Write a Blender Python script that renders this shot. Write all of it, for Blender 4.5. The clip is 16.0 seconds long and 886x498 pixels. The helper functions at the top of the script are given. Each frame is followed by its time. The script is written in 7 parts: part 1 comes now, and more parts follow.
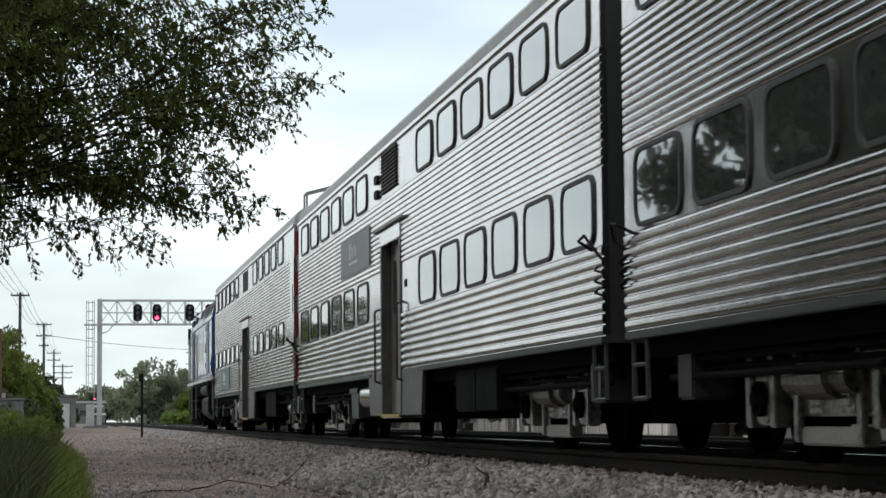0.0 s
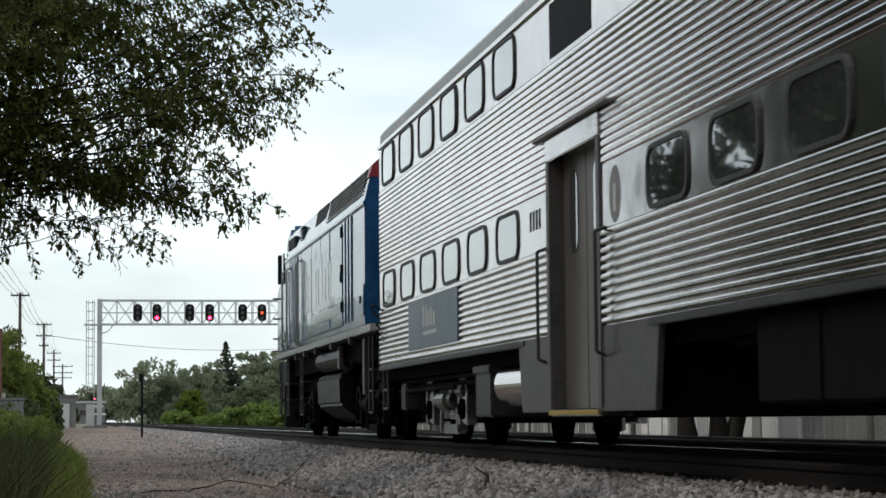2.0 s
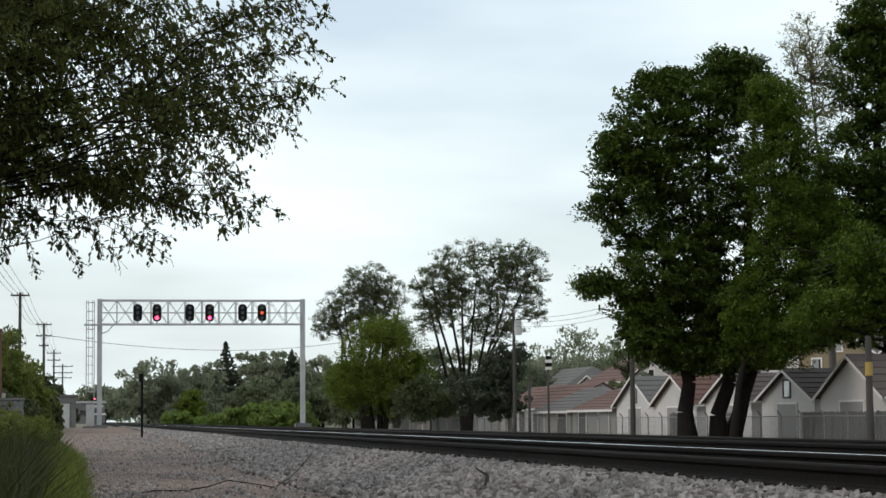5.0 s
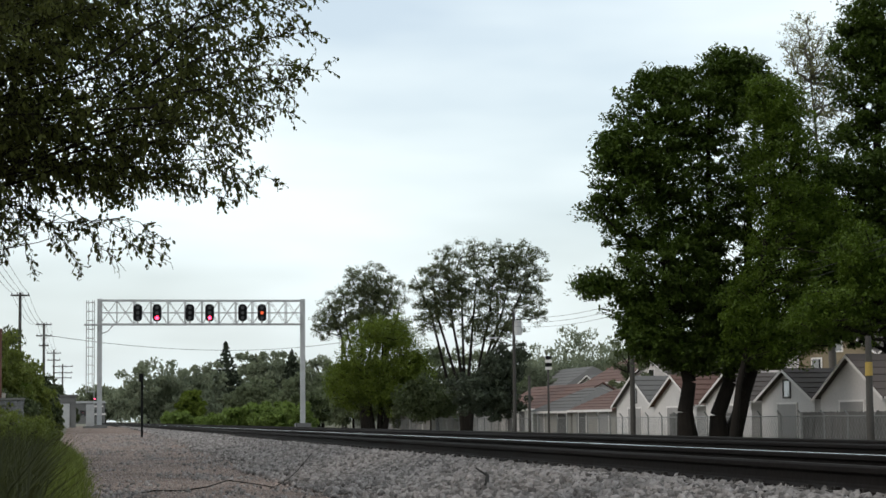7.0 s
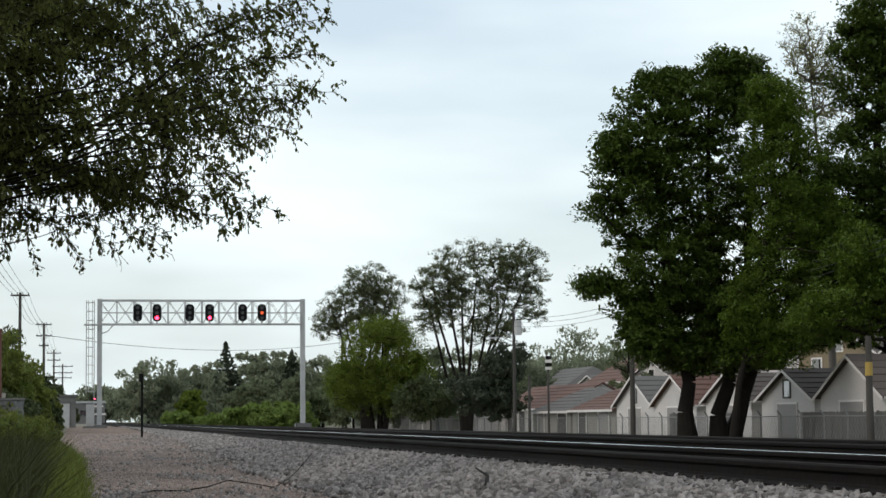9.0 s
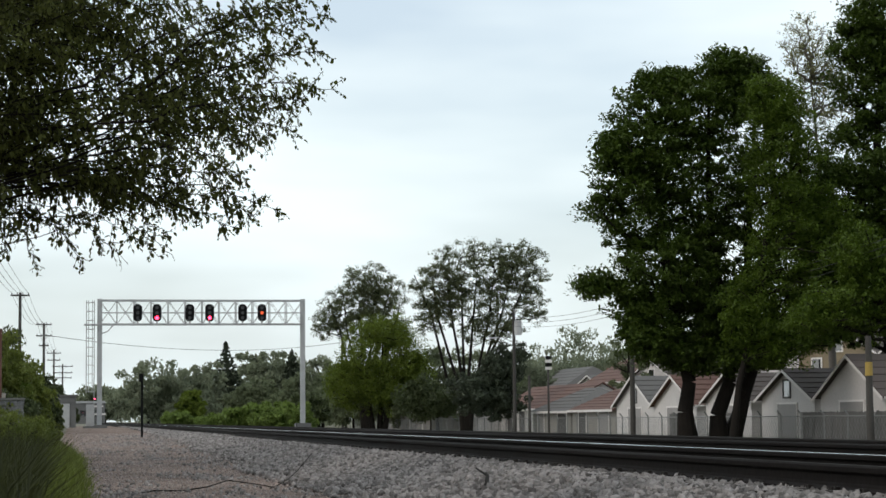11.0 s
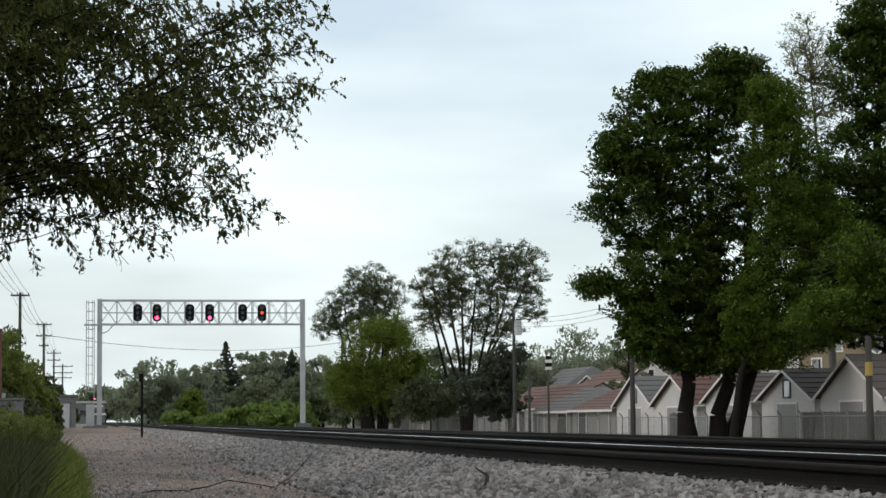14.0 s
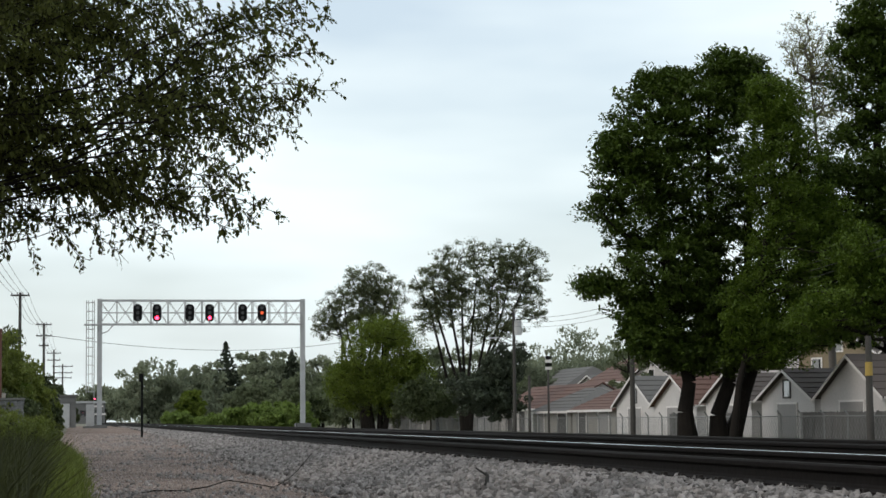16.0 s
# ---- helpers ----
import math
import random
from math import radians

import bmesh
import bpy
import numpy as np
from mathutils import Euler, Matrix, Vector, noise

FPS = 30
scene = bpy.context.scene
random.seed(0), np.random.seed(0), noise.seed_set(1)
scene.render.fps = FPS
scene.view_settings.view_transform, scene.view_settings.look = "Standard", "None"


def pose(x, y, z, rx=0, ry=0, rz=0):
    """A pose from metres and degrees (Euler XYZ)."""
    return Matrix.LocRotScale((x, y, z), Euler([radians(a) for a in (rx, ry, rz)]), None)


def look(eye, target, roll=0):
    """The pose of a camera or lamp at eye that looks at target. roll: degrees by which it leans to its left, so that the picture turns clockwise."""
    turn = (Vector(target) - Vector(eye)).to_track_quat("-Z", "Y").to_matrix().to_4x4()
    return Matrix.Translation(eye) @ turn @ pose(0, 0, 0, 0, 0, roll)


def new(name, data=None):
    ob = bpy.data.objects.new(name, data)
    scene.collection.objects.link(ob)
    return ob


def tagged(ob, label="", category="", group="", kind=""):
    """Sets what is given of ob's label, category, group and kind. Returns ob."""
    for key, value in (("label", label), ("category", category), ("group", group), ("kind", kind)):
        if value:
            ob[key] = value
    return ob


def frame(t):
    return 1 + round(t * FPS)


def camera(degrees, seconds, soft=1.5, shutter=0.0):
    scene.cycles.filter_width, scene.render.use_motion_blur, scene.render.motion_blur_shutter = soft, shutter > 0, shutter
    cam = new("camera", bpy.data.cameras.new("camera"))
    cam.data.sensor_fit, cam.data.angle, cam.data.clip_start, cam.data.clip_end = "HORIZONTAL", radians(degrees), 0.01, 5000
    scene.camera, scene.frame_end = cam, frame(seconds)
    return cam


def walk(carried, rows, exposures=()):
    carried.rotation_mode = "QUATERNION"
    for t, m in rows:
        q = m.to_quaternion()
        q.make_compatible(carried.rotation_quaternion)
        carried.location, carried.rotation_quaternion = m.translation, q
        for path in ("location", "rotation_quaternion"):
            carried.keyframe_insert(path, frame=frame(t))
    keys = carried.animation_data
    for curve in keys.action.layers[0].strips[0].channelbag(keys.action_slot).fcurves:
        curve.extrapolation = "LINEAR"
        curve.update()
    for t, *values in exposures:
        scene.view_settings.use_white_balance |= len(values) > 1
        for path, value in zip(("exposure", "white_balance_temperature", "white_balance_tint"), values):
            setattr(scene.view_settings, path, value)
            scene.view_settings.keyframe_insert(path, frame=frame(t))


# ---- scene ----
# ---- camera: it stands on a tripod and only trembles as the train passes ----
EYE = Vector((0, 0, 0.348))
YAW, PITCH, ROLL = 10.092, 4.679, -0.504


def aim(dyaw=0.0, dpitch=0.0):
    a, b = radians(YAW + dyaw), radians(PITCH + dpitch)
    return look(EYE, EYE + Vector((math.sin(a) * math.cos(b), math.cos(a) * math.cos(b), math.sin(b))), ROLL)


cam = camera(24.146, 16.0, soft=1.55, shutter=0.08)
SHAKE = ((0, 0, 0), (0.5, 0, 0.002), (1, 0.02, 0.016), (1.5, 0.02, 0.022), (2, 0, 0), (2.5, 0, -0.02), (3, 0, -0.048),
         (3.3, -0.02, -0.016), (3.5, 0, -0.068), (3.8, 0, -0.03), (4, 0.01, 0), (4.5, 0, 0), (16, 0, 0))
walk(cam, [(t, aim(a, b)) for t, a, b in SHAKE], ((0, 0.13), (2.5, 0.12), (3.5, 0.08), (4.5, 0.03), (6.3, 0.0), (16, 0.0)))

# ---- sky, sun ----
SUN_ELEVATION, SUN_AZIMUTH = radians(44), radians(248)
world = bpy.data.worlds.new("sky")
scene.world = world
world.use_nodes = True
wn, wl = world.node_tree.nodes, world.node_tree.links
wn.clear()
sky = wn.new("ShaderNodeTexSky")
sky.sky_type, sky.sun_disc = "NISHITA", False
sky.sun_elevation, sky.sun_rotation, sky.dust_density, sky.air_density = SUN_ELEVATION, SUN_AZIMUTH, 3.0, 1.0
clear = wn.new("ShaderNodeVectorMath")
clear.operation = "SCALE"
clear.inputs["Scale"].default_value = 0.17
coord = wn.new("ShaderNodeTexCoord")
stretch = wn.new("ShaderNodeMapping")
stretch.inputs["Scale"].default_value = (1.6, 1.6, 6.5)
haze = wn.new("ShaderNodeTexNoise")
haze.inputs["Scale"].default_value, haze.inputs["Detail"].default_value, haze.inputs["Roughness"].default_value = 1.9, 4.0, 0.5
cover = wn.new("ShaderNodeMapRange")
cover.inputs["From Min"].default_value, cover.inputs["From Max"].default_value = 0.32, 0.62
cover.inputs["To Min"].default_value, cover.inputs["To Max"].default_value = 0.45, 1.0
veil = wn.new("ShaderNodeMix")
veil.data_type = "RGBA"
veil.inputs[7].default_value = (0.99, 1.10, 1.12, 1)
back = wn.new("ShaderNodeBackground")
out = wn.new("ShaderNodeOutputWorld")
wl.new(sky.outputs[0], clear.inputs[0])
wl.new(coord.outputs["Generated"], stretch.inputs[0])
wl.new(stretch.outputs[0], haze.inputs["Vector"])
wl.new(haze.outputs[0], cover.inputs[0])
wl.new(cover.outputs[0], veil.inputs[0])
wl.new(clear.outputs[0], veil.inputs[6])
wl.new(veil.outputs[2], back.inputs[0])
wl.new(back.outputs[0], out.inputs[0])
sun = new("sun", bpy.data.lights.new("sun", "SUN"))
sun.data.energy, sun.data.angle, sun.data.color = 0.8, radians(12), (1.0, 0.95, 0.88)
sun_from = Vector((math.sin(SUN_AZIMUTH) * math.cos(SUN_ELEVATION), math.cos(SUN_AZIMUTH) * math.cos(SUN_ELEVATION), math.sin(SUN_ELEVATION)))
sun.matrix_world = look(sun_from * 60, (0, 0, 0))
scene.view_settings.exposure = 0.0


# ---- materials ----
def mat(name, color, rough=0.7, metal=0.0, var=0.15, scale=1.5, fine=25.0, bump=0.15, coat=0.0, hue=None, island=0.0, each=0.0, spec=0.5,
        translucent=0.0, glow=None, ior=1.5):
    """A procedural surface: stains at a large scale, grain at a small one, worn gloss and fine relief."""
    m = bpy.data.materials.new(name)
    m.use_nodes = True
    n, l = m.node_tree.nodes, m.node_tree.links
    b = n["Principled BSDF"]
    tc = n.new("ShaderNodeTexCoord")
    big, small = n.new("ShaderNodeTexNoise"), n.new("ShaderNodeTexNoise")
    big.inputs["Scale"].default_value, big.inputs["Detail"].default_value = scale, 4
    small.inputs["Scale"].default_value, small.inputs["Detail"].default_value = fine, 3
    l.new(tc.outputs["Object"], big.inputs["Vector"])
    l.new(tc.outputs["Object"], small.inputs["Vector"])
    add = n.new("ShaderNodeMath")
    add.operation = "ADD"
    l.new(big.outputs[0], add.inputs[0])
    l.new(small.outputs[0], add.inputs[1])
    total = add
    if island or each:
        src = n.new("ShaderNodeNewGeometry") if island else n.new("ShaderNodeObjectInfo")
        k = n.new("ShaderNodeMath")
        k.operation = "MULTIPLY_ADD"
        k.inputs[1].default_value = (island or each)
        l.new(src.outputs["Random Per Island" if island else "Random"], k.inputs[0])
        l.new(add.outputs[0], k.inputs[2])
        total = k
    rng = n.new("ShaderNodeMapRange")
    rng.inputs["From Min"].default_value, rng.inputs["From Max"].default_value = 0.6, 1.4 + (island or each)
    l.new(total.outputs[0], rng.inputs[0])
    mix = n.new("ShaderNodeMix")
    mix.data_type = "RGBA"
    c2 = hue or color
    mix.inputs[6].default_value = (*[max(0.0, c * (1 - var)) for c in color], 1)
    mix.inputs[7].default_value = (*[min(1.0, c * (1 + var)) for c in c2], 1)
    l.new(rng.outputs[0], mix.inputs[0])
    l.new(mix.outputs[2], b.inputs["Base Color"])
    rr = n.new("ShaderNodeMapRange")
    rr.inputs["To Min"].default_value, rr.inputs["To Max"].default_value = rough * 0.82, min(1.0, rough * 1.2)
    l.new(big.outputs[0], rr.inputs[0])
    l.new(rr.outputs[0], b.inputs["Roughness"])
    b.inputs["Metallic"].default_value, b.inputs["Coat Weight"].default_value = metal, coat
    b.inputs["Coat Roughness"].default_value = 0.035
    b.inputs["Specular IOR Level"].default_value = spec
    b.inputs["IOR"].default_value = ior
    if bump:
        bp = n.new("ShaderNodeBump")
        bp.inputs["Strength"].default_value, bp.inputs["Distance"].default_value = bump, 0.02
        l.new(small.outputs[0], bp.inputs["Height"])
        l.new(bp.outputs[0], b.inputs["Normal"])
    if translucent:
        tr, ms = n.new("ShaderNodeBsdfTranslucent"), n.new("ShaderNodeMixShader")
        l.new(mix.outputs[2], tr.inputs[0])
        ms.inputs[0].default_value = translucent
        l.new(b.outputs[0], ms.inputs[1])
        l.new(tr.outputs[0], ms.inputs[2])
        l.new(ms.outputs[0], n["Material Output"].inputs[0])
    if glow:
        b.inputs["Emission Color"].default_value, b.inputs["Emission Strength"].default_value = (*glow[0], 1), glow[1]
    return m


STEEL = mat("stainless_steel", (0.66, 0.615, 0.615), 0.12, 1.0, 0.2, 0.8, 38, 0.06)
STEEL_FLAT = mat("brushed_steel_sheet", (0.57, 0.53, 0.53), 0.14, 1.0, 0.18, 0.9, 26, 0.07)
STEEL_ROOF = mat("weathered_roof_steel", (0.36, 0.36, 0.35), 0.5, 0.7, 0.25, 0.7, 8, 0.1)
STEEL_GREY = mat("grey_primed_steel", (0.18, 0.18, 0.176), 0.48, 0.4, 0.2, 1.2, 18, 0.1)
DOOR_STEEL = mat("dull_door_steel", (0.085, 0.076, 0.066), 0.4, 0.2, 0.2, 1.0, 12, 0.05)
RUBBER = mat("black_rubber", (0.016, 0.016, 0.017), 0.55, 0, 0.3, 6, 60, 0.1)
GLASS = mat("dark_window_glass", (0.03, 0.032, 0.034), 0.015, 0, 0.3, 1.3, 4, 0.006, spec=0.5, coat=0.9, ior=2.3)
# underfloor blacks: soot, and the shade beneath the train put into the colour
UNDER = mat("soot_and_shade_underframe", (0.005, 0.0047, 0.0046), 0.9, 0.0, 0.4, 2, 20, 0.2, spec=0.02)
SOOT_SHADE = mat("grime_and_shade_steel", (0.005, 0.005, 0.005), 0.7, 0.0, 0.35, 3, 20, 0.2, spec=0.03)
# end grey lowered: the dark of the gap between cars is put into it
END_GREY = mat("gap_darkened_grey_end", (0.016, 0.016, 0.0165), 0.6, 0, 0.3, 2, 20, 0.1)
LADDER = mat("grimy_grey_steel", (0.018, 0.018, 0.0185), 0.5, 0.2, 0.3, 3, 20, 0.1)
CAST = mat("dusty_cast_steel", (0.15, 0.145, 0.14), 0.3, 0.85, 0.8, 4, 22, 0.3)
# wheel steel likewise blackened for the shade it runs in
WHEEL = mat("shade_toned_worn_wheel", (0.005, 0.0047, 0.0045), 0.8, 0.0, 0.3, 4, 25, 0.15, spec=0.0)
RED = mat("red_paint", (0.18, 0.011, 0.018), 0.4, 0, 0.2, 2, 20, 0.05)
CREAM = mat("dirty_cream_paint", (0.27, 0.25, 0.225), 0.5, 0, 0.2, 2, 20, 0.05)
def dented(m, scale, depth):
    """Adds long shallow dents to a painted sheet."""
    n, l = m.node_tree.nodes, m.node_tree.links
    tc, nz, bp = n.new("ShaderNodeTexCoord"), n.new("ShaderNodeTexNoise"), n.new("ShaderNodeBump")
    nz.inputs["Scale"].default_value, nz.inputs["Detail"].default_value = scale, 1
    bp.inputs["Strength"].default_value, bp.inputs["Distance"].default_value = 1.0, depth
    l.new(tc.outputs["Object"], nz.inputs["Vector"])
    l.new(nz.outputs[0], bp.inputs["Height"])
    for key in ("Normal", "Coat Normal"):
        l.new(bp.outputs[0], n["Principled BSDF"].inputs[key])
    return m


BLUE = mat("glossy_blue_paint", (0.011, 0.055, 0.138), 0.25, 0, 0.35, 0.9, 7, 0.015, coat=0.74, spec=0.38)
dented(BLUE, 1.7, 0.006)
dented(STEEL_FLAT, 2.5, 0.004)
SILL = mat("worn_pale_sill_paint", (0.22, 0.225, 0.23), 0.4, 0, 0.35, 1.5, 9, 0.05, coat=0.4)
# colour of panel seams and of the painted shadows beside the body ribs
SEAM = mat("dark_seam_and_rib_shadow", (0.008, 0.012, 0.02), 0.5, 0, 0.2, 4, 20, 0)
PALE = mat("pale_lettering_paint", (0.27, 0.27, 0.26), 0.35, 0, 0.2, 2, 14, 0.03, coat=0.7)
SIGNGREY = mat("grey_sign_panel", (0.10, 0.108, 0.118), 0.45, 0, 0.15, 2, 20, 0.04)
SIGNBLUE = mat("blue_sign_panel", (0.055, 0.085, 0.115), 0.42, 0, 0.15, 2, 20, 0.04)
SIGNMARK = mat("white_sign_marks", (0.42, 0.42, 0.41), 0.5, 0, 0.08, 3, 20, 0.02)
GALV = mat("galvanized_steel", (0.42, 0.42, 0.42), 0.5, 0.4, 0.2, 2, 25, 0.08)
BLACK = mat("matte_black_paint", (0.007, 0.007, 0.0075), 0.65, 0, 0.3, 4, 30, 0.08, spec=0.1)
REDGLOW = mat("lit_red_lens", (0.5, 0.02, 0.04), 0.3, 0, 0.1, 4, 20, 0, glow=((1.0, 0.035, 0.09), 8.0))
DIMRED = mat("dim_amber_lens", (0.10, 0.02, 0.01), 0.3, 0, 0.1, 4, 20, 0, glow=((0.9, 0.12, 0.03), 0.9))
LENS = mat("dark_lens", (0.01, 0.01, 0.012), 0.12, 0, 0.1, 4, 20, 0)
RAIL = mat("rusty_rail_steel", (0.0115, 0.0092, 0.0085), 0.75, 0.0, 0.35, 0.7, 14, 0.2, spec=0.1)
# rail head colour with the sky's gleam kept out
RAILDULL = mat("gleamless_rail_head", (0.02, 0.018, 0.017), 0.85, 0.0, 0.2, 0.5, 9, 0.05, spec=0.05)
SKIRT = mat("grey_skirt_steel", (0.052, 0.047, 0.046), 0.45, 0.3, 0.45, 2.2, 12, 0.12)
# lower side steel: mirrored dark ground and trees are put into this darker colour
STEEL_LOW = mat("reflection_darkened_stainless_steel", (0.49, 0.453, 0.452), 0.15, 1.0, 0.32, 1.1, 30, 0.08)
RAILTOP = mat("polished_rail_head", (0.70, 0.70, 0.70), 0.16, 1.0, 0.08, 0.5, 9, 0.02)
TIE = mat("oily_timber_tie", (0.025, 0.021, 0.018), 0.9, 0, 0.35, 3, 30, 0.4, each=0.5, spec=0.05)
CLIP = mat("rusty_spike_steel", (0.03, 0.025, 0.022), 0.7, 0.3, 0.3, 6, 30, 0.2)
STONE = mat("crushed_limestone", (0.215, 0.196, 0.188), 0.95, 0, 0.85, 14, 60, 0.4, island=1.4, spec=0.1)
# bed near black: oily stone plus shade between stones put into the colour
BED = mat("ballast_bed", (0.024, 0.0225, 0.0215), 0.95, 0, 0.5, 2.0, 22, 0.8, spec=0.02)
DIRT = mat("gravelly_dirt", (0.10, 0.074, 0.063), 0.95, 0, 0.4, 0.7, 16, 0.6, hue=(0.215, 0.162, 0.138), spec=0.05)
PEBBLE = mat("path_gravel", (0.29, 0.24, 0.218), 0.9, 0, 0.5, 10, 50, 0.3, island=1.0, spec=0.1)
WEEDS = mat("weedy_ground", (0.075, 0.085, 0.04), 0.95, 0, 0.35, 0.12, 4, 0.6, hue=(0.15, 0.13, 0.09))
# grass green lowered in tone; the overhanging tree's shade is put into it
GRASS = mat("grass_blades", (0.016, 0.019, 0.004), 0.6, 0, 0.3, 0.6, 6, 0, island=1.0, hue=(0.052, 0.06, 0.012), translucent=0.3)
GRASS_FRESH = mat("fresh_grass_blades", (0.055, 0.072, 0.012), 0.6, 0, 0.3, 0.6, 6, 0, island=1.3, hue=(0.155, 0.185, 0.03), translucent=0.45)
BARK = mat("dark_bark", (0.015, 0.0125, 0.0105), 0.95, 0, 0.35, 2, 16, 0.6, spec=0.08)
PALEBARK = mat("grey_bark", (0.10, 0.09, 0.08), 0.9, 0, 0.3, 2, 16, 0.5)
WOODPOLE = mat("weathered_pole_wood", (0.045, 0.040, 0.036), 0.85, 0, 0.3, 2, 14, 0.3)
RUSTPOLE = mat("rust_red_post", (0.13, 0.055, 0.04), 0.8, 0.1, 0.3, 2, 14, 0.3)
CONCRETE = mat("stained_concrete", (0.13, 0.127, 0.125), 0.9, 0, 0.3, 0.9, 18, 0.4)
# white siding kept greyish: shade of the trees is put into its colour
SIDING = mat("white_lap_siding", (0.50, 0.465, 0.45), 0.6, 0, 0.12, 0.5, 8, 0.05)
SIDING_B = mat("cream_siding", (0.22, 0.20, 0.178), 0.6, 0, 0.12, 0.5, 8, 0.05)
TRIM = mat("white_trim_paint", (0.64, 0.60, 0.58), 0.5, 0, 0.1, 1, 12, 0.03)
DOORPANEL = mat("grey_white_garage_door", (0.25, 0.23, 0.222), 0.55, 0, 0.14, 1, 10, 0.05)
DARKDOOR = mat("dark_brown_door", (0.045, 0.038, 0.035), 0.55, 0, 0.2, 1, 10, 0.05)
BRICK = mat("brown_brick", (0.22, 0.12, 0.08), 0.85, 0, 0.25, 1, 12, 0.2)
YELLOWBRICK = mat("tan_stucco", (0.20, 0.158, 0.10), 0.85, 0, 0.2, 1, 12, 0.2)
# grey and red shingle tones are also lowered for the trees' shade
SHINGLE_G = mat("grey_shingles", (0.095, 0.089, 0.086), 0.9, 0, 0.2, 0.8, 9, 0.3, each=0.3)
SHINGLE_D = mat("dark_brown_shingles", (0.075, 0.06, 0.055), 0.9, 0, 0.25, 0.8, 9, 0.3, each=0.3)
SHINGLE_R = mat("red_brown_shingles", (0.10, 0.05, 0.038), 0.9, 0, 0.25, 0.8, 9, 0.3, each=0.3)
WIRE = mat("black_cable", (0.02, 0.02, 0.02), 0.6, 0, 0.2, 2, 20, 0)
WALLSTONE = mat("graffiti_stained_block", (0.13, 0.13, 0.135), 0.9, 0, 0.9, 2.2, 6, 0.4)
GREYWOOD = mat("weathered_grey_boards", (0.10, 0.094, 0.09), 0.9, 0, 0.3, 2, 14, 0.3, each=0.5)
# tank black also holds the shade under the locomotive
TANK = mat("dusty_tank_with_shade", (0.006, 0.006, 0.006), 0.4, 0.0, 0.4, 3, 16, 0.1, spec=0.1)
YELLOW = mat("yellow_band_paint", (0.30, 0.20, 0.04), 0.6, 0, 0.2, 2, 20, 0.05)


def leaf_mat(name, dark, light, trans=0.28, island=0.6):
    return mat(name, dark, 0.55, 0, 0.25, 0.18, 3, 0, hue=light, island=island, translucent=trans, spec=0.25)


LEAF_NEAR = mat("overhanging_leaves", (0.036, 0.038, 0.014), 0.6, 0, 0.3, 0.5, 5, 0, hue=(0.09, 0.103, 0.023), island=1.0, translucent=0.4, spec=0.12)
LEAF_MAPLE = leaf_mat("maple_leaves", (0.021, 0.038, 0.0045), (0.056, 0.088, 0.0095), 0.26)
LEAF_SPRING = leaf_mat("spring_leaves", (0.036, 0.064, 0.005), (0.082, 0.125, 0.012), 0.38)
LEAF_GOLD = leaf_mat("young_golden_leaves", (0.11, 0.115, 0.04), (0.19, 0.19, 0.07), 0.4)
LEAF_ELM = leaf_mat("elm_leaves", (0.07, 0.085, 0.045), (0.125, 0.145, 0.068), 0.4)
LEAF_WILLOW = leaf_mat("willow_leaves", (0.075, 0.105, 0.012), (0.125, 0.165, 0.02), 0.4)
LEAF_DARK = leaf_mat("hedge_leaves", (0.035, 0.048, 0.02), (0.07, 0.088, 0.034))
# far leaves are pale and greyish: distance haze is put into their colour
LEAF_FAR = leaf_mat("haze_paled_leaves", (0.15, 0.17, 0.115), (0.23, 0.255, 0.165), 0.5)
LEAF_PINE = leaf_mat("conifer_needles", (0.03, 0.04, 0.026), (0.055, 0.068, 0.04), 0.15)
LEAF_SHRUB = leaf_mat("fresh_shrub_leaves", (0.10, 0.145, 0.03), (0.16, 0.22, 0.05), 0.4)
LEAF_HEDGE = leaf_mat("sunny_hedge_leaves", (0.078, 0.10, 0.02), (0.145, 0.172, 0.034), 0.4)
# thicket leaves paled the same way, with less haze in the colour
LEAF_MID = leaf_mat("haze_paled_thicket_leaves", (0.10, 0.118, 0.068), (0.16, 0.185, 0.10), 0.45)
# leaves of the unseen wood, its shade put into their dark colour
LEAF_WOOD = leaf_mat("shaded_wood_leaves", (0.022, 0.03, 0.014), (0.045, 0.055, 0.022))


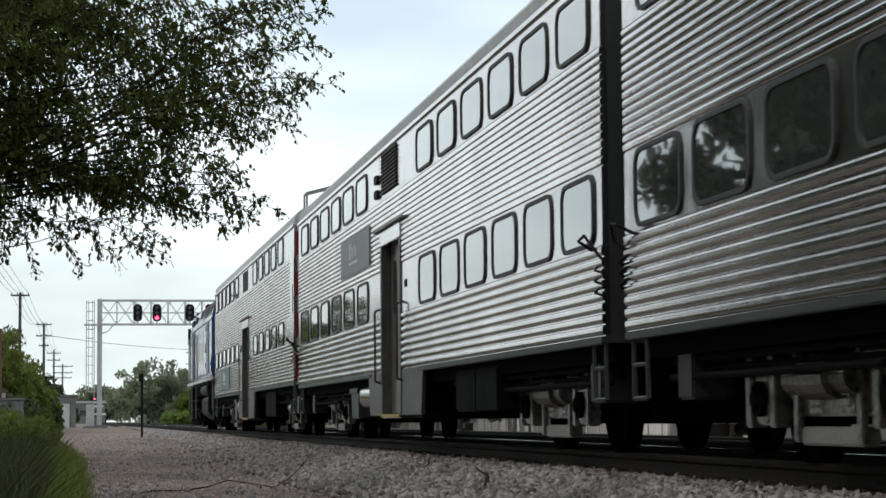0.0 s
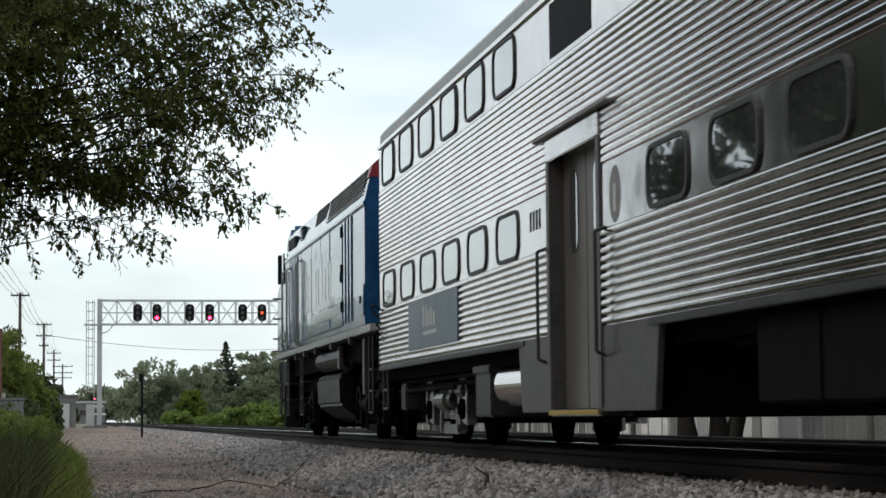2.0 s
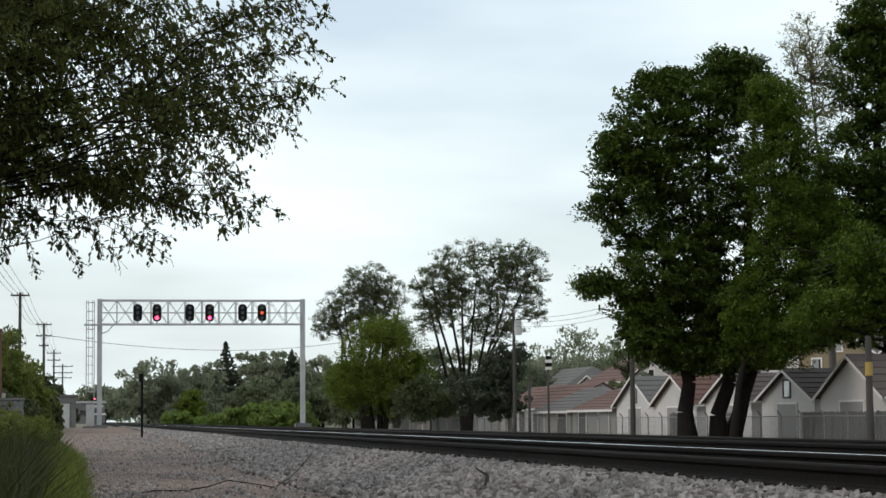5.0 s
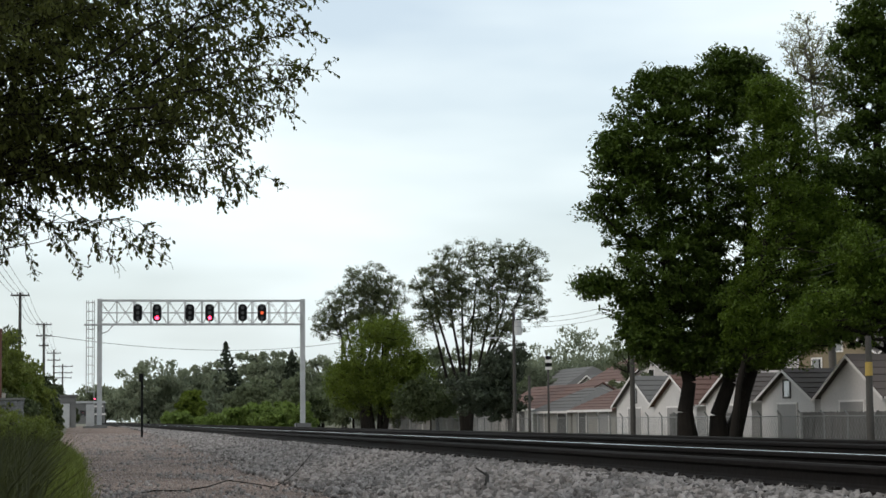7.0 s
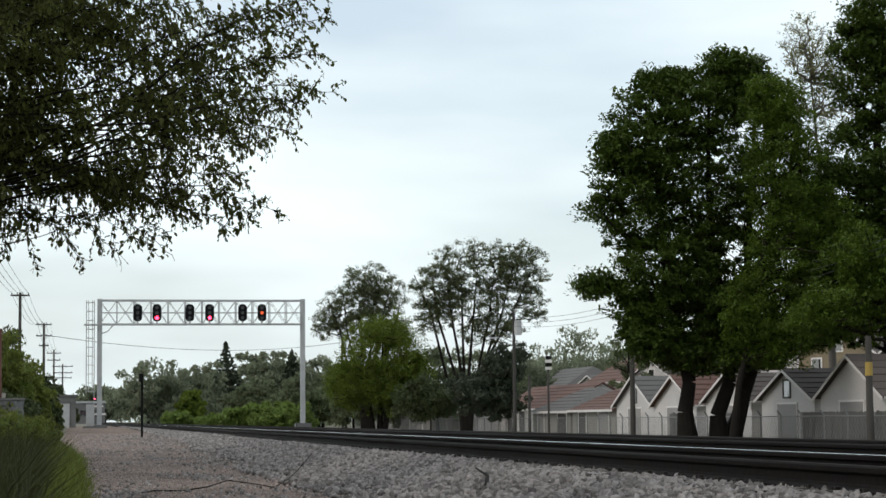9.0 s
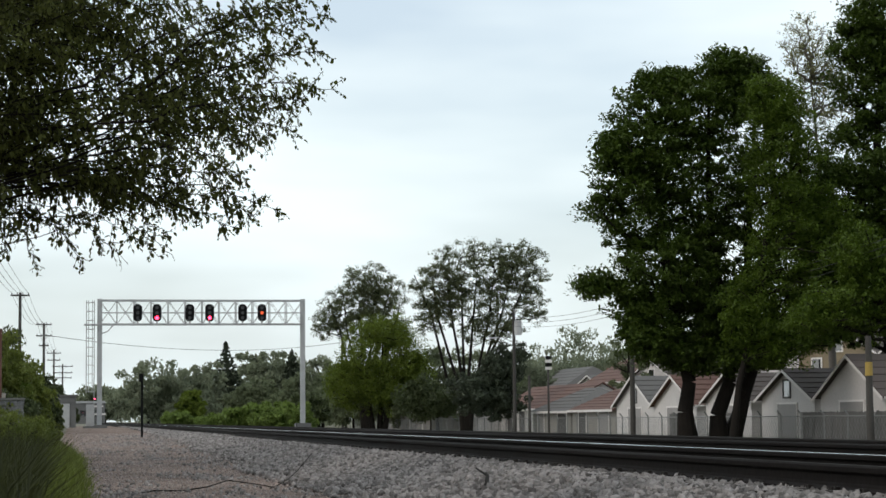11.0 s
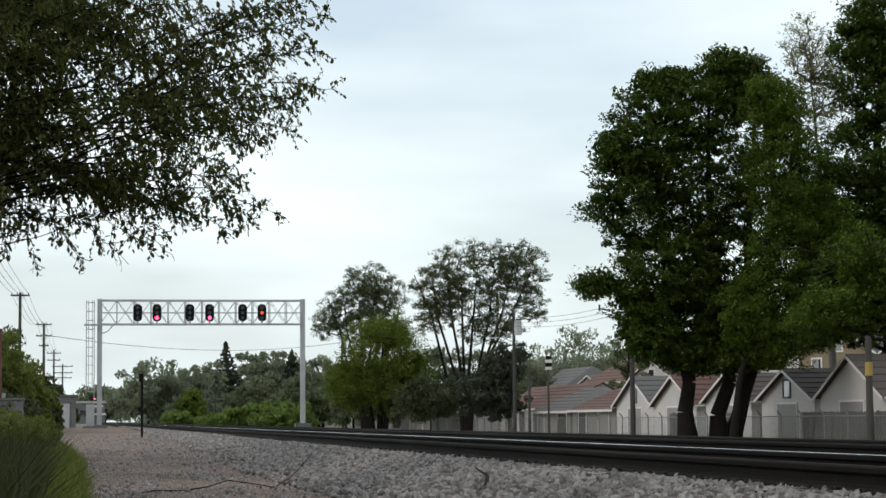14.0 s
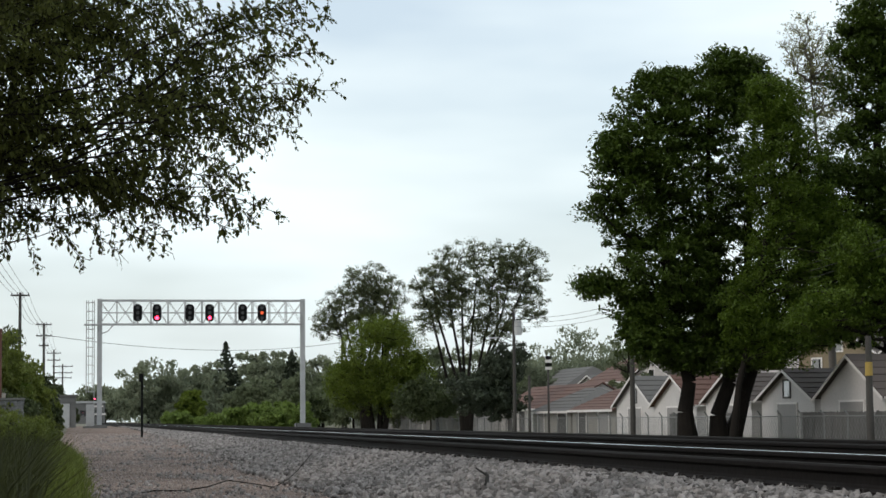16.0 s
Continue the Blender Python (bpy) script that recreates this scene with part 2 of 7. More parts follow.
# ---- mesh tools ----
class Geo:
    """Collects vertices and faces of one mesh."""

    def __init__(self):
        self.v, self.f = [], []

    def add(self, verts, faces):
        k = len(self.v)
        self.v += [tuple(p) for p in verts]
        self.f += [tuple(i + k for i in face) for face in faces]
        return self

    def box(self, x0, x1, y0, y1, z0, z1):
        return self.add([(x, y, z) for z in (z0, z1) for y in (y0, y1) for x in (x0, x1)],
                        [(0, 2, 3, 1), (4, 5, 7, 6), (0, 1, 5, 4), (2, 6, 7, 3), (0, 4, 6, 2), (1, 3, 7, 5)])

    def tube(self, a, b, r0, r1=None, n=8, caps=True):
        a, b = Vector(a), Vector(b)
        r1 = r0 if r1 is None else r1
        d = (b - a).normalized()
        s = d.orthogonal().normalized()
        t = d.cross(s)
        ring = [s * math.cos(2 * math.pi * i / n) + t * math.sin(2 * math.pi * i / n) for i in range(n)]
        faces = [(i, (i + 1) % n, n + (i + 1) % n, n + i) for i in range(n)]
        if caps:
            faces += [tuple(range(n))[::-1], tuple(range(n, 2 * n))]
        return self.add([a + q * r0 for q in ring] + [b + q * r1 for q in ring], faces)

    def path(self, points, r, n=6, r1=None):
        m = len(points) - 1
        r1 = r if r1 is None else r1
        for i in range(m):
            self.tube(points[i], points[i + 1], r + (r1 - r) * i / m, r + (r1 - r) * (i + 1) / m, n)
        return self

    def strand(self, points, r, n=6, r1=None):
        """One unbroken tapering tube along the points."""
        pts = [Vector(p) for p in points]
        m = len(pts) - 1
        r1 = r if r1 is None else r1
        v = []
        for i, p in enumerate(pts):
            d = (pts[min(i + 1, m)] - pts[max(i - 1, 0)]).normalized()
            s = d.cross(Vector((0.1, 0.2, 1))).normalized()
            t = d.cross(s)
            rad = r + (r1 - r) * i / m
            v += [p + (s * math.cos(2 * math.pi * k / n) + t * math.sin(2 * math.pi * k / n)) * rad for k in range(n)]
        f = [(i * n + k, i * n + (k + 1) % n, (i + 1) * n + (k + 1) % n, (i + 1) * n + k) for i in range(m) for k in range(n)]
        return self.add(v, f + [tuple(range(n))[::-1], tuple(range(m * n, m * n + n))])

    def along_y(self, prof, y0, y1, closed=True):
        n = len(prof)
        faces = [(i, (i + 1) % n, n + (i + 1) % n, n + i) for i in range(n if closed else n - 1)]
        if closed:
            faces += [tuple(range(n))[::-1], tuple(range(n, 2 * n))]
        return self.add([(x, y0, z) for x, z in prof] + [(x, y1, z) for x, z in prof], faces)

    def along_x(self, prof, x0, x1):
        n = len(prof)
        return self.add([(x0, y, z) for y, z in prof] + [(x1, y, z) for y, z in prof],
                        [(i, (i + 1) % n, n + (i + 1) % n, n + i) for i in range(n)] + [tuple(range(n))[::-1], tuple(range(n, 2 * n))])

    def ring_x(self, outer, inner, x0, x1):
        """A frame between two outlines in y, z, from x0 to x1."""
        n = len(outer)
        v = [(x, y, z) for x in (x0, x1) for o in (outer, inner) for y, z in o]
        f = []
        for i in range(n):
            j = (i + 1) % n
            f += [(i, j, n + j, n + i), (2 * n + i, 3 * n + i, 3 * n + j, 2 * n + j), (i, 2 * n + i, 2 * n + j, j), (n + i, n + j, 3 * n + j, 3 * n + i)]
        return self.add(v, f)

    def mesh(self, name):
        me = bpy.data.meshes.new(name)
        me.from_pydata(self.v, [], self.f)
        bm = bmesh.new()
        bm.from_mesh(me)
        bmesh.ops.recalc_face_normals(bm, faces=bm.faces)
        bm.to_mesh(me)
        bm.free()
        return me


def rrect(y, z, w, h, r, n=4):
    pts = []
    for cy, cz, a0 in ((y + w / 2 - r, z + h / 2 - r, 0), (y - w / 2 + r, z + h / 2 - r, 90), (y - w / 2 + r, z - h / 2 + r, 180), (y + w / 2 - r, z - h / 2 + r, 270)):
        for i in range(n + 1):
            a = radians(a0 + 90 * i / n)
            pts.append((cy + r * math.cos(a), cz + r * math.sin(a)))
    return pts


def circle(y, z, r, n=20):
    return [(y + r * math.cos(2 * math.pi * i / n), z + r * math.sin(2 * math.pi * i / n)) for i in range(n)]


def part(name, geo, material, parent=None, label="", bevel=0.0, smooth=False):
    """Links a mesh as one object under a thing or a part."""
    me = geo.mesh(name) if isinstance(geo, Geo) else geo
    if bevel:
        bm = bmesh.new()
        bm.from_mesh(me)
        sharp = [e for e in bm.edges if len(e.link_faces) == 2 and e.calc_face_angle() > 0.6]
        bmesh.ops.bevel(bm, geom=sharp, offset=bevel, segments=2, affect="EDGES", clamp_overlap=True)
        bm.to_mesh(me)
        bm.free()
    if not me.materials:
        me.materials.append(material)
    if smooth:
        me.shade_smooth()
    ob = new(name, me)
    if parent:
        ob.parent = parent
    return tagged(ob, label)


def thing(name, m, label, category, group="", kind=""):
    ob = new(name)
    ob.matrix_basis = m
    ob.empty_display_size = 0.3
    return tagged(ob, label, category, group, kind)


def raw_mesh(name, verts, faces_per, material):
    """A mesh from arrays: verts (n, 3) and one array of faces (m, k)."""
    me = bpy.data.meshes.new(name)
    nf, k = faces_per.shape
    me.vertices.add(len(verts))
    me.vertices.foreach_set("co", verts.astype(np.float32).ravel())
    me.loops.add(nf * k)
    me.loops.foreach_set("vertex_index", faces_per.astype(np.int32).ravel())
    me.polygons.add(nf)
    me.polygons.foreach_set("loop_start", np.arange(0, nf * k, k, dtype=np.int32))
    me.update(calc_edges=True)
    me.materials.append(material)
    return me


rng = np.random.default_rng(7)


def scatter(base_v, base_f, places, sizes, name, material, tilt=math.pi, squash=(1, 1, 1), jitter=0.0, rots=None):
    """Many turned copies of one small shape, joined to one mesh."""
    n, nv = len(places), len(base_v)
    a, b, c = (rng.uniform(0, 2 * np.pi, n), rng.uniform(-tilt, tilt, n), rng.uniform(-tilt, tilt, n)) if rots is None else rots
    ca, sa, cb, sb, cc, sc = np.cos(a), np.sin(a), np.cos(b), np.sin(b), np.cos(c), np.sin(c)
    R = np.empty((n, 3, 3))
    R[:, 0] = np.stack([ca * cb, ca * sb * sc - sa * cc, ca * sb * cc + sa * sc], 1)
    R[:, 1] = np.stack([sa * cb, sa * sb * sc + ca * cc, sa * sb * cc - ca * sc], 1)
    R[:, 2] = np.stack([-sb, cb * sc, cb * cc], 1)
    v = np.repeat(base_v[None] * np.array(squash), n, 0)
    if jitter:
        v = v * (1 + rng.uniform(-jitter, jitter, v.shape))
    v = np.einsum("nij,nkj->nki", R, v * np.asarray(sizes).reshape(n, -1)[:, :1, None]) + places[:, None]
    f = (base_f[None] + (np.arange(n) * nv)[:, None, None]).reshape(-1, base_f.shape[1])
    return raw_mesh(name, v.reshape(-1, 3), f, material)


# a leaf: a folded pointed blade of four corners and a midrib; a chip of crushed stone
LEAF_V = np.array([(-0.5, 0, 0), (-0.1, 0.24, 0.07), (0.5, 0, -0.06), (-0.1, -0.24, 0.07)], float)
LEAF_F = np.array([(0, 2, 1), (0, 3, 2)])
CHIP_V = np.array([(x, y, z) for z in (-1, 1) for y in (-1, 1) for x in (-1, 1)], float) * np.array([(0.75,), (0.6,), (0.8,), (0.7,), (0.5,), (0.72,), (0.6,), (0.78,)])
CHIP_F = np.array([(0, 2, 3), (0, 3, 1), (4, 5, 7), (4, 7, 6), (0, 1, 5), (0, 5, 4), (2, 6, 7), (2, 7, 3), (0, 4, 6), (0, 6, 2), (1, 3, 7), (1, 7, 5)])


# ---- ground ----
TRACK_X = (6.13, 10.05, 13.95)


def path_z(y):
    return -0.62 + 0.5 * min(max((y - 45) / 100, 0), 1)


def ground_z(x, y):
    left = path_z(y)
    bump = 0.02 * noise.noise((x * 0.6, y * 0.12, 0.3)) if abs(x) < 60 and y < 300 else 0
    if x < 3.3:
        return left + bump
    if x < 4.7:
        return left + (-0.27 - left) * (x - 3.3) / 1.4 + bump
    if x < 11.7:
        return -0.27
    if x < 12.5:
        return -0.27 - 0.45 * (x - 11.7) / 0.8
    if x < 15.8:
        return -0.72
    if x < 18.5:
        return -0.72 - 0.1 * (x - 15.8) / 2.7
    return -0.82 - 0.25 * min((x - 18.5) / 22, 1) + bump


def grid_mesh(name, xs, ys, zfun, material):
    v = np.array([(x, y, zfun(x, y)) for y in ys for x in xs])
    nx = len(xs)
    f = np.array([(j * nx + i, j * nx + i + 1, (j + 1) * nx + i + 1, (j + 1) * nx + i) for j in range(len(ys) - 1) for i in range(nx - 1)])
    me = raw_mesh(name, v, f, material)
    me.shade_smooth()
    return me


gx = [-2500, -400, -120, -60, -30, -15, -8, -5] + [round(-3.5 + 0.5 * i, 2) for i in range(40)] + [17, 18.5, 22, 28, 34, 40, 44, 60, 90, 200, 600, 2500]
gy = [-600, -150, -60, -25, -10] + [round(-4 + 2.0 * i, 1) for i in range(80)] + [160, 180, 210, 250, 300, 400, 600, 1000, 1800, 3500]
ground = tagged(new("ground", grid_mesh("ground", gx, gy, ground_z, WEEDS)), "weedy grass and bare earth along the railway", "ground", kind="structure")
dirt_x = [-0.5, 0.1, 0.6, 1.1, 1.6, 2.1, 2.6, 3.1, 3.5, 3.9, 4.2]
tagged(new("dirt_path", grid_mesh("dirt_path", dirt_x, [round(-10 + 1.5 * i, 2) for i in range(150)], lambda x, y: ground_z(x, y) + 0.012, DIRT)),
       "pinkish brown gravelly dirt track beside the ballast", "path", kind="structure")
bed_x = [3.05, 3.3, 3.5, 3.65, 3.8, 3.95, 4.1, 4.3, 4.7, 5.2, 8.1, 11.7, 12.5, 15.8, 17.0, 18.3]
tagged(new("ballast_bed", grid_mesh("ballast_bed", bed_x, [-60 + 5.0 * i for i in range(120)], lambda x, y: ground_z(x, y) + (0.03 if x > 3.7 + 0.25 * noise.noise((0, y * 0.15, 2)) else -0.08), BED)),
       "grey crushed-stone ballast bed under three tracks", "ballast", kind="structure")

# ---- tracks ----
rail_prof = [(-0.075, 0), (-0.075, 0.014), (-0.018, 0.035), (-0.010, 0.06), (-0.010, 0.12), (-0.036, 0.14), (-0.038, 0.172), (-0.030, 0.186),
             (0.030, 0.186), (0.038, 0.172), (0.036, 0.14), (0.010, 0.12), (0.010, 0.06), (0.018, 0.035), (0.075, 0.014), (0.075, 0)]
rail_me = Geo().along_y([(x, z - 0.19) for x, z in rail_prof], -120, 900).mesh("rail")
rail_me.materials.append(RAIL)
band_me = Geo().along_y([(-0.031, -0.0075), (-0.020, -0.0015), (-0.008, 0.001), (0.008, 0.001), (0.020, -0.0015), (0.031, -0.0075)], -120, 900).mesh("running_band")
band_me.materials.append(RAILTOP)
dull_me = Geo().along_y([(-0.029, -0.004), (-0.022, 0), (0.022, 0), (0.029, -0.004)], -120, 900).mesh("running_band")
dull_me.materials.append(RAILDULL)
tie_me = Geo().box(-1.28, 1.28, -0.11, 0.11, -0.34, -0.195).mesh("tie")
tie_me.materials.append(TIE)
clip_geo = Geo()
clip_geo.box(-0.13, 0.13, -0.09, 0.09, -0.194, -0.182)
for sx in (-1, 1):
    clip_geo.box(sx * 0.06, sx * 0.10, -0.05, -0.02, -0.19, -0.155)
    clip_geo.box(sx * 0.06, sx * 0.10, 0.02, 0.05, -0.19, -0.155)
clip_me = clip_geo.mesh("tie_plate")
clip_me.materials.append(CLIP)
tracks = []
for k, tx in enumerate(TRACK_X):
    tr = thing("railway_track", pose(tx, 0, -0.45 if k == 2 else 0), "steel rails with polished heads on timber ties in ballast", "railway track", "parallel tracks", "structure")
    tracks.append(tr)
    for sx in (-0.755, 0.755):
        r = part("rail", rail_me, RAIL, tr)
        r.location.x = sx
        # the sky's gleam is put into one rail's material and left off the others
        bright = k == 0 and sx > 0
        s = part("running_band", band_me if bright else dull_me, RAILTOP, r, "worn rail head, sky gleam put into its metal" if bright else "worn rail head, gleam left out of its colour")
    rest = Geo()
    for i in range(560):
        y = -20 + 0.54 * i
        if k == 0 and 8 < y < 120:
            t = part("tie", tie_me, TIE, tr)
            t.location.y = y
            for sx in (-0.755,):
                c = part("tie_plate", clip_me, CLIP, tr)
                c.location = (sx, y, 0)
        else:
            rest.box(-1.28, 1.28, y - 0.11, y + 0.11, -0.34, -0.195)
    tagged(part("farther_ties", rest, TIE, tr), kind="stuff")

# crushed stone: sizes and spread follow the shoulder of the first track
def stones(name, n, x0, x1, y0, y1, size, material, label, lift=0.01, skew=1.0, keep=None):
    u = rng.uniform(0, 1, n) ** skew
    ys = y0 + (y1 - y0) * u
    xs = rng.uniform(x0, x1, n)
    if keep is not None:
        ok = keep(xs, ys)
        xs, ys = xs[ok], ys[ok]
    sz = size * np.exp(np.clip(rng.normal(0, 0.3, len(xs)), -0.8, 0.42))
    zs = np.array([ground_z(x, y) for x, y in zip(xs, ys)]) + lift + sz * 0.12
    me = scatter(CHIP_V, CHIP_F, np.stack([xs, ys, zs], 1), sz * 0.55, name, material, squash=(1.15, 0.8, 0.6), jitter=0.4)
    return tagged(new(name, me), label, "gravel", kind="stuff")


def strewn(x, y):
    """Where stones lie on the dirt: drifts off the shoulder and loose patches."""
    k = np.array([noise.noise((a * 0.9, b * 0.3, 7.3)) + 0.7 * noise.noise((a * 2.3, b * 1.1, 1.1)) for a, b in zip(x, y)])
    return k + 0.16 * (x - 2.3) + rng.normal(0, 0.12, len(x)) > 0.02


stones("ballast_stones", 42000, 3.0, 5.36, 9, 75, 0.066, STONE, "loose angular grey and white crushed limestone ballast", 0.035, 1.7,
       lambda x, y: x > 3.3 + 0.5 * np.clip((y - 25) / 40, 0, 1) + 0.22 * np.sin(y * 0.45) * np.sin(y * 0.17 + 1) + rng.normal(0, 0.24, len(x)))
stones("ballast_stones", 20000, 3.7, 5.36, 70, 180, 0.09, STONE, "distant crushed limestone ballast shoulder", 0.035, 1.2)
stones("path_gravel", 17000, -0.1, 3.9, 18, 110, 0.03, PEBBLE, "small scattered gravel on the dirt track", 0.012, 1.5)
stones("path_gravel", 11000, 0.2, 3.9, 18, 100, 0.05, STONE, "stray pale ballast stones on the dirt track", 0.014, 1.5, strewn)


# ---- the train: three bilevel gallery cars and a diesel locomotive pushing at the end ----
def fluted(z0, z1, pitch, x, depth):
    """Outline in x, z of a fluted steel side, from z0 up to z1, facing -x."""
    n = max(1, round((z1 - z0) / pitch))
    p = (z1 - z0) / n
    pts = []
    for i in range(n):
        for u, d in ((0.0, 0.0), (0.10, 0.0), (0.15, 0.55), (0.26, 0.86), (0.46, 1.0), (0.72, 0.99), (0.87, 0.84), (0.95, 0.45), (0.97, 0.0)):
            pts.append((x - depth * d, z0 + (i + u) * p))
    return pts + [(x, z1), (x + 0.05, z1), (x + 0.05, z0)]


def truck(parent, y, wheelbase, r, axle_label, CAST=CAST, STEEL_GREY=STEEL_GREY):
    """A four-wheeled truck under a car, with cast side frames, journals, springs and brake gear."""
    tr = part("truck", Geo().box(-0.85, 0.85, y - 0.28, y + 0.28, 0.50, 0.82), CAST, parent, "dusty cast-steel four-wheel truck", 0.03)
    h = wheelbase / 2
    for sx in (-1, 1):
        x0, x1 = sorted((sx * 0.98, sx * 1.10))
        prof = [(-h - 0.32, 0.62), (-h - 0.30, 0.84), (-h + 0.18, 0.90), (-h + 0.42, 0.72), (-0.45, 0.60), (0.45, 0.60), (h - 0.42, 0.72), (h - 0.18, 0.90), (h + 0.30, 0.84),
                (h + 0.32, 0.62), (h + 0.14, 0.56), (h - 0.34, 0.50), (0.62, 0.34), (-0.62, 0.34), (-h + 0.34, 0.50), (-h - 0.14, 0.56)]
        part("side_frame", Geo().along_x([(y + a, b) for a, b in prof], x0, x1), CAST, tr, bevel=0.02)
        for sy in (-1, 1):
            ax = y + sy * h
            g = Geo().along_x(rrect(ax, 0.50, 0.30, 0.44, 0.08), sx * 1.02, sx * 1.17)
            part("journal_box", g, CAST, tr, bevel=0.015)
            arch = [(ax + 0.33 * math.cos(radians(180 - 15 * i)), 0.66 + 0.30 * math.sin(radians(180 - 15 * i))) for i in range(13)]
            arch += [(ax + 0.33, 0.26), (ax + 0.20, 0.26)] + [(ax + 0.20 * math.cos(radians(15 * i)), 0.66 + 0.18 * math.sin(radians(15 * i))) for i in range(13)] + [(ax - 0.20, 0.26), (ax - 0.33, 0.26)]
            part("pedestal", Geo().along_x(arch, sx * 1.06, sx * 1.19), CAST, tr, "dusty arched axle guard", 0.012)
            g = Geo().along_x(circle(ax, 0.47, 0.13, 16), sx * 1.17, sx * 1.22).along_x(circle(ax, 0.47, 0.07, 12), sx * 1.22, sx * 1.25)
            part("axle_cap", g, WHEEL, tr)
            w = Geo().along_x(circle(ax, r, r, 28), sx * 0.685, sx * 0.82).along_x(circle(ax, r, r + 0.028, 28), sx * 0.66, sx * 0.69)
            w.along_x(circle(ax, r, 0.12, 14), sx * 0.80, sx * 0.92)
            part("wheel", w, WHEEL, tr, axle_label)
        for sy in (-0.28, 0.28):
            spring = Geo()
            for i in range(5):
                spring.tube((sx * 1.04, y + sy, 0.36 + 0.06 * i), (sx * 1.04, y + sy, 0.395 + 0.06 * i), 0.115, n=12)
                spring.tube((sx * 1.04, y + sy, 0.395 + 0.06 * i), (sx * 1.04, y + sy, 0.42 + 0.06 * i), 0.075, n=10)
            part("coil_spring", spring, CAST, tr)
        g = Geo().along_x([(y - 0.62, 0.17), (y - 0.58, 0.27), (y + 0.58, 0.27), (y + 0.62, 0.17), (y + 0.54, 0.14), (y - 0.54, 0.14)], sx * 1.0, sx * 1.12)
        part("spring_plank", g, STEEL_GREY, tr, "bright worn spring plank", 0.015)
        part("bolster", Geo().tube((sx * 1.14, y - 0.62, 0.60), (sx * 1.14, y + 0.62, 0.60), 0.115, n=14).tube((sx * 1.14, y - 0.3, 0.60), (sx * 1.14, y + 0.3, 0.60), 0.15, n=14), CAST, tr, bevel=0.015)
        for sy in (-1, 1):
            part("swing_hanger", Geo().box(sx * 1.10, sx * 1.15, y + sy * 0.60 - 0.05, y + sy * 0.60 + 0.05, 0.16, 0.80), CAST, tr, bevel=0.012)
        part("damper", Geo().tube((sx * 1.16, y - 0.55, 0.68), (sx * 1.16, y + 0.2, 0.72), 0.05).tube((sx * 1.16, y + 0.2, 0.72), (sx * 1.16, y + 0.5, 0.74), 0.03), STEEL_GREY, tr)
        part("brake_cylinder", Geo().tube((sx * 1.14, y - h - 0.1, 0.72), (sx * 1.14, y - h + 0.32, 0.72), 0.10, n=12), CAST, tr)
    for sy in (-1, 1):
        part("axle", Geo().tube((-0.98, y + sy * h, r), (0.98, y + sy * h, r), 0.085, n=10), WHEEL, tr)
    return tr


HALF = 12.62        # half the length of a car body
SIDE = -1.535       # the flat of a car's side, in its own space


